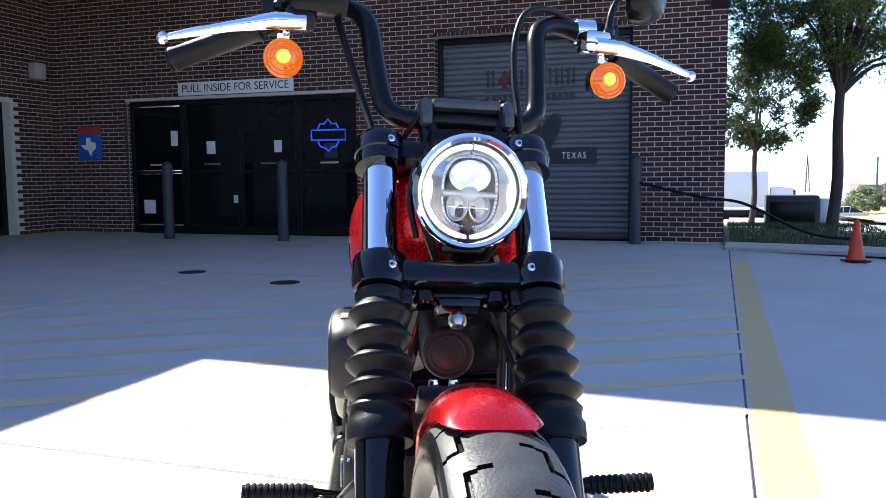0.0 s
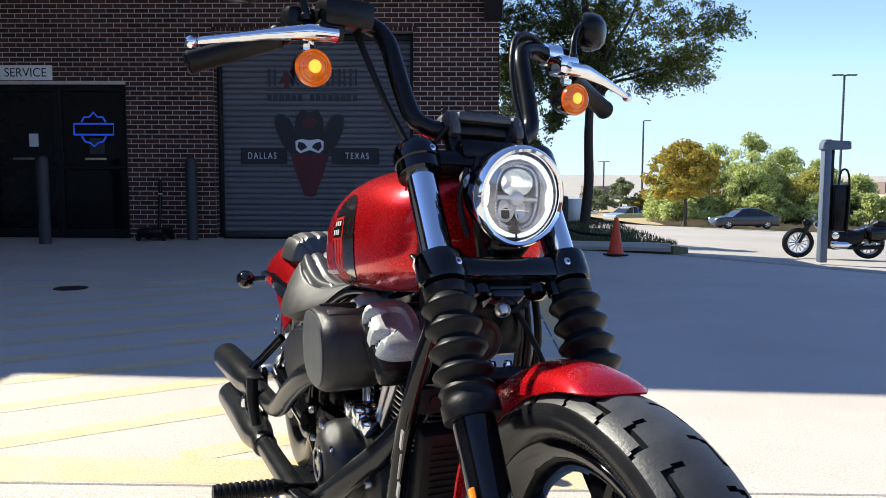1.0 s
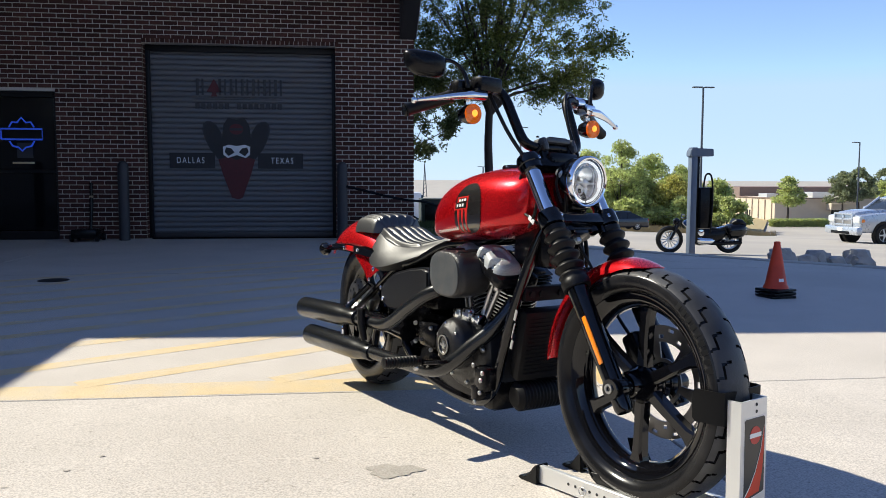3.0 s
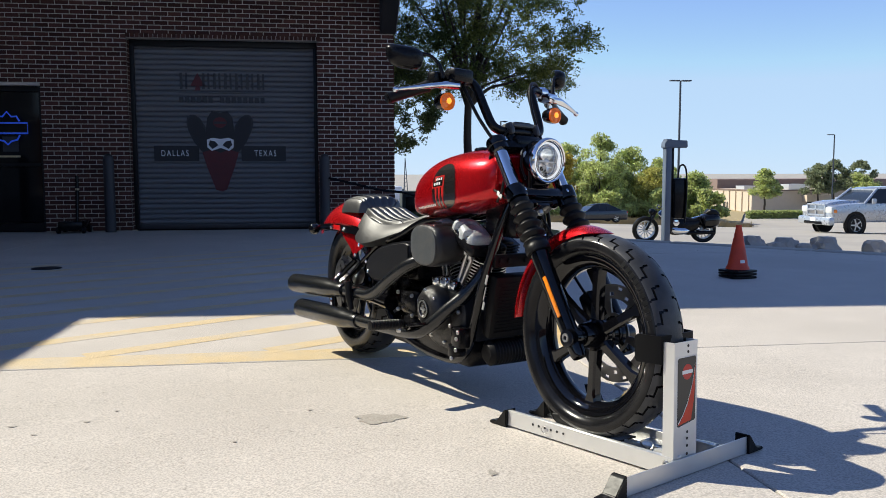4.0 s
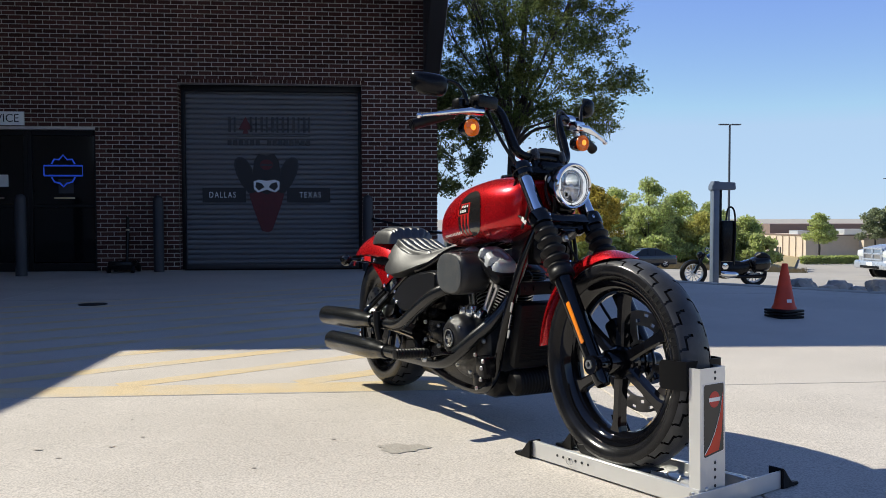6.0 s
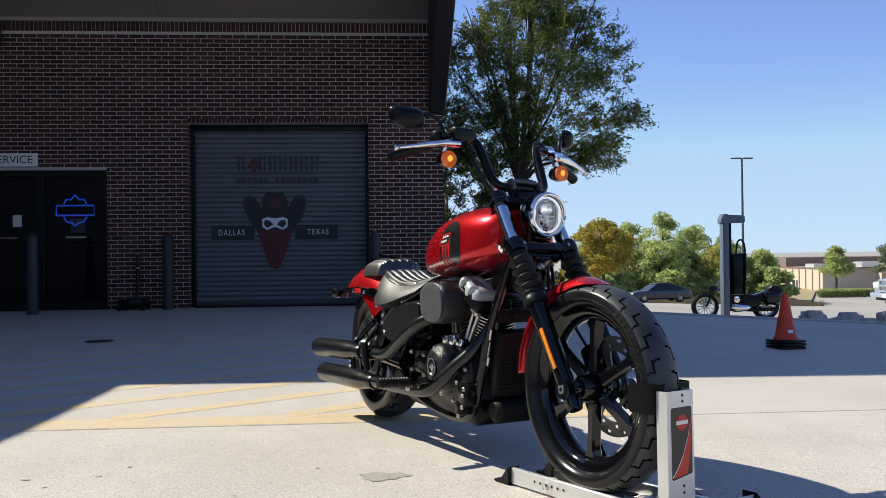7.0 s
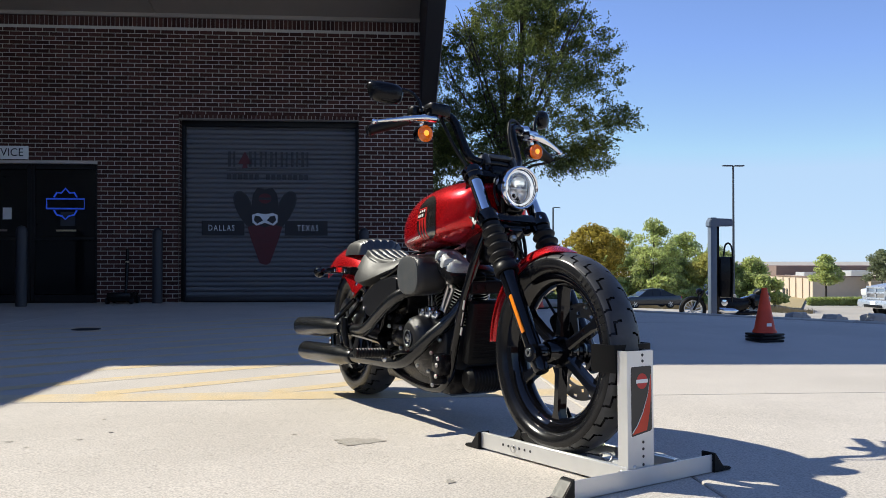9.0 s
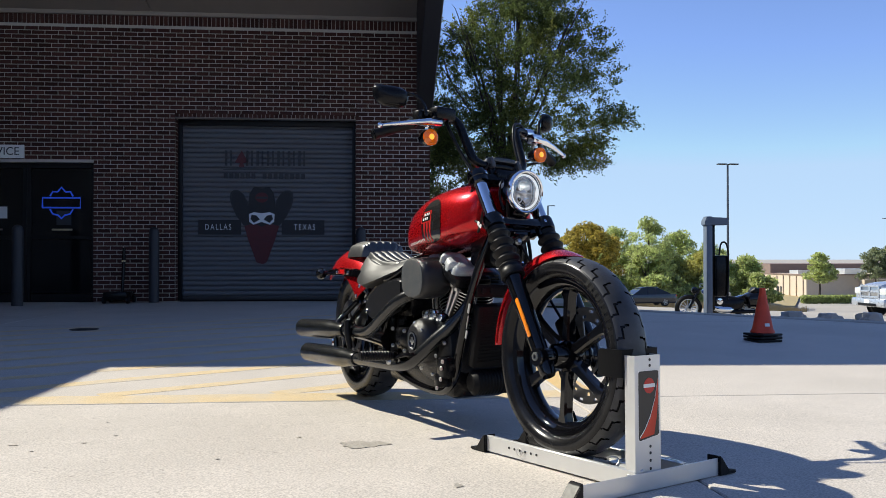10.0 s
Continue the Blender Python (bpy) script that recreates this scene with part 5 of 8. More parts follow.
box(bm, (0.03, 1.10, 0.10), (2.985, 0, 0.46), 0.01)
part("air_intake", bm, BLACK_SATIN, pk)
bm = bmesh.new()
rings = []
for x, top, hw in ((2.78, 1.13, 0.50), (2.70, 1.20, 0.56), (2.2, 1.27, 0.60), (1.40, 1.29, 0.62)):
    rings.append([Vector((x, y, z)) for y, z in ((-hw, top - 0.16), (-hw * 0.92, top - 0.02), (-hw * 0.5, top), (hw * 0.5, top), (hw * 0.92, top - 0.02), (hw, top - 0.16))])
loft(bm, rings)
bmesh.ops.recalc_face_normals(bm, faces=bm.faces)
part("bonnet", bm, CAR_SILVER, pk, "raised silver bonnet")
bm = bmesh.new()
box(bm, (0.02, 0.32, 0.13), (2.99, 0, 0.57), 0.004)
part("number_plate", bm, SIGN_WHITE, pk)

# second motorcycle
mc = thing("parked_motorcycle", "black and chrome cruiser motorcycle parked in the lot", "motorcycle", m=pose(7.83, 17.05, -0.885, 0, 0, 174))
for x in (0.72, -0.72):
    bm = bmesh.new()
    lathe(bm, [(0.225, -0.05), (0.29, -0.065), (0.325, -0.03), (0.325, 0.03), (0.29, 0.065), (0.225, 0.05)], 36, Matrix.Translation((x, 0, 0.325)) @ Matrix.Rotation(math.pi / 2, 4, "X"), close=True)
    wh = part("wheel", bm, RUBBER_MATT, mc)
    bm = bmesh.new()
    lathe(bm, [(0.205, -0.045), (0.228, -0.052), (0.228, 0.052), (0.205, 0.045)], 36, Matrix.Translation((x, 0, 0.325)) @ Matrix.Rotation(math.pi / 2, 4, "X"), close=True)
    for k in range(13):
        a = 2 * math.pi * k / 13
        tube(bm, [(x, 0, 0.325), (x + 0.21 * math.cos(a), 0, 0.325 + 0.21 * math.sin(a))], 0.012, 6, curved=False)
    lathe(bm, [(0.0, -0.07), (0.05, -0.07), (0.05, 0.07), (0.0, 0.07)], 16, Matrix.Translation((x, 0, 0.325)) @ Matrix.Rotation(math.pi / 2, 4, "X"))
    part("rim", bm, ALU, wh, "pale alloy rim with thin spokes")

def rounded_loft(stations, n=18, power=0.7):
    """A body over stations of (x, half width, low, high)."""
    bm = bmesh.new()
    loft(bm, [[Vector((x, w * math.copysign(abs(math.cos(a)) ** power, math.cos(a)), (lo + hi) / 2 + (hi - lo) / 2 * math.copysign(abs(math.sin(a)) ** power, math.sin(a)))) for a in [2 * math.pi * k / n for k in range(n)]] for x, w, lo, hi in stations])
    bmesh.ops.recalc_face_normals(bm, faces=bm.faces)
    return bm


part("engine", rounded_loft([(0.22, 0.10, 0.30, 0.46), (0.18, 0.16, 0.22, 0.66), (0.0, 0.18, 0.18, 0.70), (-0.22, 0.16, 0.20, 0.62), (-0.30, 0.10, 0.26, 0.46)]), BLACK_SATIN, mc, "black and bright engine block")
part("fuel_tank", rounded_loft([(0.40, 0.05, 0.70, 0.76), (0.34, 0.11, 0.64, 0.80), (0.15, 0.15, 0.60, 0.82), (-0.08, 0.12, 0.58, 0.74), (-0.20, 0.05, 0.58, 0.66)]), BLUE_GLOSS, mc, "dark blue fuel tank")
part("seat", rounded_loft([(-0.12, 0.07, 0.56, 0.66), (-0.28, 0.14, 0.50, 0.63), (-0.45, 0.16, 0.48, 0.60), (-0.62, 0.13, 0.54, 0.66), (-0.80, 0.10, 0.58, 0.70)]), RUBBER_MATT, mc)
part("rear_fender", rounded_loft([(-0.38, 0.10, 0.40, 0.60), (-0.62, 0.11, 0.52, 0.66), (-0.85, 0.11, 0.52, 0.66), (-1.06, 0.10, 0.40, 0.56)]), BLUE_GLOSS, mc, "glossy blue rear fender")
part("side_cover", rounded_loft([(0.06, 0.14, 0.24, 0.58), (-0.12, 0.20, 0.20, 0.60), (-0.34, 0.20, 0.22, 0.58), (-0.52, 0.17, 0.30, 0.58), (-0.62, 0.13, 0.44, 0.60)], power=0.5), BLACK_SATIN, mc)
part("bag", rounded_loft([(-0.62, 0.14, 0.42, 0.62), (-0.70, 0.24, 0.36, 0.70), (-0.90, 0.25, 0.34, 0.74), (-1.05, 0.20, 0.40, 0.72), (-1.12, 0.10, 0.48, 0.64)]), BLACK_GLOSS, mc, "black saddle bag")
part("tail_bag", rounded_loft([(-0.76, 0.10, 0.68, 0.76), (-0.84, 0.16, 0.66, 0.84), (-1.00, 0.15, 0.66, 0.82), (-1.10, 0.10, 0.64, 0.74)]), RUBBER_MATT, mc)
bm = bmesh.new()
for k in range(6):
    lathe(bm, [(0.0, 0.0), (0.11, 0.0), (0.11, 0.012), (0.0, 0.012)], 18, Matrix.Translation((0.06, 0.02, 0.40 + 0.028 * k)) @ Matrix.Rotation(radians(14), 4, "Y"))
part("cylinder", bm, STEEL, mc, "bright finned cylinder")
bm = bmesh.new()
lathe(bm, [(0.0, 0.0), (0.075, 0.0), (0.085, 0.02), (0.075, 0.05), (0.0, 0.06)], 22, Matrix.Translation((0.02, 0.17, 0.50)) @ Matrix.Rotation(-math.pi / 2, 4, "X"))
part("air_cleaner", bm, CHROME, mc, "round chrome air cleaner")
for sy in (-1, 1):
    bm = bmesh.new()
    tube(bm, [(-0.72, sy * 0.13, 0.34), (-0.56, sy * 0.13, 0.64)], 0.026, 10, curved=False)
    part("shock_absorber", bm, BLACK_SATIN, mc)
bm = bmesh.new()
tube(bm, [(0.14, 0.17, 0.34), (0.0, 0.19, 0.31), (-0.20, 0.19, 0.30), (-0.30, 0.17, 0.31)], [0.06, 0.085, 0.085, 0.05], 14)
part("engine_cover", bm, CHROME, mc, "chrome engine cover")
for sy in (-1, 1):
    bm = bmesh.new()
    tube(bm, [(0.72, sy * 0.09, 0.32), (0.47, sy * 0.09, 0.80)], 0.030, 10, curved=False)
    part("fork_leg", bm, BLACK_GLOSS, mc)
    bm = bmesh.new()
    tube(bm, [(0.42, 0, 0.84), (0.40, sy * 0.12, 0.86), (0.36, sy * 0.22, 0.92), (0.25, sy * 0.38, 0.90)], 0.014, 8)
    part("handlebar", bm, BLACK_GLOSS, mc)
    bm = bmesh.new()
    tube(bm, [(0.12, sy * 0.18, 0.30), (-0.3, sy * 0.20, 0.25), (-0.95, sy * 0.22, 0.27)], 0.045, 12)
    part("exhaust", bm, BLACK_SATIN, mc)
bm = bmesh.new()
bmesh.ops.create_uvsphere(bm, u_segments=16, v_segments=10, radius=0.085, matrix=Matrix.Translation((0.56, 0, 0.76)))
part("headlamp", bm, BLACK_GLOSS, mc)


# ---- motorcycle: x ahead, y to its left, z up, the front axle over the origin ----
BIKE = pose(0.110, 0.047, 0, 0, 0, -68.5)
bike = thing("motorcycle", "candy red cruiser motorcycle with black engine held in a wheel stand", "motorcycle", m=BIKE)
RAKE = radians(35)
AX = Vector((-math.sin(RAKE), 0, math.cos(RAKE)))
PIV = Vector((0.012, 0, 0.37))
STEER = Matrix.Translation((0, -0.014, 0)) @ Matrix.Translation(PIV) @ Matrix.Rotation(radians(4.4), 4, AX) @ Matrix.Translation(-PIV)
# the lamp and the bars sit on the head, whose axis is steeper than the legs
HEAD_AX, HEAD_PIV = Vector((-math.sin(radians(31)), 0, math.cos(radians(31)))), Vector((-0.03, 0, 0.37))
HEAD = Matrix.Translation((0, -0.010, 0)) @ Matrix.Translation(HEAD_PIV) @ Matrix.Rotation(radians(8.5), 4, HEAD_AX) @ Matrix.Translation(-HEAD_PIV)
ROT_Y = Matrix.Rotation(math.pi / 2, 4, "X")


def steered(ob):
    ob.matrix_local = STEER
    return ob


def on_head(ob):
    ob.matrix_local = HEAD
    return ob


BARS = Matrix.Translation((0, 0.017, 0)) @ HEAD @ Matrix.Translation((-0.445, 0, 1.0)) @ Matrix.Rotation(radians(2.5), 4, "Z") @ Matrix.Rotation(radians(1.6), 4, "X") @ Matrix.Translation((0.445, 0, -1.0))


def on_bars(ob):
    ob.matrix_local = BARS
    return ob


def on_axle(x, y, z, flip=1):
    """Turns a lathe's axis to point to the bike's right (flip 1) or left (-1)."""
    return Matrix.Translation((x, y, z)) @ Matrix.Rotation(flip * math.pi / 2, 4, "X")


def bolt(bm, at, r=0.006, h=0.004, m=None):
    lathe(bm, [(r, 0), (r, h * 0.7), (r * 0.75, h), (r * 0.4, h), (r * 0.38, h * 0.5), (0, h * 0.5)], 8, Matrix.Translation(at) @ (m or Matrix.Identity(4)))


def tyre_mesh(R, rim, half, pattern, n_rep):
    """A tyre with a groove pattern cut into its tread. Axis along y."""
    prof = []
    nt = 20
    for k in range(nt + 1):
        s = -1 + 2 * k / nt
        w = half * 0.96 * math.sin(s * 1.25) / math.sin(1.25)
        r = R - half * 0.62 * (1 - math.cos(s * 1.25)) / (1 - math.cos(1.25)) * 0.62
        prof.append((r, w))
    r_e = prof[-1][0]
    steps = [0.25, 0.5, 0.75, 0.9, 1.0]
    tail = [(r_e - (r_e - rim) * q, half * (0.96 + 0.05 * math.sin(q * 3.1)) - (half * 0.30) * q ** 3) for q in steps]
    full = [(r, -w) for r, w in reversed(tail)] + prof + tail
    off = len(tail)
    na = n_rep * 20
    vs, fs, worn = [], [], set()
    idx = {}

    def vert(i, j, low):
        key = (i % na, j, low)
        if key not in idx:
            r, w = full[j]
            r -= 0.0065 if low else 0.0
            a = 2 * math.pi * (i % na) / na
            idx[key] = len(vs)
            vs.append((r * math.cos(a), w, r * math.sin(a)))
        return idx[key]

    def cut(i, j):
        k = j - off
        return 0 <= k < nt and pattern(i % 20, k, nt)

    for i in range(na):
        for j in range(len(full) - 1):
            low = cut(i, j)
            fs.append((vert(i, j, low), vert(i, j + 1, low), vert(i + 1, j + 1, low), vert(i + 1, j, low)))
            if not low and off + 1 <= j < off + nt - 1:
                worn.add(len(fs) - 1)
            if low:
                if not cut(i, j + 1):
                    fs.append((vert(i, j + 1, True), vert(i, j + 1, False), vert(i + 1, j + 1, False), vert(i + 1, j + 1, True)))
                if not cut(i, j - 1):
                    fs.append((vert(i, j, False), vert(i, j, True), vert(i + 1, j, True), vert(i + 1, j, False)))
                if not cut((i + 1) % na, j):
                    fs.append((vert(i + 1, j, True), vert(i + 1, j + 1, True), vert(i + 1, j + 1, False), vert(i + 1, j, False)))
                if not cut((i - 1) % na, j):
                    fs.append((vert(i, j, False), vert(i, j + 1, False), vert(i, j + 1, True), vert(i, j, True)))
    bm = bmesh.new()
    bv = [bm.verts.new(v) for v in vs]
    for n, f in enumerate(fs):
        bm.faces.new([bv[k] for k in f]).material_index = 1 if n in worn else 0
    bmesh.ops.recalc_face_normals(bm, faces=bm.faces)
    return bm


def street_groove(i, k, nt):
    """Long staggered Z-shaped grooves either side of a plain centre band."""
    if k >= nt // 2:
        k = nt - 1 - k
        i = (i + 10) % 20
    if 1 <= k <= 3:
        return i in (1 + k // 2, 2 + k // 2)
    if k == 4:
        return 2 <= i <= 12
    if 5 <= k <= 7:
        return i in (11 + k // 6, 12 + k // 6)
    return False


def wheel_rim(R, half):
    """Cast rim with a deep channel. Axis along y."""
    bm = bmesh.new()
    prof = [(R + 0.004, -half), (R + 0.008, -half + 0.004), (R + 0.006, -half + 0.010), (R - 0.006, -half + 0.012), (R - 0.022, -half * 0.35), (R - 0.024, half * 0.35), (R - 0.006, half - 0.012), (R + 0.006, half - 0.010), (R + 0.008, half - 0.004), (R + 0.004, half),
            (R - 0.008, half - 0.002), (R - 0.020, half - 0.012), (R - 0.034, half * 0.3), (R - 0.034, -half * 0.3), (R - 0.020, -half + 0.012), (R - 0.008, -half + 0.002)]
    lathe(bm, prof, 72, ROT_Y, close=True)
    bmesh.ops.recalc_face_normals(bm, faces=bm.faces)
    return bm


def spoke_mesh(R, spoke_w=0.028):
    """One flat-sided cast spoke along x, from hub to rim."""
    bm = bmesh.new()
    rings = []
    for t in (0, 0.12, 0.5, 0.86, 1.0):
        r = 0.035 + (R - 0.030 - 0.035) * t
        w = spoke_w * (1.0 - 0.18 * math.sin(math.pi * t)) * (1.0 + 0.35 * max(0, t - 0.86) / 0.14)
        th = 0.017
        c = 0.006
        ring = [(-w / 2 + c, -th), (w / 2 - c, -th), (w / 2, -th + c), (w / 2, th - c), (w / 2 - c, th), (-w / 2 + c, th), (-w / 2, th - c), (-w / 2, -th + c)]
        rings.append([Vector((r, y, q)) for q, y in ring])
    loft(bm, rings)
    bmesh.ops.recalc_face_normals(bm, faces=bm.faces)
    return bm


def hub_mesh():
    bm = bmesh.new()
    lathe(bm, [(0.016, -0.075), (0.034, -0.075), (0.042, -0.060), (0.036, -0.045), (0.040, -0.030), (0.050, -0.016), (0.050, 0.016), (0.040, 0.030), (0.036, 0.055), (0.030, 0.062), (0.016, 0.062)], 36, ROT_Y)
    bmesh.ops.recalc_face_normals(bm, faces=bm.faces)
    return bm


def add_spokes(wheel, R, n_spoke, phase, spoke_w):
    first = part("spoke", spoke_mesh(R, spoke_w), BLACK_GLOSS, wheel)
    first.matrix_local = Matrix.Rotation(-phase, 4, "Y")
    for i in range(1, n_spoke):
        ob = new("spoke", first.data)
        ob.parent = wheel
        ob.matrix_local = Matrix.Rotation(-(phase + 2 * math.pi * i / n_spoke), 4, "Y")


def brake_disc(R, holes):
    """A steel disc drilled with holes, thin along y."""
    bm = bmesh.new()
    n = 96
    rad = [0.052, 0.062, R - 0.045, R - 0.036, R - 0.026, R - 0.016, R - 0.008, R]
    vs = [[bm.verts.new((r * math.cos(2 * math.pi * i / n), 0, r * math.sin(2 * math.pi * i / n))) for i in range(n)] for r in rad]
    for k in range(len(rad) - 1):
        for i in range(n):
            if k == 1 and i % 16 < 11:
                continue
            if k == 3 and i % 8 in (1, 2):
                continue
            if k == 5 and i % 8 in (5, 6):
                continue
            j = (i + 1) % n
            bm.faces.new((vs[k][i], vs[k][j], vs[k + 1][j], vs[k + 1][i]))
    r = bmesh.ops.extrude_face_region(bm, geom=list(bm.faces))
    bmesh.ops.translate(bm, vec=(0, 0.005, 0), verts=[v for v in r["geom"] if isinstance(v, bmesh.types.BMVert)])
    bmesh.ops.recalc_face_normals(bm, faces=bm.faces)
    return bm


# front wheel
FR = 0.304
WC = Vector((0.004, 0, 0.372))
fw = part("front_wheel", wheel_rim(0.233, 0.042), BLACK_GLOSS, bike, "gloss black cast front wheel with flat spokes")
fw.matrix_local = STEER @ Matrix.Translation(WC)
add_spokes(fw, 0.233, 6, radians(90), 0.037)
part("hub", hub_mesh(), BLACK_GLOSS, fw)
part("tyre", tyre_mesh(FR, 0.239, 0.060, street_groove, 27), RUBBER, fw, "black rubber tyre with staggered tread grooves").data.materials.append(TREAD)
d = part("brake_disc", brake_disc(0.150, 24), DISC, fw, "drilled steel brake disc")
d.location = (0, 0.070, 0)
for side in (-1, 1):
    for k in range(9):
        bm = bmesh.new()
        vs = box(bm, (0.017, 0.0015, 0.012 if k != 4 else 0.006), (0, 0, 0))
        bmesh.ops.transform(bm, matrix=Matrix.Rotation(-radians(56 - 4.6 * k), 4, "Y") @ Matrix.Translation((0.272, side * 0.0594, 0)) @ Matrix.Rotation(side * radians(-14), 4, "Z"), verts=vs)
        part("moulded_mark", bm, RUBBER_MATT, fw, "raised bar moulded on the tyre wall")
bm = bmesh.new()
lathe(bm, [(0.0, 0.0), (0.012, 0.0), (0.015, -0.004), (0.015, -0.025), (0.0, -0.025)][::-1], 24, on_axle(0.004, -0.120, 0))
lathe(bm, [(0.011, -0.12), (0.011, 0.12)], 16, ROT_Y)
part("axle", bm, STEEL, fw, "bright steel axle end")


def fork_point(s, y, ahead=0.0):
    return Vector((0.012, y, 0.365)) + AX * (1.055 * s) + Vector((math.cos(RAKE), 0, math.sin(RAKE))) * ahead


FORK_M = Matrix.Rotation(-RAKE, 4, "Y")
for sy, side in ((-1, "right"), (1, "left")):
    y = sy * 0.102
    at = Matrix.Translation((0.012, y, 0.365)) @ FORK_M @ Matrix.Diagonal((1, 1, 1.055, 1))
    bm = bmesh.new()
    lathe(bm, [(0.0, -0.055), (0.020, -0.055), (0.024, -0.045), (0.026, 0.0), (0.0265, 0.10), (0.028, 0.20), (0.029, 0.285), (0.030, 0.30), (0.030, 0.315)], 28, at)
    lathe(bm, [(0.0, -0.028), (0.026, -0.028), (0.028, -0.022), (0.028, 0.022), (0.026, 0.028), (0.0, 0.028)], 24, on_axle(0.014, y, 0.37))
    box(bm, (0.056, 0.044, 0.05), (0.010, y, 0.368), 0.012)
    steered(part("fork_slider", bm, BLACK_GLOSS, bike, "gloss black fork slider"))
    bm = bmesh.new()
    lathe(bm, [(0.007, 0), (0.013, 0), (0.013, 0.004), (0.007, 0.004)], 20, on_axle(0.012, y + sy * 0.0275, 0.372, sy * -1), close=True)
    steered(part("pinch_ring", bm, STEEL, bike))
    # rubber gaiter
    prof = [(0.0385, 0.278), (0.0395, 0.284), (0.0395, 0.298), (0.0365, 0.302), (0.0365, 0.312), (0.039, 0.315), (0.034, 0.322)]
    z0, z1, n = 0.322, 0.446, 4
    for k in range(n):
        a = z0 + (z1 - z0) * k / n
        h = (z1 - z0) / n
        big = 0.0425 - 0.0010 * k
        prof += [(0.0285, a + 0.02 * h), (0.0300, a + 0.12 * h), (big - 0.0035, a + 0.34 * h), (big - 0.0005, a + 0.46 * h), (big, a + 0.52 * h), (big - 0.0012, a + 0.60 * h), (0.0330, a + 0.80 * h), (0.0295, a + 0.93 * h)]
    prof += [(0.031, z1), (0.032, z1 + 0.012), (0.028, z1 + 0.014)]
    bm = bmesh.new()
    lathe(bm, prof, 36, at)
    steered(part("gaiter", bm, RUBBER_MATT, bike, "ribbed black rubber fork gaiter"))
    bm = bmesh.new()
    lathe(bm, [(0.0235, 0.43), (0.0235, 0.66)], 28, at)
    steered(part("fork_tube", bm, CHROME, bike, "polished chrome fork tube"))
    bm = bmesh.new()
    lathe(bm, [(0.026, 0.462), (0.034, 0.465), (0.036, 0.471), (0.036, 0.500), (0.034, 0.506), (0.024, 0.507)], 28, at)
    steered(part("lower_clamp", bm, BLACK_GLOSS, bike))
    bm = bmesh.new()
    lathe(bm, [(0.024, 0.638), (0.034, 0.640), (0.034, 0.658), (0.036, 0.660), (0.036, 0.678), (0.033, 0.686), (0.015, 0.689), (0.0, 0.689)], 28, at)
    steered(part("upper_clamp", bm, BLACK_GLOSS, bike))
    for s_, ahead in ((0.484, 0.0305), (0.669, 0.0305)):
        bm = bmesh.new()
        p = fork_point(s_, y - sy * 0.013, ahead)
        bolt(bm, p, 0.0062, 0.004, Matrix.Rotation(math.pi / 2 - RAKE, 4, "Y"))
        steered(part("clamp_bolt", bm, CHROME, bike))

bm = bmesh.new()
c = fork_point(0.482, 0, 0.004)
box(bm, (0.040, 0.155, 0.034), c, 0.008, FORK_M)
steered(part("lower_bridge", bm, BLACK_GLOSS, bike, "gloss black lower fork bridge"))
bm = bmesh.new()
box(bm, (0.05, 0.06, 0.03), fork_point(0.459, 0, -0.025), 0.01, FORK_M)
box(bm, (0.045, 0.150, 0.008), fork_point(0.459, 0, -0.018), 0.003, FORK_M)
bridge_plate = steered(part("bridge_plate", bm, BLACK_GLOSS, bike, "stamped black plate under the fork bridge"))
for sy in (-1, 1):
    bm = bmesh.new()
    lathe(bm, [(0.012, -0.012), (0.016, -0.010), (0.016, 0.004), (0.012, 0.006)], 16, Matrix.Translation(fork_point(0.458, sy * 0.045, -0.006)) @ FORK_M, close=True)
    part("plate_boss", bm, BLACK_GLOSS, bridge_plate)
    bm = bmesh.new()
    box(bm, (0.018, 0.016, 0.026), fork_point(0.454, sy * 0.070, 0.004), 0.004, FORK_M)
    part("plate_lug", bm, BLACK_GLOSS, bridge_plate)
bm = bmesh.new()
box(bm, (0.060, 0.165, 0.030), fork_point(0.665, 0, -0.012), 0.008, FORK_M)
steered(part("upper_bridge", bm, BLACK_SATIN, bike))
bm = bmesh.new()
lathe(bm, [(0.028, 0.44), (0.030, 0.46), (0.030, 0.64), (0.026, 0.66)], 24, Matrix.Translation(Vector((-0.035, 0, 0.37))) @ FORK_M)
part("steering_head", bm, BLACK_SATIN, bike)
bm = bmesh.new()
bolt(bm, fork_point(0.446, 0, -0.034), 0.012, 0.014, Matrix.Rotation(math.pi - RAKE, 4, "Y"))
steered(part("stem_nut", bm, STEEL, bike))
for sy in (-1, 1):
    bm = bmesh.new()
    bolt(bm, (-0.245, -0.020 + sy * 0.013, 0.643), 0.007, 0.016)
    steered(part("fender_bolt", bm, CHROME, bike))
bm = bmesh.new()
box(bm, (0.05, 0.075, 0.020), (-0.245, -0.016, 0.632), 0.004, Matrix.Rotation(radians(-38), 4, "Y"))
steered(part("fender_bracket", bm, BLACK_SATIN, bike))

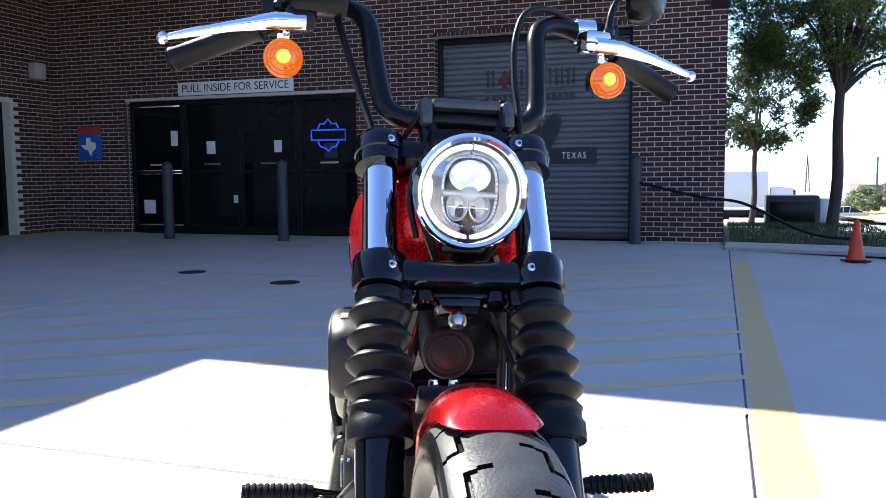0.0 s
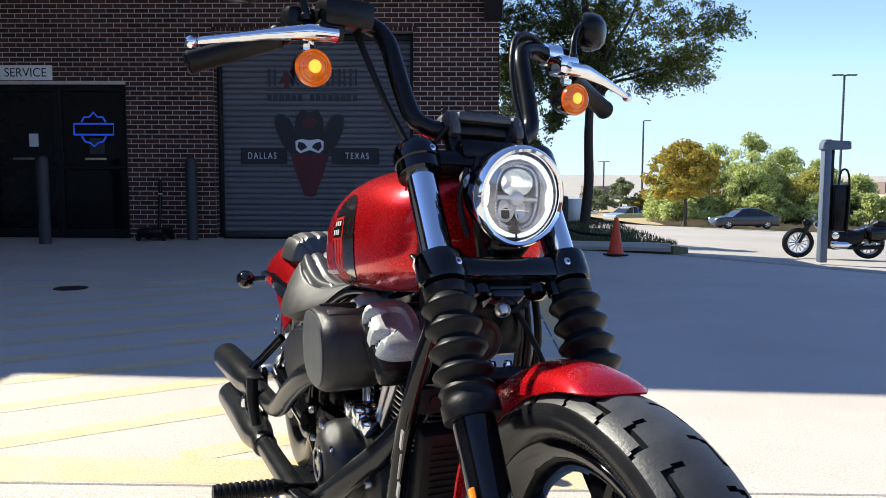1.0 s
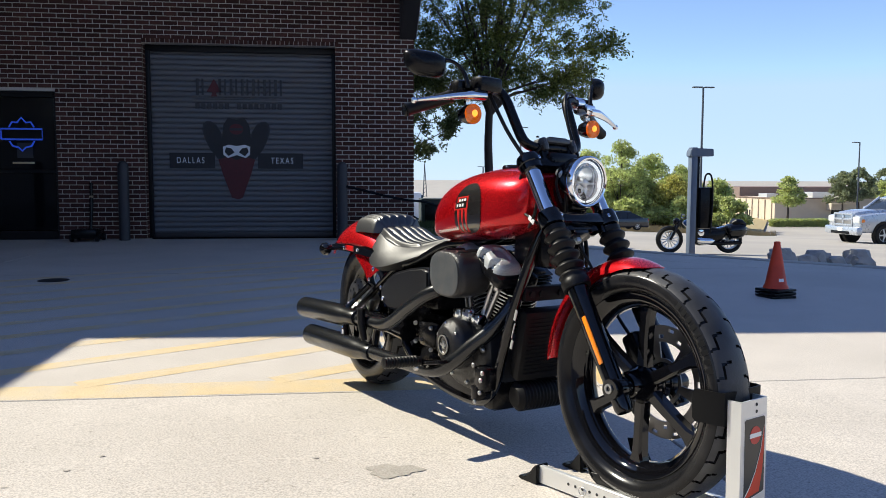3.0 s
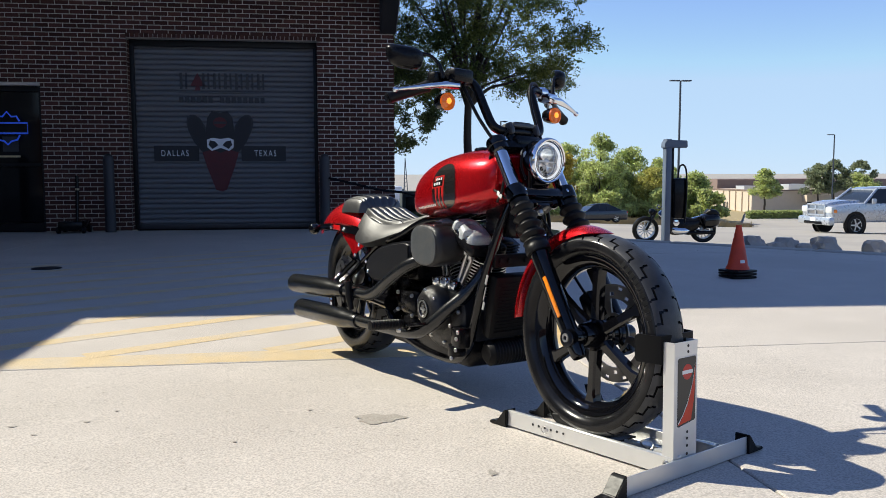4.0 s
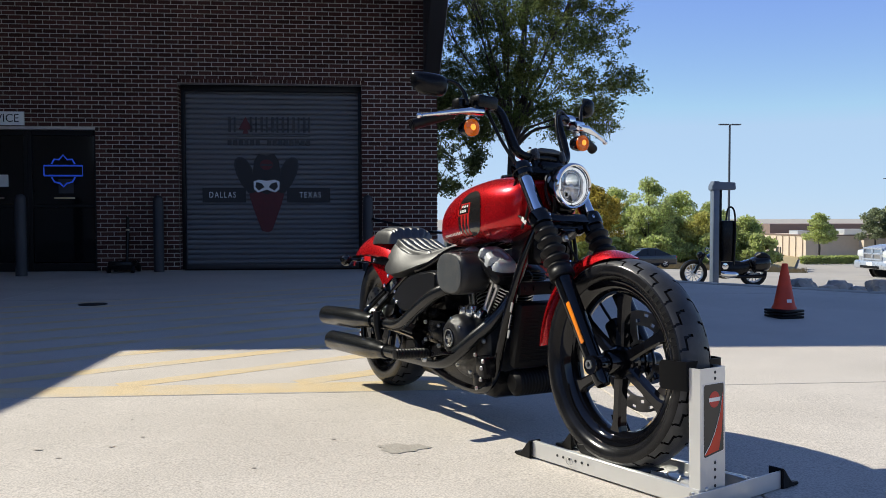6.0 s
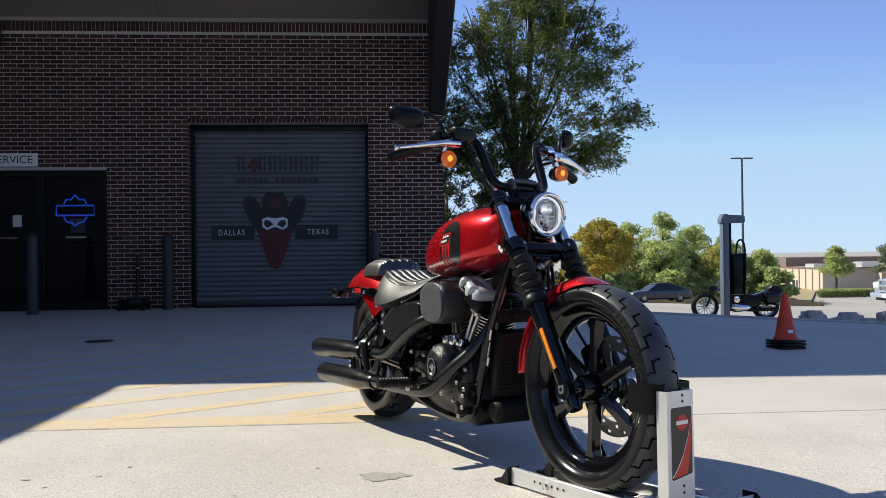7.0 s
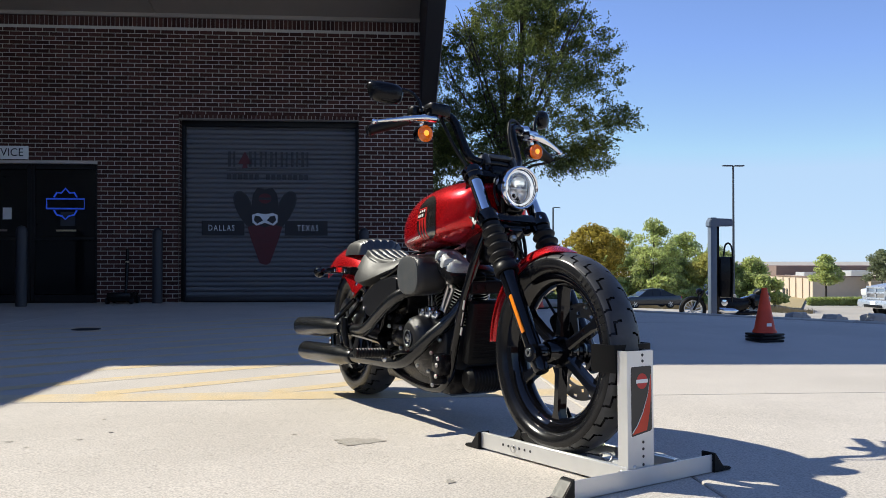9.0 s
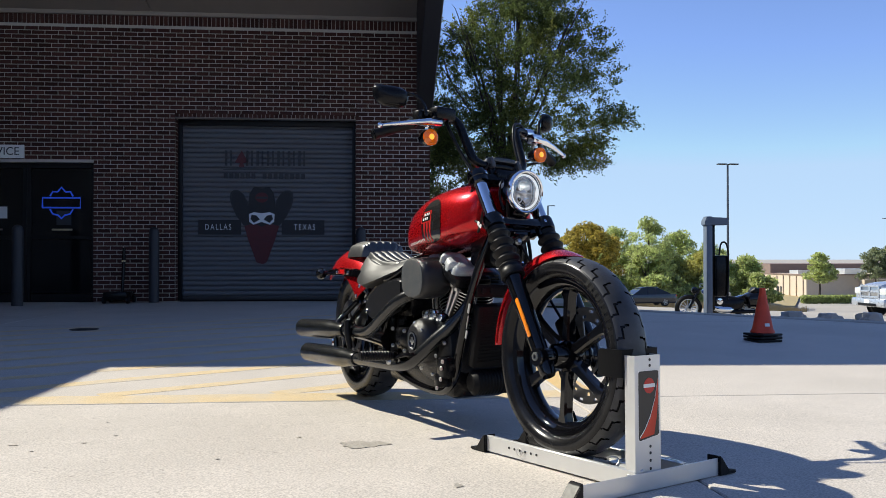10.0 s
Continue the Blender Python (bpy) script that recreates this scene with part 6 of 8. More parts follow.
# front fender: short at the front, reaching down behind the wheel
bm = bmesh.new()
rings = []
for k in range(37):
    t = k / 36
    a = radians(79.5 + 100.5 * t)
    nose = max(0, (0.20 - t) / 0.20)
    taper = (1.0 - 0.10 * nose - 0.30 * max(0, (0.06 - t) / 0.06) ** 2) * (1.0 - 0.30 * max(0, (t - 0.45) / 0.55))
    skirt = 0.042 - 0.026 * nose - 0.022 * max(0, (t - 0.45) / 0.55)
    flat = nose ** 4
    ring = []
    for q in range(13):
        s = -1 + q / 6
        w = 0.056 * taper * math.sin(s * 1.35) / math.sin(1.35)
        drop = skirt * ((1 - flat) * (1 - math.cos(s * 1.35)) / (1 - math.cos(1.35)) + flat)
        r = 0.3265 - drop
        ring.append(Vector((-0.036 + r * math.cos(a), w, 0.372 + r * math.sin(a))))
    rings.append(ring)
loft(bm, rings, cap=False, closed=False)
bmesh.ops.recalc_face_normals(bm, faces=bm.faces)
bmesh.ops.solidify(bm, geom=list(bm.faces), thickness=0.003)
steered(part("front_fender", bm, RED, bike, "short candy red front fender"))
# front caliper and hose on the far side of the disc
bm = bmesh.new()
box(bm, (0.055, 0.07, 0.12), (-0.090, 0.085, 0.43), 0.014, Matrix.Rotation(radians(-35), 4, "Y"))
steered(part("brake_caliper", bm, BLACK_SATIN, bike))
bm = bmesh.new()
tube(bm, [(-0.295, -0.005, 0.752), (-0.335, 0.018, 0.742), (-0.350, 0.042, 0.705), (-0.325, 0.066, 0.645), (-0.275, 0.078, 0.57), (-0.17, 0.080, 0.47), (-0.10, 0.085, 0.43)], 0.0048, 8)
part("brake_hose", bm, RUBBER_MATT, bike)
bm = bmesh.new()
vs = box(bm, (0.015, 0.006, 0.135), (0, 0, 0), 0.003)
bmesh.ops.transform(bm, matrix=Matrix.Translation(fork_point(0.130, -0.131, 0.012)) @ FORK_M, verts=vs)
steered(part("side_reflector", bm, AMBER_REFLECT, bike, "long amber side reflector"))

# headlamp
HL = Vector((-0.266, 0, 0.894))
HM = Matrix.Translation(HL) @ Matrix.Rotation(math.pi / 2 + radians(3), 4, "Y")
bm = bmesh.new()
lathe(bm, [(0.060, -0.012), (0.072, -0.010), (0.0745, -0.002), (0.0735, 0.006), (0.069, 0.011), (0.0645, 0.009), (0.0635, 0.002)], 64, HM, close=True)
lamp_ring = on_head(part("headlamp_bezel", bm, CHROME, bike, "round chrome headlamp bezel"))
bm = bmesh.new()
lathe(bm, [(0.0715, -0.006), (0.0715, -0.02), (0.066, -0.05), (0.052, -0.082), (0.030, -0.100), (0.0, -0.104)], 48, HM, cap=False)
bm.faces.ensure_lookup_table()
on_head(part("headlamp_shell", bm, BLACK_GLOSS, bike, "gloss black headlamp shell"))
bm = bmesh.new()
lathe(bm, [(0.0635, 0.000), (0.0605, -0.003), (0.0605, -0.012), (0.0635, -0.012)], 64, HM, close=True)
on_head(part("bezel_gap", bm, BLACK_SATIN, bike))


def stadium(hw, hh, n=40, power=0.72):
    return [(hw * math.copysign(abs(math.cos(a)) ** power, math.cos(a)), hh * math.copysign(abs(math.sin(a)) ** power, math.sin(a))) for a in [2 * math.pi * k / n for k in range(n)]]


def ring_face(r, dpt, n=40):
    return [HL + Vector((dpt, r * math.cos(a), r * math.sin(a))) for a in [2 * math.pi * k / n for k in range(n)]]


# two pale light arcs, each with a wide lug at its side
for sy in (-1, 1):
    bm = bmesh.new()
    rings = []
    for k in range(41):
        a = radians(-88 + 176 * k / 40)
        lug = max(0.0, 1 - abs(math.degrees(a)) / 17) ** 0.35 if abs(math.degrees(a)) < 17 else 0.0
        r1, r0 = 0.0600, 0.0532 - 0.0055 * lug
        rings.append([HL + Vector((dx, sy * r * math.cos(a), r * math.sin(a))) for r, dx in ((r0, -0.006), (r0 + 0.001, -0.001), ((r0 + r1) / 2, 0.001), (r1 - 0.001, -0.001), (r1, -0.006))])
    loft(bm, rings)
    bmesh.ops.recalc_face_normals(bm, faces=bm.faces)
    on_head(part("light_arc", bm, HALO, bike, "pale daytime light arc"))
bm = bmesh.new()
loft(bm, [ring_face(0.0612, -0.0065), ring_face(0.0500, -0.0065), [HL + Vector((-0.004, y, z)) for y, z in stadium(0.0375, 0.0470)], [HL + Vector((-0.010, y, z)) for y, z in stadium(0.0365, 0.0460)]], cap=False)
bmesh.ops.recalc_face_normals(bm, faces=bm.faces)
on_head(part("lamp_mask", bm, LAMP_GREY, bike, "smoked bright mask round the lamp optics"))
bm = bmesh.new()
for k, (y, z) in enumerate(stadium(0.0345, 0.0440, 56, 0.72)):
    bmesh.ops.create_icosphere(bm, subdivisions=1, radius=0.0016, matrix=Matrix.Translation(HL + Vector((-0.006, y, z))))
on_head(part("beaded_rim", bm, CHROME, bike, "bright beaded rim of the lamp optics"))
bm = bmesh.new()
rings = [[HL + Vector((-dpt, y, z)) for y, z in stadium(a, b)] for a, b, dpt in ((0.0365, 0.046, 0.008), (0.0335, 0.043, 0.009), (0.032, 0.041, 0.020), (0.026, 0.036, 0.030))]
loft(bm, rings, cap=False)
bmesh.ops.recalc_face_normals(bm, faces=bm.faces)
on_head(part("reflector", bm, REFLECTOR, bike, "bright lamp reflector bowl"))
bm = bmesh.new()
box(bm, (0.003, 0.064, 0.088), HL + Vector((-0.058, 0, 0)), 0.001)
on_head(part("lamp_back", bm, ALU, bike))
# upper beam: a hooded bowl with the emitter at its back; lower beam: two small unlit bowls
bm = bmesh.new()
lathe(bm, [(0.0255, -0.008), (0.027, -0.009), (0.025, -0.030), (0.019, -0.054), (0.0, -0.055), (0.0, -0.053), (0.0175, -0.052), (0.0235, -0.029)], 40, Matrix.Translation((0, 0, 0.019)) @ HM @ Matrix.Diagonal((0.78, 1, 1, 1)), close=True)
on_head(part("upper_bowl", bm, REFLECTOR, bike, "polished upper beam bowl"))
for sy in (-1, 1):
    bm = bmesh.new()
    lathe(bm, [(0.0125, -0.008), (0.0138, -0.009), (0.012, -0.022), (0.004, -0.030), (0.0, -0.030), (0.0, -0.027), (0.010, -0.020)], 28, Matrix.Translation((0, sy * 0.0145, -0.020)) @ HM @ Matrix.Diagonal((1.35, 1, 1, 1)), close=True)
    on_head(part("lower_bowl", bm, REFLECTOR, bike, "polished lower beam bowl"))
bm = bmesh.new()
rings = []
for y, hz in ((-0.034, 0.0045), (-0.012, 0.0035), (-0.007, 0.009), (0.0, 0.0105), (0.007, 0.009), (0.012, 0.0035), (0.034, 0.0045)):
    rings.append([HL + Vector((dx, y, -0.003 + dz * hz)) for dx, dz in ((-0.016, -1), (-0.007, -1), (-0.004, -0.4), (-0.004, 0.4), (-0.007, 1), (-0.016, 1))])
loft(bm, rings)
bmesh.ops.recalc_face_normals(bm, faces=bm.faces)
on_head(part("lamp_crossbar", bm, ALU, bike, "pale bar across the lamp optics"))
bm = bmesh.new()
lathe(bm, [(0.0, -0.0525), (0.0065, -0.0525), (0.006, -0.0495), (0.0, -0.049)], 24, Matrix.Translation((0, 0, 0.019)) @ HM)
on_head(part("led_emitter", bm, LED, bike, "glowing white lamp emitter"))
bm = bmesh.new()
box(bm, (0.0015, 0.052, 0.0012), HL + Vector((-0.011, 0, -0.020)), 0)
on_head(part("bowl_divider", bm, CHROME, bike))
bm = bmesh.new()
lathe(bm, [(0.0625, 0.006), (0.050, 0.011), (0.030, 0.0145), (0.0, 0.016), (0.0, 0.013), (0.030, 0.0115), (0.050, 0.008), (0.0625, 0.003)], 48, HM, close=True)
lens = on_head(part("headlamp_lens", bm, LENS, bike, "clear domed headlamp lens"))
lens.visible_shadow = False
bm = bmesh.new()
tube(bm, [(-0.28, 0, 0.82), (-0.285, 0, 0.845), (-0.30, 0, 0.87)], 0.016, 10)
box(bm, (0.03, 0.06, 0.02), (-0.300, 0, 0.822), 0.006)
on_head(part("headlamp_mount", bm, BLACK_SATIN, bike))
bm = bmesh.new()
for sy in (-1, 1):
    tube(bm, [(-0.30, sy * 0.05, 0.945), (-0.285, sy * 0.06, 0.90), (-0.29, sy * 0.052, 0.85), (-0.31, sy * 0.03, 0.80)], 0.006, 8)
    tube(bm, [(-0.31, sy * 0.065, 0.93), (-0.315, sy * 0.07, 0.88), (-0.30, sy * 0.06, 0.83)], 0.004, 8)
on_head(part("wiring", bm, RUBBER_MATT, bike))
bm = bmesh.new()
lathe(bm, [(0.012, 0), (0.015, 0.004), (0.015, 0.012), (0.010, 0.016), (0.010, 0.022), (0.014, 0.026), (0.0, 0.028)], 16, Matrix.Translation((-0.300, -0.055, 0.905)) @ Matrix.Rotation(radians(-60), 4, "Y"))
on_head(part("cable_fitting", bm, STEEL, bike))

def squarish(c):
    return math.copysign(abs(c) ** 0.68, c)


# handlebar with its controls
BAR = [(-0.430, 0, 0.992), (-0.431, 0.05, 0.990), (-0.436, 0.088, 0.992), (-0.448, 0.112, 1.008), (-0.468, 0.121, 1.045), (-0.495, 0.127, 1.096), (-0.514, 0.132, 1.130), (-0.531, 0.147, 1.152), (-0.546, 0.182, 1.160), (-0.561, 0.235, 1.149), (-0.585, 0.31, 1.118), (-0.612, 0.40, 1.082)]
for sy in (-1, 1):
    bm = bmesh.new()
    tube(bm, [(x, sy * y, z) for x, y, z in BAR], 0.0152, 16, 5)
    on_bars(part("handlebar", bm, BLACK_SATIN, bike, "tall black mini-ape handlebar"))
    bm = bmesh.new()
    prof = []
    p0, p1 = Vector((-0.578, sy * 0.290, 1.126)), Vector((-0.620, sy * 0.422, 1.074))
    ln = (p1 - p0).length
    ALONG = Matrix.Translation(p0) @ (p1 - p0).to_track_quat("Z", "Y").to_matrix().to_4x4()
    lathe(bm, [(0.0, 0.0), (0.0200, 0.0), (0.0200, 0.006), (0.0180, 0.009), (0.0180, ln - 0.010), (0.0192, ln - 0.008), (0.0192, ln - 0.003), (0.0, ln - 0.003)], 20, ALONG)
    on_bars(part("grip", bm, RUBBER_MATT, bike, "smooth black rubber handlebar grip"))
    bm = bmesh.new()
    lathe(bm, [(0.0, ln - 0.002), (0.0165, ln - 0.002), (0.0175, ln + 0.001), (0.014, ln + 0.004), (0.0, ln + 0.004)], 20, ALONG)
    on_bars(part("grip_end", bm, BLACK_SATIN, bike, "black grip end cap"))
    # lever
    bm = bmesh.new()
    pts = [Vector((-0.503, sy * 0.225, 1.128)), Vector((-0.508, sy * 0.27, 1.127)), Vector((-0.525, sy * 0.33, 1.118)), Vector((-0.548, sy * 0.39, 1.107)), Vector((-0.562, sy * 0.422, 1.101))]
    rings = []
    for k, p in enumerate(pts):
        hw = (0.015, 0.017, 0.011, 0.009, 0.0065)[k]
        hh = (0.012, 0.013, 0.009, 0.007, 0.0055)[k]
        rings.append([p + Vector((hw * math.cos(a), 0, hh * math.sin(a))) for a in [2 * math.pi * j / 14 for j in range(14)]])
    loft(bm, rings)
    bmesh.ops.create_uvsphere(bm, u_segments=16, v_segments=10, radius=0.0095, matrix=Matrix.Translation((-0.566, sy * 0.430, 1.099)))
    bmesh.ops.recalc_face_normals(bm, faces=bm.faces)
    on_bars(part("lever", bm, CHROME, bike, "polished hand lever with ball end"))
    bm = bmesh.new()
    box(bm, (0.048, 0.046, 0.036), (-0.523, sy * 0.232, 1.134), 0.010)
    lathe(bm, [(0.016, -0.018), (0.021, -0.016), (0.021, 0.016), (0.016, 0.018)], 18, Matrix.Translation((-0.560, sy * 0.228, 1.157)) @ Matrix.Rotation(math.pi / 2, 4, "X"))
    on_bars(part("lever_perch", bm, CHROME if sy > 0 else BLACK_SATIN, bike))
    bm = bmesh.new()
    box(bm, (0.045, 0.055, 0.05), (-0.568, sy * 0.262, 1.150), 0.012)
    on_bars(part("switch_housing", bm, BLACK_SATIN, bike, "black switch housing"))
    # turn signal, lens to the front
    TS = Vector((-0.518, sy * 0.256, 1.075))
    bm = bmesh.new()
    lathe(bm, [(0.0, -0.052), (0.012, -0.050), (0.022, -0.040), (0.0275, -0.020), (0.029, -0.004), (0.029, 0.002), (0.025, 0.003)], 28, Matrix.Translation(TS) @ Matrix.Rotation(math.pi / 2, 4, "Y"))
    on_bars(part("signal_shell", bm, BLACK_GLOSS, bike, "black turn signal shell"))
    bm = bmesh.new()
    lathe(bm, [(0.0285, 0.0), (0.0295, 0.004), (0.0285, 0.010), (0.026, 0.012), (0.024, 0.010), (0.020, 0.013), (0.0185, 0.011), (0.012, 0.014), (0.010, 0.012), (0.0, 0.015)], 32, Matrix.Translation(TS) @ Matrix.Rotation(math.pi / 2, 4, "Y"))
    on_bars(part("signal_lens", bm, AMBER, bike, "ribbed amber turn signal lens"))
    bm = bmesh.new()
    bmesh.ops.create_uvsphere(bm, u_segments=12, v_segments=8, radius=0.0105, matrix=Matrix.Translation(TS + Vector((0.0125, 0, 0.002))) @ Matrix.Diagonal((0.45, 1, 1, 1)))
    on_bars(part("signal_bulb", bm, AMBER_GLOW, bike, "glowing amber running light"))
    bm = bmesh.new()
    tube(bm, [TS + Vector((-0.025, 0, 0.02)), TS + Vector((-0.022, -sy * 0.004, 0.045)), TS + Vector((-0.012, -sy * 0.008, 0.056))], [0.008, 0.0065, 0.009], 12)
    lathe(bm, [(0.0, 0), (0.010, 0), (0.010, 0.009), (0.0, 0.009)], 6, Matrix.Translation(TS + Vector((-0.024, 0, 0.030))))
    on_bars(part("signal_stalk", bm, CHROME, bike))
    # mirror
    MC = Vector((-0.600, 0.355 if sy > 0 else -0.372, 1.222 if sy > 0 else 1.212))
    bm = bmesh.new()
    rings = []
    for k, (t, s_) in enumerate(((0.030, 0.15), (0.027, 0.55), (0.018, 0.85), (0.004, 0.99), (-0.010, 1.0), (-0.014, 0.97))):
        rings.append([MC + Vector((t, sy * (0.062 * s_ * squarish(math.cos(a)) + 0.010 * math.cos(a) * math.sin(a)), 0.037 * s_ * squarish(math.sin(a)) + 0.010 * s_ * math.cos(a))) for a in [2 * math.pi * j / 32 for j in range(32)]])
    loft(bm, rings)
    bmesh.ops.recalc_face_normals(bm, faces=bm.faces)
    TURN_IN = Matrix.Translation(MC) @ Matrix.Rotation(radians(46 if sy > 0 else -26), 4, "Z") @ Matrix.Translation(-MC)
    bmesh.ops.transform(bm, matrix=TURN_IN, verts=bm.verts)
    mir = on_bars(part("mirror", bm, BLACK_SATIN, bike, "black teardrop rear-view mirror"))
    bm = bmesh.new()
    gl = [MC + Vector((-0.0150, sy * 0.056 * squarish(math.cos(a)), 0.032 * squarish(math.sin(a)) + 0.009 * math.cos(a))) for a in [2 * math.pi * j / 32 for j in range(32)]]
    bm.faces.new([bm.verts.new(TURN_IN @ p) for p in gl])
    part("mirror_glass", bm, CHROME, mir, smooth=0)
    bm = bmesh.new()
    tube(bm, [(-0.535, sy * 0.262, 1.158), (-0.545, sy * 0.272, 1.195), (-0.562, sy * 0.298, 1.222), (-0.592, sy * 0.345, 1.230)], [0.0075, 0.0055, 0.0055, 0.006], 10)
    lathe(bm, [(0.0, 0), (0.010, 0), (0.010, 0.008), (0.006, 0.012), (0.0, 0.012)], 12, Matrix.Translation((-0.535, sy * 0.262, 1.150)))
    on_bars(part("mirror_stem", bm, BLACK_SATIN, bike))
# brake fluid reservoir on the right
bm = bmesh.new()
box(bm, (0.055, 0.085, 0.045), (-0.520, -0.205, 1.163), 0.010)
on_bars(part("fluid_reservoir", bm, BLACK_SATIN, bike, "black brake fluid reservoir"))
for dy in (-0.03, 0.03):
    bm = bmesh.new()
    bolt(bm, (-0.520, -0.205 + dy, 1.185), 0.004, 0.003)
    on_bars(part("reservoir_screw", bm, CHROME, bike))
bm = bmesh.new()
lathe(bm, [(0.0, 0), (0.010, 0), (0.012, 0.006), (0.010, 0.014), (0.0, 0.014)], 12, Matrix.Translation((-0.536, -0.166, 1.152)) @ Matrix.Rotation(radians(70), 4, "X"))
on_bars(part("banjo_fitting", bm, CHROME, bike))
# risers and instrument
bm = bmesh.new()
box(bm, (0.046, 0.100, 0.016), (-0.434, 0, 1.010), 0.005, Matrix.Rotation(radians(-14), 4, "Y"))
on_bars(part("riser_clamp", bm, CLAMP_GREY, bike, "dark riser clamp, colour lightened for sunlight, with small display"))
for sy in (-1, 1):
    bm = bmesh.new()
    box(bm, (0.052, 0.022, 0.040), (-0.430, sy * 0.060, 0.999), 0.011, Matrix.Rotation(radians(-14), 4, "Y"))
    box(bm, (0.022, 0.018, 0.026), (-0.410, sy * 0.060, 0.994), 0.007, Matrix.Rotation(radians(-14), 4, "Y"))
    riser = on_bars(part("riser", bm, CLAMP_GREY, bike, "dark cast handlebar riser"))
    bm = bmesh.new()
    tube(bm, [(-0.408, sy * 0.050, 0.945), (-0.430, sy * 0.055, 0.992)], 0.015, 14, curved=False)
    part("riser_stem", bm, BLACK_SATIN, riser)
    for dx in (-0.014, 0.014):
        bm = bmesh.new()
        bolt(bm, (-0.430 + dx, sy * 0.060, 1.0175 - 0.25 * dx), 0.005, 0.005)
        part("clamp_bolt", bm, BLACK_SATIN, riser)
bm = bmesh.new()
box(bm, (0.036, 0.070, 0.003), (-0.4355, 0, 1.0195), 0.001, Matrix.Rotation(radians(-14), 4, "Y"))
on_bars(part("display", bm, BLACK_GLOSS, bike))
bm = bmesh.new()
box(bm, (0.045, 0.120, 0.036), (-0.402, 0, 0.957), 0.012, Matrix.Rotation(radians(-20), 4, "Y"))
on_bars(part("wiring_cover", bm, BLACK_SATIN, bike))
# control cables
for pts, r in (([(-0.550, 0.205, 1.168), (-0.525, 0.155, 1.180), (-0.498, 0.108, 1.166), (-0.476, 0.086, 1.12), (-0.452, 0.080, 1.06), (-0.422, 0.080, 1.0), (-0.385, 0.072, 0.94), (-0.36, 0.055, 0.88)], 0.0052),
               ([(-0.540, -0.178, 1.148), (-0.512, -0.162, 1.09), (-0.480, -0.146, 1.03), (-0.430, -0.130, 0.965), (-0.380, -0.122, 0.92)], 0.0058),
               ([(-0.430, -0.125, 0.97), (-0.372, -0.135, 0.905), (-0.352, -0.139, 0.84), (-0.366, -0.134, 0.79), (-0.41, -0.110, 0.755)], 0.0045)):
    bm = bmesh.new()
    tube(bm, pts, r, 10)
    on_bars(part("control_cable", bm, RUBBER_MATT, bike))

# fuel tank
STN = [(-0.385, 0.050, 0.900, 0.806), (-0.389, 0.090, 0.912, 0.784), (-0.402, 0.118, 0.924, 0.762), (-0.45, 0.142, 0.931, 0.744), (-0.53, 0.157, 0.936, 0.723), (-0.62, 0.161, 0.934, 0.708),
       (-0.71, 0.160, 0.924, 0.700), (-0.80, 0.154, 0.907, 0.690), (-0.88, 0.142, 0.878, 0.686), (-0.93, 0.127, 0.845, 0.684), (-0.970, 0.100, 0.805, 0.688), (-0.988, 0.063, 0.772, 0.700)]
TANK_Y = -0.012


def tank_station(u):
    f = u * (len(STN) - 1)
    k = min(int(f), len(STN) - 2)
    t = f - k
    a, b, c, d = STN[max(k - 1, 0)], STN[k], STN[k + 1], STN[min(k + 2, len(STN) - 1)]
    return [0.5 * (2 * q + (r - p) * t + (2 * p - 5 * q + 4 * r - s) * t * t + (3 * q - p - 3 * r + s) * t ** 3) for p, q, r, s in zip(a, b, c, d)]


def tank_point(u, v, out=0.0):
    """v: angle, 0 at the left side, 90 degrees on top, 180 at the right side."""
    x, w, zt, zb = tank_station(u)
    zc = zb + (zt - zb) * 0.40
    c, s = math.cos(v), math.sin(v)
    pw = 0.72
    y = (w + out) * math.copysign(abs(c) ** pw, c)
    z = zc + ((zt - zc + out) * abs(s) ** 0.80 if s > 0 else -(zc - zb + out) * abs(s) ** 0.55)
    return Vector((x, y + TANK_Y, z))


bm = bmesh.new()
loft(bm, [[tank_point(k / 44, 2 * math.pi * j / 56) for j in range(56)] for k in range(45)])
bmesh.ops.recalc_face_normals(bm, faces=bm.faces)
tank = part("fuel_tank", bm, RED, bike, "glossy candy red teardrop fuel tank", smooth=60)


def tank_patch(name, uv, mat, out, side=-1, label=""):
    """A painted patch lying on the tank's side: outline in (u, v), filled as a fan grid."""
    bm = bmesh.new()
    cu, cv = sum(p[0] for p in uv) / len(uv), sum(p[1] for p in uv) / len(uv)
    rings = []
    for t in (0.02, 0.25, 0.5, 0.75, 1.0):
        ring = []
        for u, v in uv:
            p = tank_point(cu + (u - cu) * t, cv + (v - cv) * t, out)
            ring.append(Vector((p.x, p.y if side < 0 else 2 * TANK_Y - p.y, p.z)))
        rings.append(ring)
    loft(bm, rings, cap=False)
    bm.faces.new([v for v in bm.verts][:len(uv)])
    bmesh.ops.recalc_face_normals(bm, faces=bm.faces)
    return part(name, bm, mat, tank, label)


def uv_round(u0, u1, v0, v1, n=28, power=0.8):
    cu, cv, ru, rv = (u0 + u1) / 2, (v0 + v1) / 2, (u1 - u0) / 2, (v1 - v0) / 2
    return [(cu + ru * math.copysign(abs(math.cos(a)) ** power, math.cos(a)), cv + rv * math.copysign(abs(math.sin(a)) ** power, math.sin(a))) for a in [2 * math.pi * k / n for k in range(n)]]


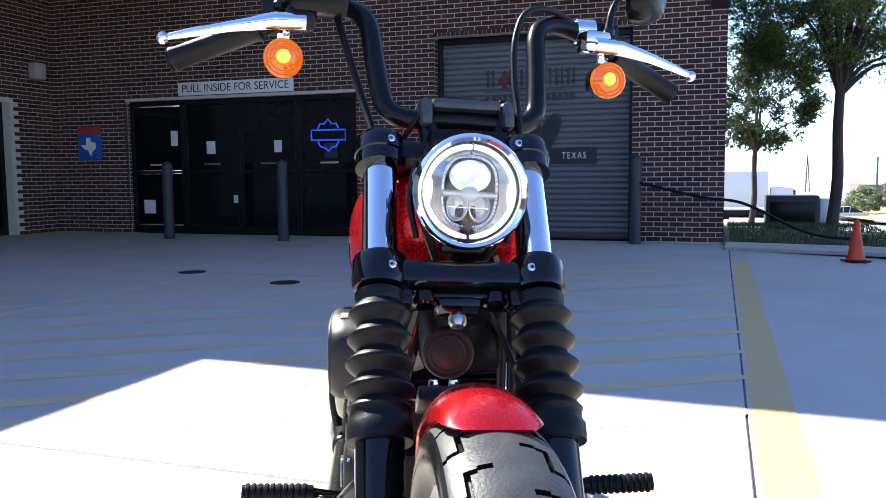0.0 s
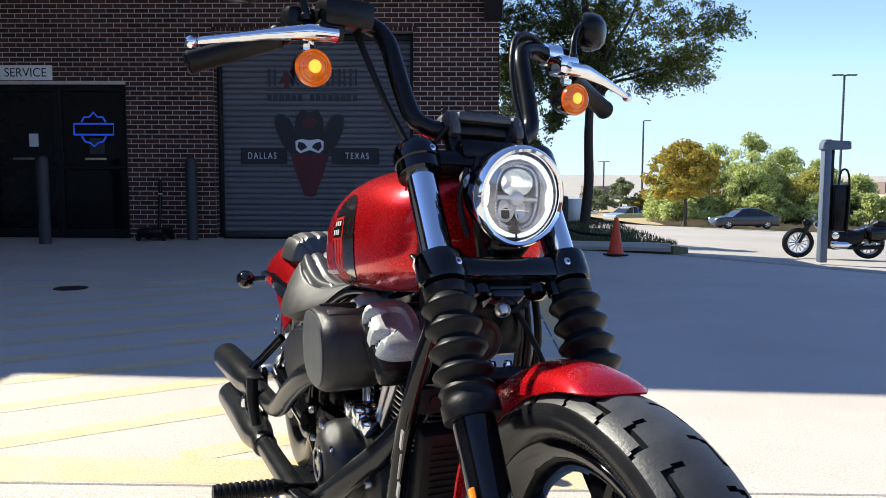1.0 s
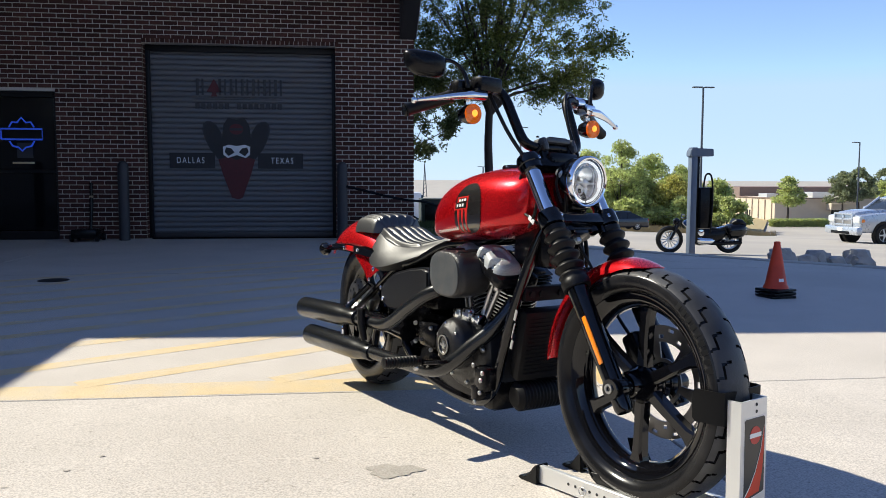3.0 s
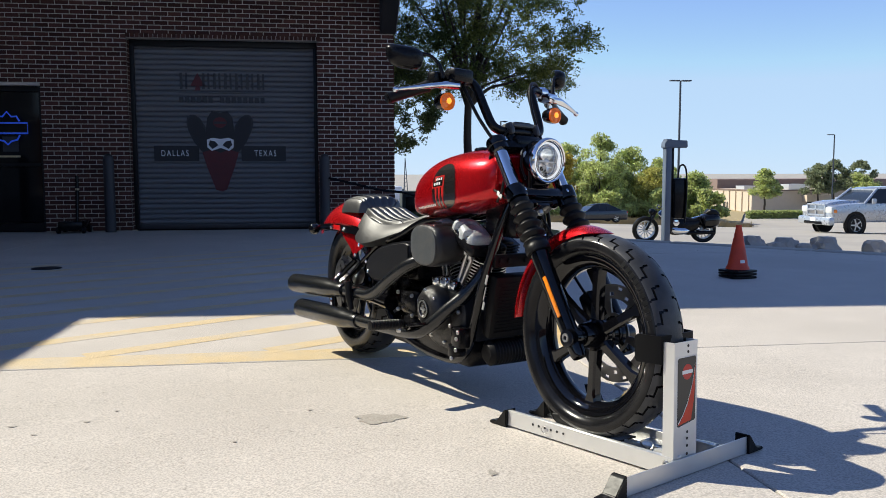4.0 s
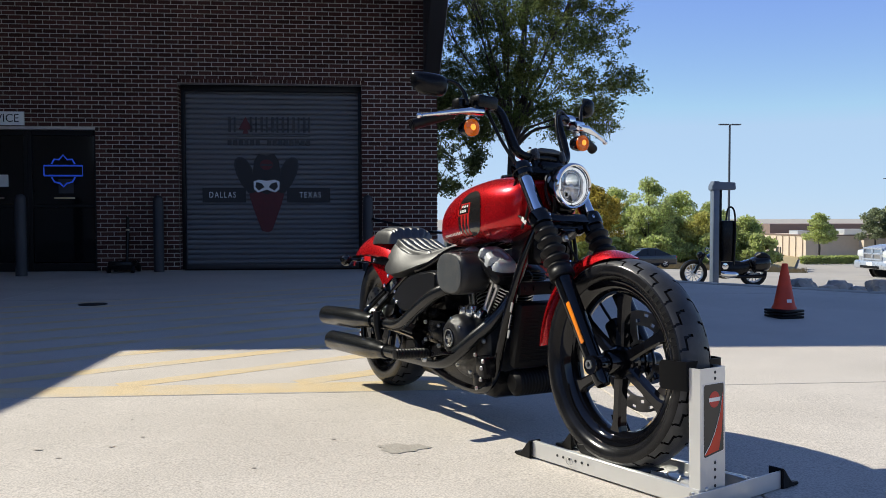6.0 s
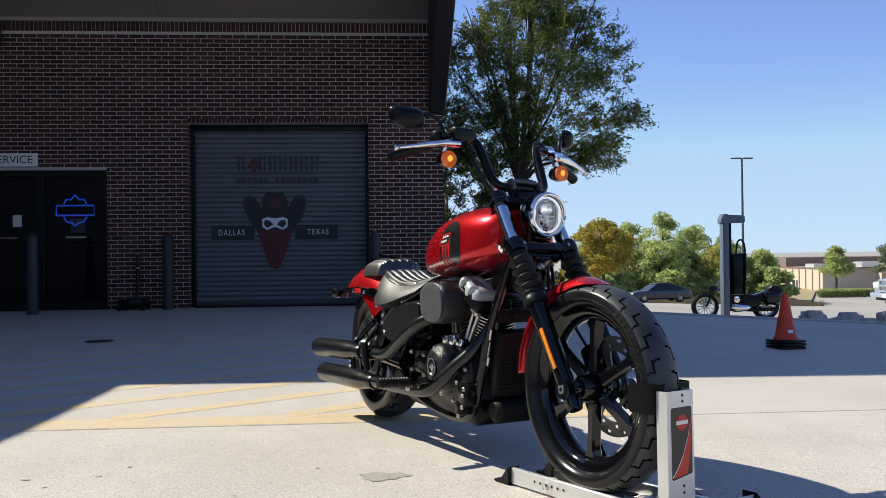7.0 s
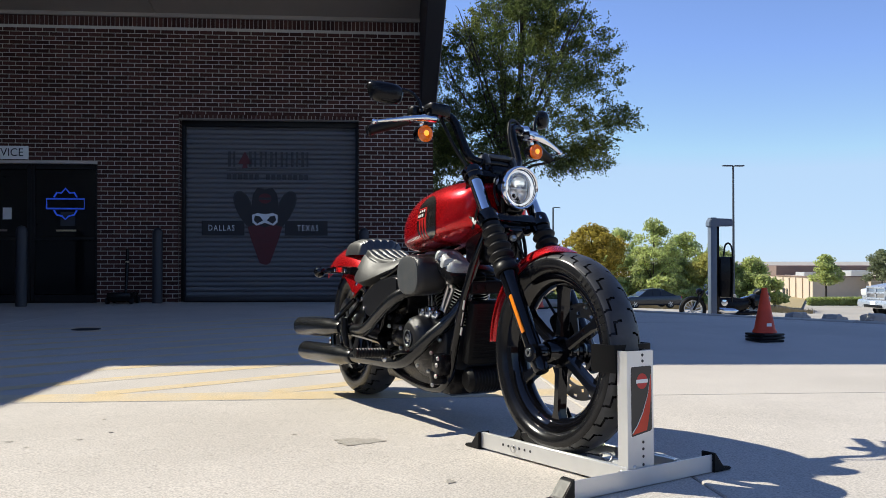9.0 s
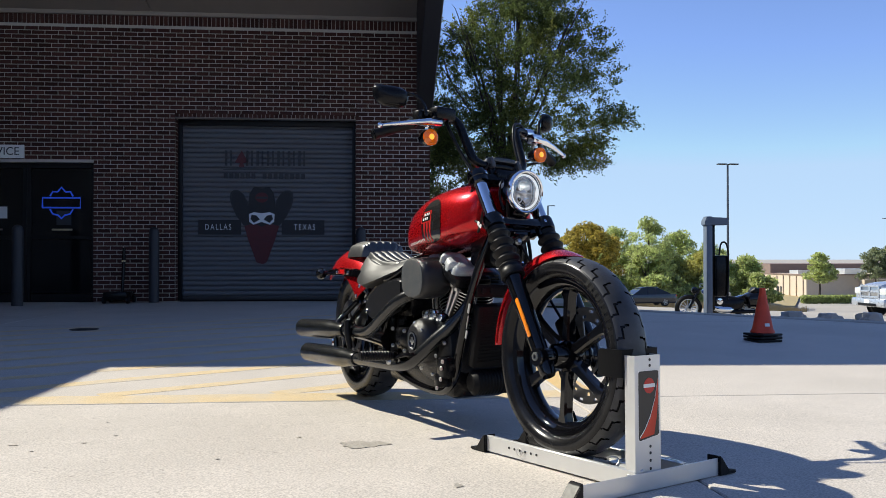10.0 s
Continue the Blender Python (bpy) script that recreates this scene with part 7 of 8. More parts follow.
for side in (-1, 1):
    tank_patch("tank_panel", uv_round(0.400, 0.565, 2.50, 3.74, 36, 0.95), TANK_BLACK, 0.0012, side, "black painted tank panel")
    decals = [("tank_numeral", [(0.476, 2.84), (0.546, 2.84), (0.546, 2.96), (0.566, 2.96), (0.566, 3.10), (0.476, 3.10)], DECAL_RED, 0.0022),
              ("numeral_field", [(0.484, 2.88), (0.537, 2.88), (0.537, 2.97), (0.557, 2.97), (0.557, 3.08), (0.484, 3.08)], TANK_BLACK, 0.0028)]
    decals += [("numeral_stripe", [(0.478 + 0.025 * k, 3.10), (0.494 + 0.025 * k, 3.10), (0.494 + 0.025 * k, 3.66), (0.478 + 0.025 * k, 3.66)], DECAL_RED, 0.0024) for k in range(3)]
    decals += [("numeral_mark", [(a + 0.0175 * k, v), (a + 0.011 + 0.0175 * k, v), (a + 0.011 + 0.0175 * k, v + 0.055), (a + 0.0175 * k, v + 0.055)], TANK_WHITE, 0.0034) for k in range(3) for a, v in ((0.487, 2.90), (0.500, 3.00))]
    for name, uv, mat, out in decals:
        tank_patch(name, uv, mat, out, side)
    for k in range(12):
        u = 0.545 + 0.0145 * k
        tank_patch("tank_wordmark", [(u, 3.42), (u + 0.0095, 3.42), (u + 0.0095, 3.53), (u, 3.53)], TANK_WHITE, 0.0026, side)
bm = bmesh.new()
lathe(bm, [(0.036, 0.0), (0.036, 0.006), (0.031, 0.012), (0.012, 0.015), (0.0, 0.015)], 28, Matrix.Translation((-0.60, -0.03, 0.931)) @ Matrix.Rotation(radians(3), 4, "Y"))
part("fuel_cap", bm, BLACK_GLOSS, tank, "black fuel filler cap")

# cable by the tank's nose with a pale tag
bm = bmesh.new()
tube(bm, [(-0.40, -0.06, 1.00), (-0.428, -0.11, 0.925), (-0.428, -0.12, 0.865), (-0.420, -0.12, 0.82), (-0.400, -0.12, 0.80), (-0.367, -0.12, 0.789), (-0.34, -0.115, 0.772)], 0.0042, 10)
loom = part("clutch_cable", bm, RUBBER_MATT, bike, "black cable beside the tank")
bm = bmesh.new()
box(bm, (0.030, 0.002, 0.015), (0, 0, 0), 0.0008, Matrix.Translation((-0.357, -0.1265, 0.784)) @ Matrix.Rotation(radians(30), 4, "Y"))
part("cable_tag", bm, TANK_WHITE, loom, "small white cable tag")

# seat and pillion pad
bm = bmesh.new()
rings = []
SEAT = [(-0.93, 0.040, 0.700, 0.676), (-0.97, 0.066, 0.696, 0.660), (-1.04, 0.096, 0.680, 0.636), (-1.12, 0.124, 0.664, 0.612), (-1.20, 0.148, 0.656, 0.588), (-1.29, 0.164, 0.661, 0.566), (-1.37, 0.168, 0.679, 0.556), (-1.43, 0.160, 0.697, 0.560), (-1.475, 0.146, 0.703, 0.578), (-1.50, 0.126, 0.694, 0.605)]


def seam(d):
    """The depth of a stitched seam at a distance from it."""
    return -0.009 * math.exp(-(d / 0.0042) ** 2)


def station(rows, f):
    i = min(int(f), len(rows) - 2)
    t = f - i
    a, b, c, d = rows[max(i - 1, 0)], rows[i], rows[i + 1], rows[min(i + 2, len(rows) - 1)]
    return [0.5 * (2 * q + (r - p) * t + (2 * p - 5 * q + 4 * r - s) * t * t + (3 * q - p - 3 * r + s) * t ** 3) for p, q, r, s in zip(a, b, c, d)]


for k in range(73):
    x, w, zt, zb = station(SEAT, k / 72 * (len(SEAT) - 1))
    ring = []
    panel = 0.62 * w
    for j in range(161):
        s = -1 + j / 80
        y = w * math.sin(s * math.pi / 2)
        edge = abs(math.sin(s * math.pi / 2))
        z = zt - (zt - zb) * (0.10 * edge ** 2.0 + 0.66 * max(0.0, (edge - 0.56) / 0.44) ** 1.05 + 0.24 * edge ** 12) - 0.004 * edge * edge
        if x < -1.13 and abs(y) < panel:
            z += 0.0022 * abs(math.sin(y / 0.033 * math.pi)) - 0.001 + 0.7 * seam(abs((y + 0.0165) % 0.033 - 0.0165))
        z += seam(abs(y) - panel) * 0.8
        z += seam(x + 1.13 + 0.02 * (abs(y) / 0.08)) * (1 if abs(y) < panel else 0)
        ring.append(Vector((x, y - 0.008, z)))
    ring += [Vector((x, w * 0.80 - 0.008, zb - 0.022)), Vector((x, -w * 0.80 - 0.008, zb - 0.022))]
    rings.append(ring)
loft(bm, rings)
bmesh.ops.recalc_face_normals(bm, faces=bm.faces)
part("seat", bm, LEATHER, bike, "black pleated solo seat with stitched seams", smooth=60)
bm = bmesh.new()
rings = []
PIL = [(-1.490, 0.075, 0.712, 0.676), (-1.502, 0.098, 0.732, 0.676), (-1.52, 0.112, 0.748, 0.676), (-1.60, 0.116, 0.752, 0.676), (-1.67, 0.114, 0.746, 0.672), (-1.72, 0.104, 0.732, 0.664), (-1.745, 0.080, 0.708, 0.655)]
for k in range(41):
    x, w, zt, zb = station(PIL, k / 40 * (len(PIL) - 1))
    ring = []
    for j in range(121):
        s = -1 + j / 60
        y = w * math.sin(s * math.pi / 2)
        edge = abs(math.sin(s * math.pi / 2))
        z = zt - (zt - zb) * (0.10 * edge ** 2 + 0.25 * edge ** 5 + 0.65 * edge ** 12)
        if abs(y) < 0.7 * w and x > -1.70:
            z += 0.002 * abs(math.sin(y / 0.036 * math.pi)) - 0.001 + 0.6 * seam(abs((y + 0.018) % 0.036 - 0.018))
        z += seam(abs(y) - 0.74 * w)
        ring.append(Vector((x, y - 0.012, z)))
    rings.append(ring)
loft(bm, rings)
bmesh.ops.recalc_face_normals(bm, faces=bm.faces)
part("pillion_pad", bm, LEATHER, bike, "small black pleated pillion pad", smooth=60)

# rear wheel and fender
RC = Vector((-1.685, -0.015, 0.322))
rw = part("rear_wheel", wheel_rim(0.205, 0.052), BLACK_GLOSS, bike, "black cast rear wheel")
rw.location = RC
add_spokes(rw, 0.205, 6, radians(70), 0.032)
part("hub", hub_mesh(), BLACK_GLOSS, rw)
part("tyre", tyre_mesh(0.322, 0.211, 0.076, street_groove, 26), RUBBER, rw, "wide black rear tyre").data.materials.append(TREAD)
d = part("brake_disc", brake_disc(0.146, 24), DISC, rw, "drilled steel brake disc")
d.location = (0, -0.095, 0)
bm = bmesh.new()
lathe(bm, [(0.0, -0.018), (0.020, -0.018), (0.024, -0.012), (0.024, 0.02), (0.045, 0.03), (0.055, 0.05), (0.055, 0.065)], 28, on_axle(0, -0.155, 0, -1))
part("axle", bm, STEEL, rw, "bright machined hub and axle nut")
# unseen pulley disc, added to close spoke gaps in the cast shadow
bm = bmesh.new()
lathe(bm, [(0.0, 0.085), (0.10, 0.085), (0.118, 0.088), (0.118, 0.112), (0.10, 0.115), (0.0, 0.115)], 48, on_axle(0, 0, 0, -1))
part("belt_pulley", bm, BLACK_SATIN, rw)
bm = bmesh.new()
box(bm, (0.11, 0.05, 0.075), (-1.555, -0.115, 0.405), 0.018, Matrix.Rotation(radians(35), 4, "Y"))
part("rear_caliper", bm, STEEL, bike, "machined rear brake caliper")
bm = bmesh.new()
rings = []
for k in range(41):
    t = k / 40
    taper = 1.0 - 0.10 * max(0, (t - 0.80) / 0.20) ** 2
    depth = 0.160 - 0.062 * min(1.0, max(0.0, (t - 0.25) / 0.5)) ** 1.5
    ring = []
    for q in range(17):
        s = -1 + q / 8
        w = 0.124 * taper * math.sin(s * 1.35) / math.sin(1.35)
        a = radians(40 + (99 - 9 * abs(s) ** 6) * t)
        drop = depth * (1 - math.cos(s * 1.35)) / (1 - math.cos(1.35))
        r = 0.418 - drop
        ring.append(Vector((-1.700 + r * math.cos(a), w - 0.026, 0.315 + r * math.sin(a))))
    rings.append(ring)
loft(bm, rings, cap=False, closed=False)
bmesh.ops.recalc_face_normals(bm, faces=bm.faces)
bmesh.ops.solidify(bm, geom=list(bm.faces), thickness=0.003)
part("rear_fender", bm, RED, bike, "candy red bobbed rear fender")
for sy in (-1, 1):
    bm = bmesh.new()
    rings = []
    for x, z, hh in ((-1.36, 0.585, 0.018), (-1.50, 0.600, 0.020), (-1.66, 0.604, 0.021), (-1.84, 0.598, 0.017), (-1.88, 0.596, 0.012)):
        rings.append([Vector((x, -0.026 * (x < -1.45) + sy * (0.121 + dy), z + dz)) for dy, dz in ((0, -hh), (0.014, -hh + 0.004), (0.014, hh - 0.004), (0, hh))])
    loft(bm, rings)
    bmesh.ops.recalc_face_normals(bm, faces=bm.faces)
    part("fender_strut", bm, BLACK_GLOSS, bike, "gloss black fender strut")
    bm = bmesh.new()
    box(bm, (0.085, 0.006, 0.024), (-1.665, -0.026 + sy * 0.1375, 0.604), 0.003)
    part("strut_reflector", bm, RED_LENS, bike, "red side reflector")
    bm = bmesh.new()
    for x in (-1.40, -1.585, -1.735):
        bolt(bm, (x, -0.026 * (x < -1.45) + sy * 0.135, 0.600), 0.0075, 0.006, Matrix.Rotation(-sy * math.pi / 2, 4, "X"))
    part("strut_bolt", bm, CHROME, bike)
    bm = bmesh.new()
    tube(bm, [(-1.795, sy * 0.12 - 0.02, 0.596), (-1.800, sy * 0.15, 0.595), (-1.808, sy * 0.200, 0.592)], [0.010, 0.007, 0.009], 12)
    part("signal_stalk", bm, BLACK_GLOSS, bike)
    bm = bmesh.new()
    lathe(bm, [(0.0, -0.030), (0.012, -0.028), (0.022, -0.018), (0.028, 0.0), (0.027, 0.014), (0.018, 0.028), (0.0, 0.033)], 24, Matrix.Translation((-1.812, sy * 0.218, 0.592)) @ Matrix.Rotation(math.pi / 2, 4, "Y"))
    part("rear_signal", bm, BLACK_GLOSS, bike, "black bullet rear turn signal")

# frame
for sy in (-1, 1):
    bm = bmesh.new()
    tube(bm, [(-0.395, sy * 0.035, 0.80), (-0.415, sy * 0.070, 0.70), (-0.440, sy * 0.095, 0.60), (-0.480, sy * 0.109, 0.48), (-0.530, sy * 0.110, 0.35), (-0.585, sy * 0.106, 0.235), (-0.68, sy * 0.102, 0.170), (-0.90, sy * 0.105, 0.165), (-1.10, sy * 0.115, 0.205), (-1.20, sy * 0.125, 0.29), (-1.17, sy * 0.13, 0.42), (-1.10, sy * 0.12, 0.56)], 0.0165, 14, 5)
    part("frame_rail", bm, BLACK_GLOSS, bike, "gloss black frame rail")
    bm = bmesh.new()
    tube(bm, [(-0.42, sy * 0.02, 0.80), (-0.70, sy * 0.05, 0.70), (-0.95, sy * 0.085, 0.665), (-1.15, sy * 0.12, 0.585), (-1.36, sy * 0.125, 0.575)], 0.015, 12, 5)
    part("frame_tube", bm, BLACK_GLOSS, bike)
    bm = bmesh.new()
    tube(bm, [(-1.16, sy * 0.13, 0.32), (-1.30, sy * 0.135, 0.325), (-1.48, sy * 0.138, 0.325), (-1.69, sy * 0.138, 0.322)], [0.036, 0.034, 0.030, 0.026], 14)
    tube(bm, [(-1.65, sy * 0.138, 0.335), (-1.47, sy * 0.135, 0.44), (-1.28, sy * 0.12, 0.56)], 0.015, 12)
    part("swingarm", bm, BLACK_GLOSS, bike, "black triangulated swingarm")
for x, z, w, h in ((-0.433, 0.495, 0.010, 0.034), (-0.445, 0.446, 0.003, 0.050), (-0.453, 0.403, 0.010, 0.028)):
    bm = bmesh.new()
    box(bm, (w, 0.003, h), (x, -0.1265, z), 0, Matrix.Rotation(radians(20), 4, "Y"))
    part("serial_label", bm, LABEL_GREY, bike, "small pale label on the frame tube", smooth=0)

# engine
bm = bmesh.new()
rings = []
for y, s in ((-0.13, 0.86), (-0.12, 0.95), (-0.06, 1.0), (0.10, 1.0), (0.15, 0.92)):
    ring = []
    for j in range(28):
        a = 2 * math.pi * j / 28
        ring.append(Vector((-0.735 + 0.165 * s * math.copysign(abs(math.cos(a)) ** 0.75, math.cos(a)), y, 0.325 + 0.125 * s * math.copysign(abs(math.sin(a)) ** 0.75, math.sin(a)))))
    rings.append(ring)
loft(bm, rings)
bmesh.ops.recalc_face_normals(bm, faces=bm.faces)
part("crankcase", bm, BLACK_CRINKLE, bike, "wrinkle black engine crankcase")
bm = bmesh.new()
box(bm, (0.30, 0.21, 0.17), (-0.985, 0.01, 0.335), 0.035)
box(bm, (0.14, 0.06, 0.10), (-0.985, -0.12, 0.345), 0.025)
part("gearbox", bm, BLACK_SATIN, bike)
for (ang, nm) in ((24.5, "front"), (-21.0, "rear")):
    M = Matrix.Translation((-0.705, 0.0, 0.345)) @ Matrix.Rotation(radians(ang), 4, "Y")
    yo = -0.012 if ang > 0 else 0.012
    bm = bmesh.new()
    prof = [(0.055, 0.09)]
    for k in range(11):
        z = 0.105 + 0.0128 * k
        prof += [(0.056, z), (0.080, z + 0.001), (0.081, z + 0.004), (0.056, z + 0.0055)]
    prof.append((0.055, 0.25))
    lathe(bm, prof, 40, M @ Matrix.Translation((0, yo, 0)))
    part("cylinder", bm, BLACK_SATIN, bike, "black finned engine cylinder")
    for k in range(11):
        z = 0.105 + 0.0128 * k
        bm = bmesh.new()
        lathe(bm, [(0.0795, z + 0.0006), (0.0825, z + 0.001), (0.0825, z + 0.0042), (0.0795, z + 0.0046)], 40, M @ Matrix.Translation((0, yo, 0)), close=True)
        part("fin_edge", bm, STEEL, bike, "bright machined fin edge")
    for k in range(6):
        bm = bmesh.new()
        box(bm, (0.150 - 0.004 * k, 0.165, 0.0045), (0, yo, 0.252 + 0.011 * k), 0.001, seg=1)
        bmesh.ops.transform(bm, matrix=M, verts=bm.verts)
        part("head_fin", bm, BLACK_SATIN, bike)
    bm = bmesh.new()
    box(bm, (0.118, 0.135, 0.075), (0, yo, 0.282), 0.015)
    bmesh.ops.transform(bm, matrix=M, verts=bm.verts)
    part("cylinder_head", bm, BLACK_SATIN, bike)
    bm = bmesh.new()
    box(bm, (0.168, 0.150, 0.042), (0.004, yo - 0.058, 0.296), 0.014)
    bmesh.ops.transform(bm, matrix=M, verts=bm.verts)
    part("rocker_base", bm, BLACK_SATIN, bike)
    bm = bmesh.new()
    rings = []
    for z, s in ((0.306, 1.03), (0.322, 1.03), (0.334, 0.99), (0.343, 0.90), (0.348, 0.74), (0.349, 0.52), (0.340, 0.46), (0.338, 0.2)):
        ring = []
        for j in range(96):
            a = 2 * math.pi * j / 96
            px, py = 0.078 * s * math.copysign(abs(math.cos(a)) ** 0.5, math.cos(a)), 0.048 * s * math.copysign(abs(math.sin(a)) ** 0.5, math.sin(a))
            if py < 0:
                py += 0.022 * min(1.0, -py / 0.03) * sum(math.exp(-((px - c) / 0.010) ** 4) for c in (-0.030, 0.036))
            ring.append(Vector((px - 0.012, yo - 0.082 + py, z)))
        rings.append(ring)
    loft(bm, rings)
    bmesh.ops.recalc_face_normals(bm, faces=bm.faces)
    bmesh.ops.transform(bm, matrix=M, verts=bm.verts)
    part("rocker_cover", bm, SILVER_ENGINE, bike, "silver powder-coated rocker cover")
    for dx, dy in ((-0.042, -0.119), (0.024, -0.119)):
        bm = bmesh.new()
        bolt(bm, (dx, yo + dy, 0.316), 0.0075, 0.014)
        bmesh.ops.transform(bm, matrix=M, verts=bm.verts)
        part("rocker_bolt", bm, CHROME, bike)
    # pushrod tube and exhaust port
    bm = bmesh.new()
    for dx in (-0.012, 0.016):
        tube(bm, [M @ Vector((dx * 0.6, -0.105, 0.075)), M @ Vector((dx, -0.097, 0.16)), M @ Vector((dx * 1.4, -0.088, 0.255))], [0.0105, 0.0085, 0.0085], 12)
        for q, zz in ((0.6, 0.085), (1.35, 0.245)):
            lathe(bm, [(0.0, -0.008), (0.013, -0.006), (0.013, 0.006), (0.0, 0.008)], 12, M @ Matrix.Translation((dx * q, -0.098, zz)))
    part("pushrod_tube", bm, STEEL if ang > 0 else CHROME, bike, "bright pushrod tube")
bm = bmesh.new()
lathe(bm, [(0.098, -0.02), (0.098, 0.045), (0.092, 0.060), (0.072, 0.078), (0.062, 0.082), (0.0, 0.082)], 48, on_axle(-0.745, -0.118, 0.357, 1) @ Matrix.Diagonal((0.86, 0.86, 1, 1)))
cover = part("timing_cover", bm, BLACK_CRINKLE, bike, "round wrinkle black timing cover")
bm = bmesh.new()
lathe(bm, [(0.034, 0.0), (0.036, 0.003), (0.030, 0.005), (0.028, 0.003), (0.0, 0.003)], 32, on_axle(-0.745, -0.199, 0.357, 1))
part("medallion", bm, BLACK_GLOSS, cover, "round black medallion")
bm = bmesh.new()
lathe(bm, [(0.029, 0.0), (0.033, 0.0), (0.033, 0.003), (0.029, 0.003)], 32, on_axle(-0.745, -0.2035, 0.357, 1), close=True)
box(bm, (0.040, 0.002, 0.010), (-0.745, -0.2045, 0.357), 0.001)
box(bm, (0.016, 0.002, 0.028), (-0.745, -0.2035, 0.357), 0.001)
part("medallion_ring", bm, STEEL, cover)
for k in range(6):
    a = radians(40 + 60 * k)
    bm = bmesh.new()
    bolt(bm, (-0.745 + 0.070 * math.cos(a), -0.186, 0.357 + 0.070 * math.sin(a)), 0.006, 0.005, Matrix.Rotation(math.pi / 2, 4, "X"))
    part("cover_screw", bm, CHROME, bike)
bm = bmesh.new()
for x, z, w, h_ in ((-0.72, 0.455, 0.055, 0.045), (-0.775, 0.452, 0.045, 0.035), (-0.655, 0.45, 0.045, 0.035)):
    box(bm, (w, 0.05, h_), (x, -0.115, z), 0.008)
part("tappet_block", bm, CHROME, bike, "chromed tappet blocks")
for x, y, z in ((-0.61, -0.135, 0.29), (-0.63, -0.135, 0.24), (-0.70, -0.135, 0.235), (-0.80, -0.135, 0.245), (-0.86, -0.135, 0.30), (-0.87, -0.13, 0.38), (-0.60, -0.135, 0.36), (-0.92, -0.155, 0.38), (-1.04, -0.155, 0.38), (-1.05, -0.15, 0.31), (-0.93, -0.15, 0.30)):
    bm = bmesh.new()
    bolt(bm, (x, y, z), 0.008, 0.010, Matrix.Rotation(math.pi / 2, 4, "X"))
    part("case_bolt", bm, STEEL, bike)
# pan and block added to fill light gaps in the bike's cast shadow
bm = bmesh.new()
box(bm, (0.62, 0.24, 0.13), (-0.90, 0.01, 0.215), 0.03)
part("oil_pan", bm, BLACK_SATIN, bike)
bm = bmesh.new()
box(bm, (0.26, 0.22, 0.20), (-1.20, 0.01, 0.40), 0.03)
part("shadow_filler", bm, BLACK_SATIN, bike)
# block added to stop daylight showing between tank and engine
bm = bmesh.new()
box(bm, (0.20, 0.13, 0.13), (-0.455, 0, 0.700), 0.025)
part("gap_block", bm, BLACK_SATIN, bike)
# plate added on the far side to make that shadow solid
bm = bmesh.new()
prism(bm, [(-1.08, 0.24), (-1.08, 0.42), (-1.30, 0.44), (-1.62, 0.43), (-1.72, 0.36), (-1.66, 0.25), (-1.40, 0.22)], 0.02, Matrix.Translation((0, 0.105, 0)))
part("shadow_filler_plate", bm, BLACK_SATIN, bike)
# primary drive cover on the left, unseen, there to fill the cast shadow
bm = bmesh.new()
prism(bm, [(-0.57, 0.30), (-0.60, 0.40), (-0.70, 0.445), (-0.90, 0.43), (-1.08, 0.41), (-1.14, 0.34), (-1.10, 0.255), (-0.95, 0.215), (-0.72, 0.195), (-0.61, 0.225)], 0.075, Matrix.Translation((0, 0.135, 0)))
bmesh.ops.bevel(bm, geom=list(bm.edges), offset=0.018, segments=3, affect="EDGES")
part("primary_cover", bm, BLACK_CRINKLE, bike, "wrinkle black primary drive cover")
# air cleaner: a deep oval drum with a flat face
def drum(stations, cx, cz, n=48, power=0.74):
    bm = bmesh.new()
    rings = []
    for y, hx, hz, lean in stations:
        rings.append([Vector((cx + lean + hx * math.copysign(abs(math.cos(a)) ** power, math.cos(a)), y, cz + hz * math.copysign(abs(math.sin(a)) ** power, math.sin(a)))) for a in [2 * math.pi * (j + 0.5) / n for j in range(n)]])
    loft(bm, rings)
    bmesh.ops.recalc_face_normals(bm, faces=bm.faces)
    return bm


ac = part("air_cleaner", drum([(-0.105, 0.080, 0.060, 0.03), (-0.118, 0.094, 0.070, 0.025), (-0.150, 0.098, 0.074, 0.018), (-0.188, 0.102, 0.0765, 0.008), (-0.200, 0.104, 0.077, 0.004), (-0.208, 0.102, 0.075, 0.0), (-0.213, 0.098, 0.072, 0.0), (-0.2145, 0.094, 0.069, 0.0)], -0.722, 0.594), BLACK_CRINKLE, bike, "wrinkle black oval air cleaner cover")
part("face_plate", drum([(-0.213, 0.0945, 0.0695, 0.0), (-0.2165, 0.094, 0.069, 0.0), (-0.2175, 0.091, 0.066, 0.0), (-0.2172, 0.07, 0.05, 0.0)], -0.722, 0.594), FACE_GREY, ac, "dusty dark grey face plate")
bm = bmesh.new()
for ang in (66, 114):
    a = radians(ang)
    box(bm, (0.020, 0.075, 0.012), (-0.712 + 0.100 * math.cos(a), -0.160, 0.594 + 0.079 * math.sin(a)), 0.004, Matrix.Rotation(-(a - math.pi / 2), 4, "Y"))
part("cover_rib", bm, BLACK_CRINKLE, ac)
bm = bmesh.new()
box(bm, (0.115, 0.050, 0.110), (-0.715, -0.095, 0.585), 0.020)
part("filter_housing", bm, BLACK_SATIN, ac)
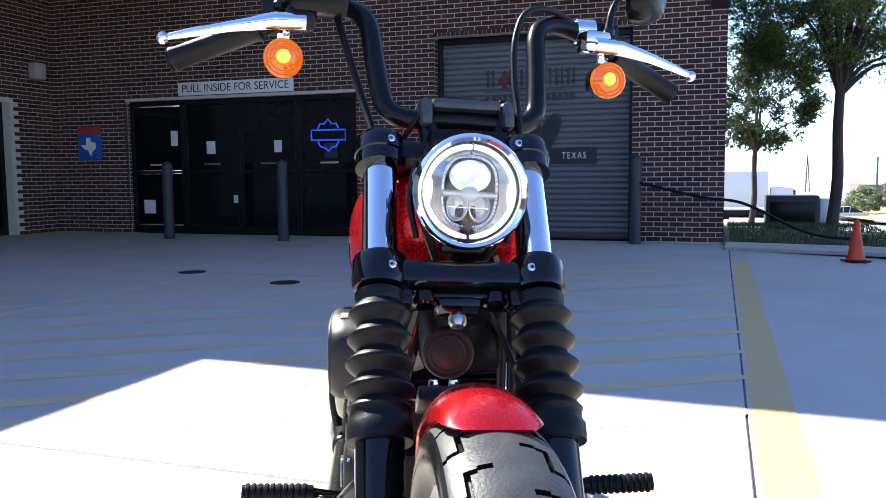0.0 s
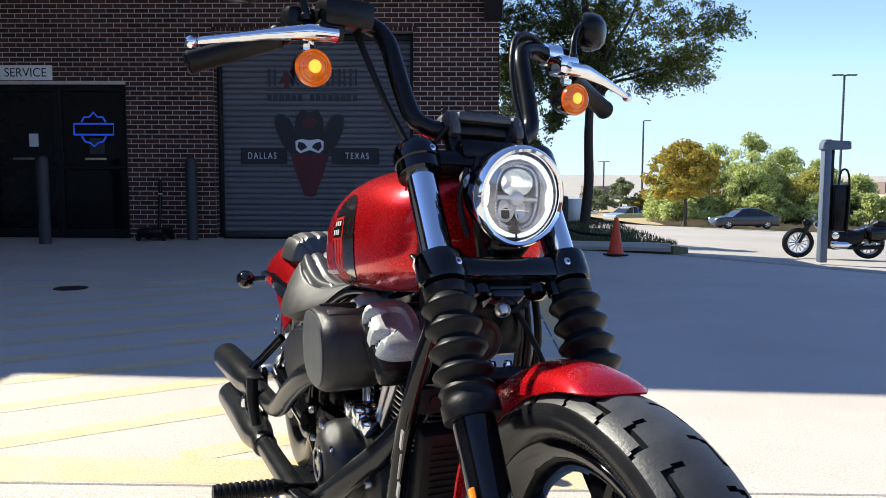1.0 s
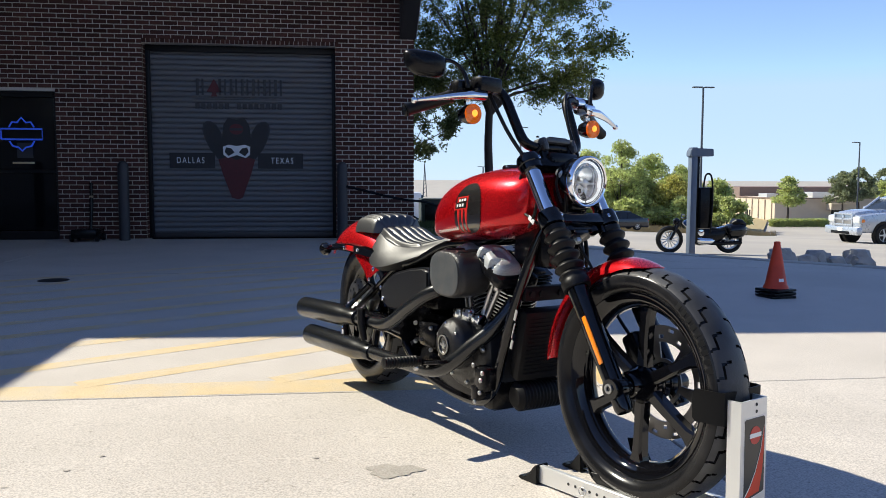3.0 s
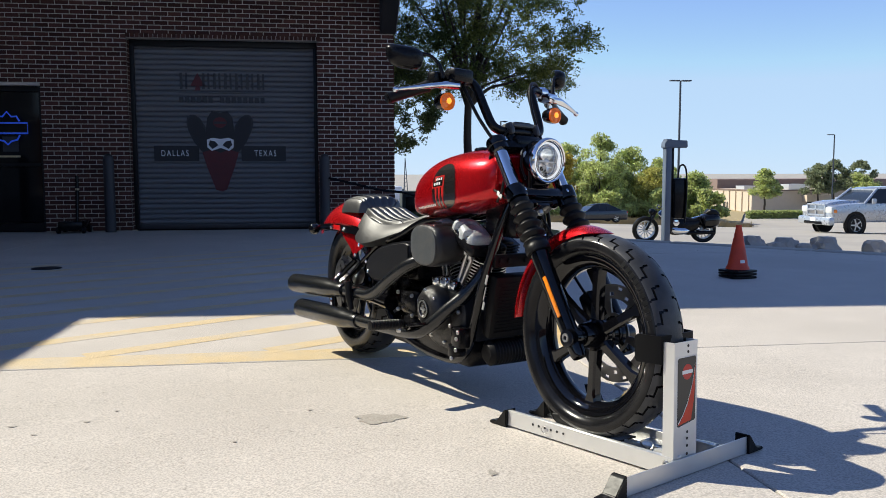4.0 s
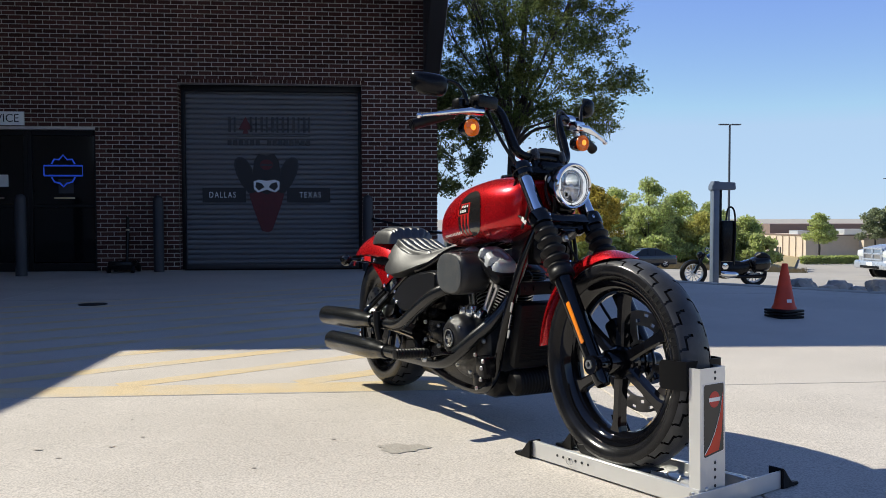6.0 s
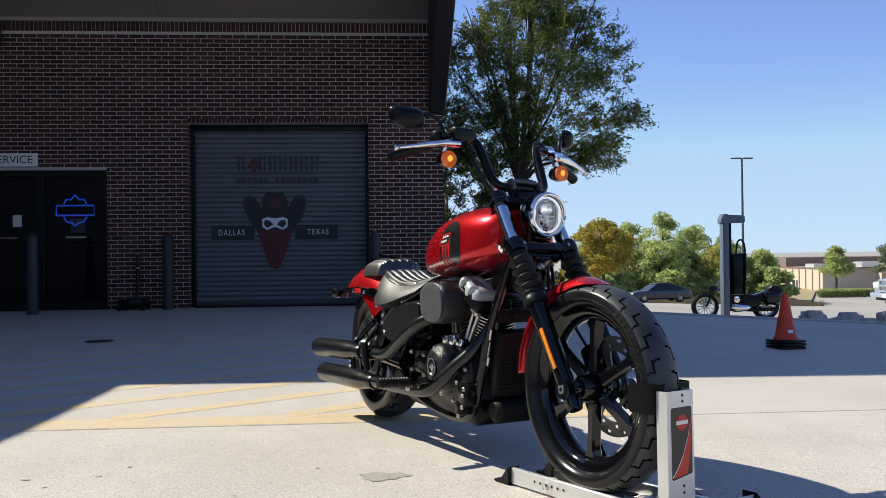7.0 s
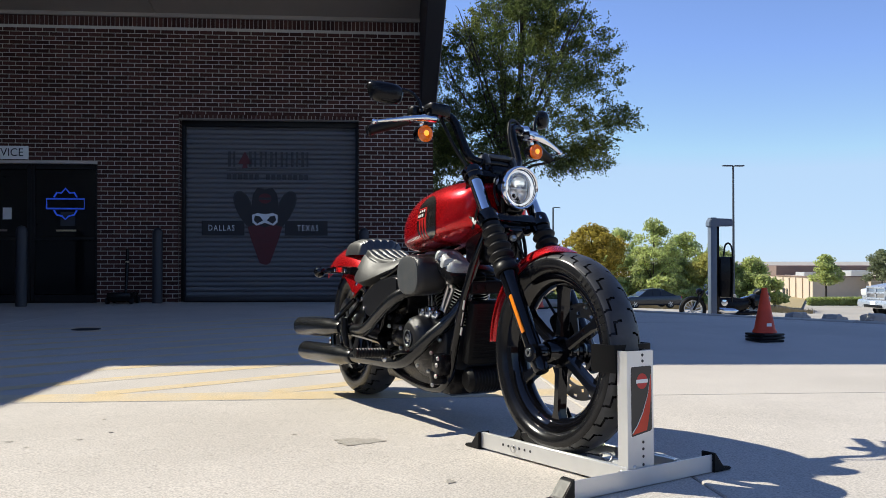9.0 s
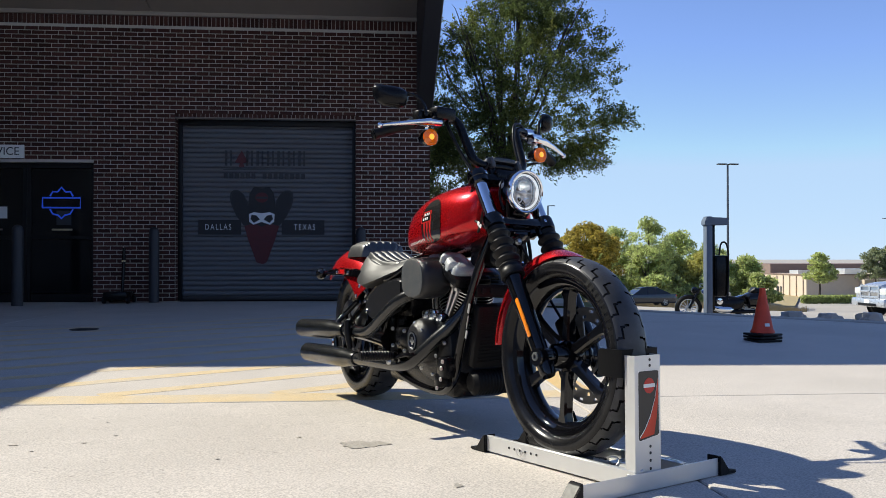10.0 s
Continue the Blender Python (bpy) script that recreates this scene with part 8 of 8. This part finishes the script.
# side cover
bm = bmesh.new()
prism(bm, [(-1.305, 0.448), (-1.300, 0.478), (-1.265, 0.512), (-1.18, 0.550), (-1.06, 0.577), (-0.95, 0.592), (-0.90, 0.585), (-0.90, 0.50), (-1.00, 0.45), (-1.15, 0.410), (-1.24, 0.405), (-1.285, 0.422)], 0.045, Matrix.Translation((0, -0.182, 0)))
bmesh.ops.bevel(bm, geom=[e for e in bm.edges], offset=0.010, segments=3, affect="EDGES")
part("side_cover", bm, COVER_BLACK, bike, "satin black side cover")
bm = bmesh.new()
box(bm, (0.36, 0.24, 0.13), (-1.13, 0, 0.49), 0.03)
part("oil_tank", bm, BLACK_SATIN, bike)
for x, z in ((-1.285, 0.482), (-1.27, 0.440), (-1.36, 0.545), (-1.40, 0.50)):
    bm = bmesh.new()
    bolt(bm, (x, -0.184, z), 0.0085, 0.007, Matrix.Rotation(math.pi / 2, 4, "X"))
    part("cover_bolt", bm, CHROME, bike)

# exhaust: two pipes into two mufflers on the right
for pts, tip0, tip1 in (([(-0.775, -0.10, 0.545), (-0.81, -0.155, 0.535), (-0.88, -0.195, 0.505), (-0.99, -0.212, 0.445), (-1.09, -0.218, 0.388), (-1.17, -0.222, 0.358), (-1.27, -0.228, 0.350), (-1.42, -0.234, 0.345)], (-1.40, -0.237, 0.348), (-1.948, -0.266, 0.320)),
                        ([(-0.58, -0.03, 0.55), (-0.56, -0.06, 0.50), (-0.585, -0.11, 0.43), (-0.63, -0.16, 0.37), (-0.685, -0.195, 0.315), (-0.75, -0.213, 0.275), (-0.84, -0.222, 0.258), (-0.98, -0.228, 0.250), (-1.28, -0.238, 0.236)], (-1.25, -0.238, 0.236), (-1.890, -0.258, 0.204))):
    bm = bmesh.new()
    tube(bm, pts, 0.0245, 18, 6)
    part("exhaust_pipe", bm, MUFFLER_BLACK, bike, "satin black exhaust pipe")
    a, b = Vector(tip0), Vector(tip1)
    L = (b - a).length
    bm = bmesh.new()
    lathe(bm, [(0.0285, 0.0), (0.031, 0.005), (0.031, 0.05), (0.038, 0.10), (0.0435, 0.15), (0.0445, 0.20), (0.0445, L - 0.004), (0.0425, L), (0.038, L), (0.036, L - 0.006), (0.034, L - 0.10), (0.0, L - 0.10)], 40, Matrix.Translation(a) @ (b - a).to_track_quat("Z", "Y").to_matrix().to_4x4())
    part("muffler", bm, MUFFLER_BLACK, bike, "satin black slip-on muffler")
bm = bmesh.new()
tube(bm, [(-1.46, -0.16, 0.47), (-1.50, -0.205, 0.41), (-1.505, -0.245, 0.36), (-1.49, -0.25, 0.25)], 0.012, 10)
box(bm, (0.04, 0.012, 0.16), (-1.49, -0.205, 0.30), 0.005)
part("muffler_bracket", bm, BLACK_GLOSS, bike)
bm = bmesh.new()
bolt(bm, (-1.50, -0.262, 0.272), 0.008, 0.03)
part("bracket_bolt", bm, CHROME, bike)
# foot pegs and controls
for sy in (-1, 1):
    bm = bmesh.new()
    prof = [(0.0, 0.0), (0.015, 0.0)]
    for k in range(10):
        h = 0.018 + 0.012 * k
        prof += [(0.0165, h - 0.0045), (0.0190, h - 0.0025), (0.0190, h + 0.0025), (0.0165, h + 0.0045)]
    lathe(bm, prof + [(0.017, 0.136), (0.0, 0.138)], 18, Matrix.Translation((-0.795, sy * 0.265, 0.300)) @ Vector((0.01, sy * 0.135, 0.007)).to_track_quat("Z", "Y").to_matrix().to_4x4())
    part("foot_peg", bm, RUBBER_MATT, bike, "ribbed black rubber foot peg")
    bm = bmesh.new()
    tube(bm, [(-0.86, sy * 0.14, 0.26), (-0.82, sy * 0.22, 0.28), (-0.795, sy * 0.27, 0.298)], 0.013, 10)
    part("peg_bracket", bm, BLACK_GLOSS, bike)
    bm = bmesh.new()
    bolt(bm, (-0.80, sy * 0.272, 0.278), 0.012, 0.012, Matrix.Rotation(-sy * math.pi / 2, 4, "X"))
    part("peg_bolt", bm, STEEL, bike)
bm = bmesh.new()
tube(bm, [(-0.87, -0.200, 0.235), (-0.82, -0.225, 0.262), (-0.77, -0.240, 0.292)], [0.009, 0.009, 0.008], 10)
pedal = part("brake_pedal", bm, BLACK_GLOSS, bike, "black brake pedal with serrated plate")
bm = bmesh.new()
box(bm, (0.120, 0.034, 0.007), (-0.735, -0.240, 0.301), 0.002, Matrix.Rotation(radians(-12), 4, "Y"))
for k in range(9):
    box(bm, (0.005, 0.034, 0.005), (-0.785 + 0.0125 * k, -0.240, 0.2955 + 0.00266 * k), 0.001, Matrix.Rotation(radians(-12), 4, "Y"), 1)
part("pedal_plate", bm, BLACK_SATIN, pedal)
# rear pillion peg folded up
bm = bmesh.new()
tube(bm, [(-1.29, -0.255, 0.28), (-1.30, -0.262, 0.34), (-1.305, -0.262, 0.40)], [0.012, 0.015, 0.015], 12)
part("pillion_peg", bm, RUBBER_MATT, bike, "folded rubber pillion peg")
# oil cooler, regulator, pump and horn at the front of the engine
bm = bmesh.new()
box(bm, (0.05, 0.19, 0.23), (-0.470, 0, 0.395), 0.012, Matrix.Rotation(radians(13), 4, "Y"))
cooler = part("oil_cooler", bm, COOLER_BLACK, bike, "black finned oil cooler")
for k in range(2, 17):
    bm = bmesh.new()
    box(bm, (0.003, 0.155, 0.0020), (-0.4430 - 0.0022 * (k - 9) * 1.27, 0, 0.391 - 0.0125 * (k - 9)), 0)
    part("cooler_fin", bm, COOLER_BLACK, cooler, smooth=0)
bm = bmesh.new()
prof = [(0.0, -0.085), (0.030, -0.085), (0.040, -0.076)]
for k in range(12):
    y = -0.069 + 0.0125 * k
    prof += [(0.0445, y - 0.004), (0.046, y - 0.002), (0.046, y + 0.002), (0.0445, y + 0.004)]
lathe(bm, prof + [(0.040, 0.076), (0.030, 0.085), (0.0, 0.085)], 28, on_axle(-0.500, 0, 0.225))
part("regulator", bm, COOLER_BLACK, bike, "black finned regulator")
bm = bmesh.new()
box(bm, (0.06, 0.05, 0.075), (-0.575, -0.145, 0.275), 0.008)
box(bm, (0.035, 0.06, 0.05), (-0.60, -0.145, 0.225), 0.008)
part("fluid_reservoir", bm, BLACK_SATIN, bike)
for x, z in ((-0.56, 0.235), (-0.60, 0.315), (-0.545, 0.30), (-0.59, 0.20), (-0.555, 0.275)):
    bm = bmesh.new()
    bolt(bm, (x, -0.172, z), 0.008, 0.006, Matrix.Rotation(math.pi / 2, 4, "X"))
    part("pump_bolt", bm, STEEL, bike)
bm = bmesh.new()
box(bm, (0.03, 0.19, 0.045), (-0.445, 0, 0.555), 0.006)
for dy in (-0.07, -0.035, 0.035, 0.07):
    lathe(bm, [(0.0, 0), (0.010, 0), (0.010, 0.006), (0.0, 0.006)], 12, Matrix.Translation((-0.430, dy, 0.555)) @ Matrix.Rotation(math.pi / 2, 4, "Y"))
part("cooler_bracket", bm, COOLER_BLACK, bike)
bm = bmesh.new()
lathe(bm, [(0.0, -0.03), (0.026, -0.028), (0.036, -0.010), (0.036, 0.0), (0.033, 0.003), (0.029, -0.001), (0.025, 0.001), (0.022, -0.001), (0.012, 0.003), (0.0, 0.004)], 32, Matrix.Translation((-0.345, -0.026, 0.670)) @ Matrix.Rotation(math.pi / 2, 4, "Y"))
part("horn", bm, HORN_BROWN, bike, "round matt dark brown horn")
for sy, y in ((1, 0.045), (1, 0.06), (1, 0.078)):
    bm = bmesh.new()
    tube(bm, [(-0.38, y, 0.76), (-0.365, y + 0.005, 0.66), (-0.40, y + 0.006, 0.56)], 0.0065, 10)
    part("wiring_loom", bm, RUBBER_MATT, bike)

# ---- wheel stand: x ahead of the wheel, z over the sloping slab ----
STAND = pose(0.13, 0.055, yard_z(0.055), -1.43) @ pose(0, 0, 0, 0, 0, -59.5)
stand = thing("wheel_stand", "aluminium motorcycle wheel stand with black cradle on concrete", "wheel stand", m=STAND)


def end_cap(name, m):
    """A black foot: a wedge against the beam and a flat drilled tongue ahead of it. It points along x from the origin."""
    bm = bmesh.new()
    out = [(0.0, 0.001), (0.074, 0.001), (0.078, 0.004), (0.078, 0.010), (0.045, 0.014), (0.016, 0.049), (0.010, 0.056), (0.002, 0.058), (0.0, 0.057)]
    prism(bm, out, 0.046, Matrix.Translation((0, -0.023, 0)))
    bmesh.ops.bevel(bm, geom=list(bm.edges), offset=0.0025, segments=2, affect="EDGES")
    bmesh.ops.transform(bm, matrix=m, verts=bm.verts)
    cap = part(name, bm, RUBBER_MATT, stand, "black moulded end foot")
    bm = bmesh.new()
    lathe(bm, [(0.0, 0.0), (0.0065, 0.0), (0.0065, 0.0012), (0.0, 0.0012)], 14, m @ Matrix.Translation((0.058, 0.0, 0.0125)))
    part("bolt_hole", bm, PRINT_DARK, cap)
    return cap


for sy, yc, x1 in ((-1, -0.106, 0.336), (1, 0.074, 0.336)):
    # an angle section: an upright web with a flange along its foot
    bm = bmesh.new()
    x0 = -0.300
    box(bm, (x1 - x0, 0.004, 0.050), ((x0 + x1) / 2, yc + sy * 0.010, 0.031), 0.0012, seg=1)
    box(bm, (x1 - x0, 0.018, 0.004), ((x0 + x1) / 2, yc - sy * 0.001, 0.010), 0.0012, seg=1)
    box(bm, (x1 - x0, 0.012, 0.004), ((x0 + x1) / 2, yc + sy * 0.002, 0.054), 0.0012, seg=1)
    beam = part("side_beam", bm, ALU, stand, "brushed aluminium side beam")
    end_cap("end_foot", Matrix.Translation((x0 + 0.001, yc, 0)) @ Matrix.Rotation(math.pi, 4, "Z"))
    for k in range(6):
        bm = bmesh.new()
        lathe(bm, [(0.0, 0), (0.0042, 0), (0.0042, 0.001), (0.0, 0.001)], 10, on_axle(-0.185 + 0.026 * k, yc + sy * 0.0122, 0.034, -sy))
        part("pin_hole", bm, PRINT_DARK, beam)
bm = bmesh.new()
box(bm, (0.004, 0.549, 0.050), (0.344, -0.0485, 0.027), 0.0012, seg=1)
box(bm, (0.030, 0.549, 0.004), (0.327, -0.0485, 0.004), 0.0012, seg=1)
part("cross_beam", bm, ALU, stand, "brushed aluminium cross beam")
end_cap("end_foot", Matrix.Translation((0.330, -0.322, 0)) @ Matrix.Rotation(-math.pi / 2, 4, "Z"))
end_cap("end_foot", Matrix.Translation((0.330, 0.225, 0)) @ Matrix.Rotation(math.pi / 2, 4, "Z"))
# channel post, open towards the wheel
bm = bmesh.new()
u = [(0.338, -0.116), (0.338, -0.014), (0.303, -0.014), (0.303, -0.018), (0.334, -0.018), (0.334, -0.112), (0.303, -0.112), (0.303, -0.116)]
loft(bm, [[Vector((x, y, 0.007)) for x, y in u], [Vector((x, y, 0.364)) for x, y in u]])
bmesh.ops.recalc_face_normals(bm, faces=bm.faces)
post = part("post", bm, ALU, stand, "upright aluminium channel post", smooth=0)
PX, PY = 0.3384, -0.062
ON_POST = Matrix.Translation((PX, PY, 0)) @ Matrix.Rotation(math.pi / 2, 4, "Z")


def on_post(name, outline, depth, lift, mat, parent, label=""):
    bm = bmesh.new()
    prism(bm, outline, depth)
    bmesh.ops.transform(bm, matrix=Matrix.Translation((lift, 0, 0)) @ ON_POST @ Matrix.Rotation(math.pi, 4, "Z") @ Matrix.Diagonal((-1, 1, 1, 1)), verts=bm.verts)
    bmesh.ops.recalc_face_normals(bm, faces=bm.faces)
    return part(name, bm, mat, parent, label, smooth=0)


label_plate = on_post("label", [(-0.040, 0.140), (-0.036, 0.136), (0.036, 0.146), (0.040, 0.150), (0.040, 0.318), (0.036, 0.322), (-0.036, 0.322), (-0.040, 0.318)], 0.0008, 0.0, DECAL_BLACK, post, "black label with a red swoosh")
on_post("label_edge", [(-0.0415, 0.1345), (0.0415, 0.1455), (0.0415, 0.3235), (-0.0415, 0.3235)], 0.0003, 0.0, SIGN_WHITE, post)
on_post("swoosh", [(-0.036, 0.141), (0.020, 0.149), (0.032, 0.200), (0.037, 0.250), (0.037, 0.300), (0.026, 0.245), (0.006, 0.195), (-0.016, 0.162)], 0.0006, 0.0008, WARN_ORANGE, label_plate, "orange-red swoosh")
on_post("swoosh_edge", [(-0.037, 0.143), (-0.017, 0.1635), (0.005, 0.1965), (0.025, 0.2455), (0.0365, 0.300), (0.0240, 0.2465), (0.0035, 0.1985), (-0.0185, 0.1655), (-0.037, 0.147)], 0.0003, 0.0012, SIGN_WHITE, label_plate)
on_post("badge", rounded(0.002, 0.282, 0.021, 0.021, 20), 0.0006, 0.0008, DECAL_RED, label_plate, "round red badge")
on_post("badge_bar", [(-0.021, 0.277), (0.025, 0.277), (0.025, 0.287), (-0.021, 0.287)], 0.0004, 0.0013, SIGN_WHITE, label_plate)
for z in (0.352, 0.336, 0.118, 0.100, 0.080, 0.058):
    bm = bmesh.new()
    lathe(bm, [(0.0, 0), (0.0042, 0), (0.0042, 0.0008), (0.0, 0.0008)], 10, Matrix.Translation((PX - 0.0003, PY + 0.006, z)) @ Matrix.Rotation(math.pi / 2, 4, "Y"))
    part("post_hole", bm, PRINT_DARK, post)
# bent stop bracket: a plate across the tread and a wing along each side of the tyre
bm = bmesh.new()
path = [(0.222, -0.132), (0.286, -0.128), (0.299, -0.122), (0.3015, -0.108), (0.3015, 0.004), (0.299, 0.018), (0.286, 0.024), (0.222, 0.028)]
outer, inner = [], []
for k, (x, y) in enumerate(path):
    a, b = Vector(path[max(k - 1, 0)]), Vector(path[min(k + 1, len(path) - 1)])
    n = (b - a).normalized().orthogonal() * 0.0022
    outer.append(Vector((x, y)) + n)
    inner.append(Vector((x, y)) - n)
loop = outer + inner[::-1]
cut = {0: 0.008, 7: 0.008}
rings = []
for z, edge in ((0.303, 1), (0.311, 0), (0.371, 0), (0.379, 1)):
    rings.append([Vector((p.x + (0.008 * edge if k in (0, 7, 8, 15) else 0), p.y, z)) for k, p in enumerate(loop)])
loft(bm, rings)
bmesh.ops.recalc_face_normals(bm, faces=bm.faces)
part("stop_bracket", bm, COOLER_BLACK, stand, "black steel bracket hugging the front of the tyre", smooth=25)
# rocking cradle: a bent plate under the tyre, tall plates along its sides
bm = bmesh.new()
rings = []
for x, z, hw in ((-0.190, 0.168, 0.050), (-0.165, 0.118, 0.062), (-0.125, 0.068, 0.068), (-0.070, 0.036, 0.070), (0.0, 0.022, 0.070), (0.090, 0.030, 0.068)):
    rings.append([Vector((x, -0.025 + dy * hw, z + dz)) for dy, dz in ((-1, 0), (1, 0), (1, -0.005), (-1, -0.005))])
loft(bm, rings)
bmesh.ops.recalc_face_normals(bm, faces=bm.faces)
part("cradle", bm, RUBBER_MATT, stand, "black steel tyre cradle")
for yc, top in ((-0.099, 0.086), (0.048, 0.155)):
    bm = bmesh.new()
    prism(bm, [(-0.122, top - 0.006), (-0.078, top), (-0.066, top - 0.006), (0.010, 0.018), (-0.075, 0.018)], 0.006, Matrix.Translation((0, yc, 0)))
    bmesh.ops.bevel(bm, geom=list(bm.edges), offset=0.0015, segments=1, affect="EDGES")
    part("cradle_paddle", bm, RUBBER_MATT, stand, "black steel side plate of the cradle", smooth=25)
bm = bmesh.new()
tube(bm, [(-0.075, -0.100, 0.024), (-0.075, 0.070, 0.024)], 0.008, 12, curved=False)
part("cradle_pivot", bm, STEEL, stand, "steel pivot rod")
bm = bmesh.new()
box(bm, (0.115, 0.120, 0.004), (0.200, -0.016, 0.036), 0.001, seg=1)
box(bm, (0.115, 0.004, 0.028), (0.200, 0.042, 0.050), 0.001, seg=1)
box(bm, (0.115, 0.004, 0.020), (0.200, -0.074, 0.046), 0.001, seg=1)
tray = part("slide_tray", bm, ALU, stand, "bright aluminium slide tray")
bm = bmesh.new()
box(bm, (0.055, 0.070, 0.030), (0.283, -0.060, 0.045), 0.006)
part("post_block", bm, ALU, stand)
for x in (0.165, 0.195, 0.225):
    bm = bmesh.new()
    lathe(bm, [(0.0, 0), (0.004, 0), (0.004, 0.0008), (0.0, 0.0008)], 10, Matrix.Translation((x, -0.035, 0.0382)))
    part("tray_hole", bm, PRINT_DARK, tray)
bm = bmesh.new()
tube(bm, [(0.232 + 0.020 * math.cos(a), -0.088 + 0.006 * math.sin(2 * a), 0.062 + 0.013 * math.sin(a)) for a in [2 * math.pi * k / 16 for k in range(17)]], 0.0022, 6, 2)
part("locking_pin", bm, STEEL, stand, "wire ring of the locking pin")
bm = bmesh.new()
tube(bm, [(0.245, -0.075, 0.060), (0.280, -0.052, 0.058)], 0.0055, 10, curved=False)
part("pin_shaft", bm, STEEL, stand)
bm = bmesh.new()
tube(bm, [(-0.128 + 0.013 * math.cos(a), -0.124, 0.030 + 0.011 * math.sin(a)) for a in [2 * math.pi * k / 16 for k in range(17)]], 0.0013, 6, 2)
part("clip_ring", bm, STEEL, stand, "small wire clip in the beam")
bm = bmesh.new()
tube(bm, [(0.300, 0.010, 0.078), (0.318, 0.090, 0.055), (0.322, 0.140, 0.036), (0.300, 0.140, 0.034)], 0.0016, 6)
part("tie_wire", bm, STEEL, stand, "thin wire brace behind the post")
for at, m in (((0.318, -0.119, 0.040), Matrix.Rotation(math.pi / 2, 4, "X")), ((0.318, -0.119, 0.022), Matrix.Rotation(math.pi / 2, 4, "X")), ((0.322, -0.104, 0.056), None), ((0.334, -0.090, 0.052), None)):
    bm = bmesh.new()
    bolt(bm, at, 0.0085, 0.008, m)
    part("stand_bolt", bm, STEEL, stand)
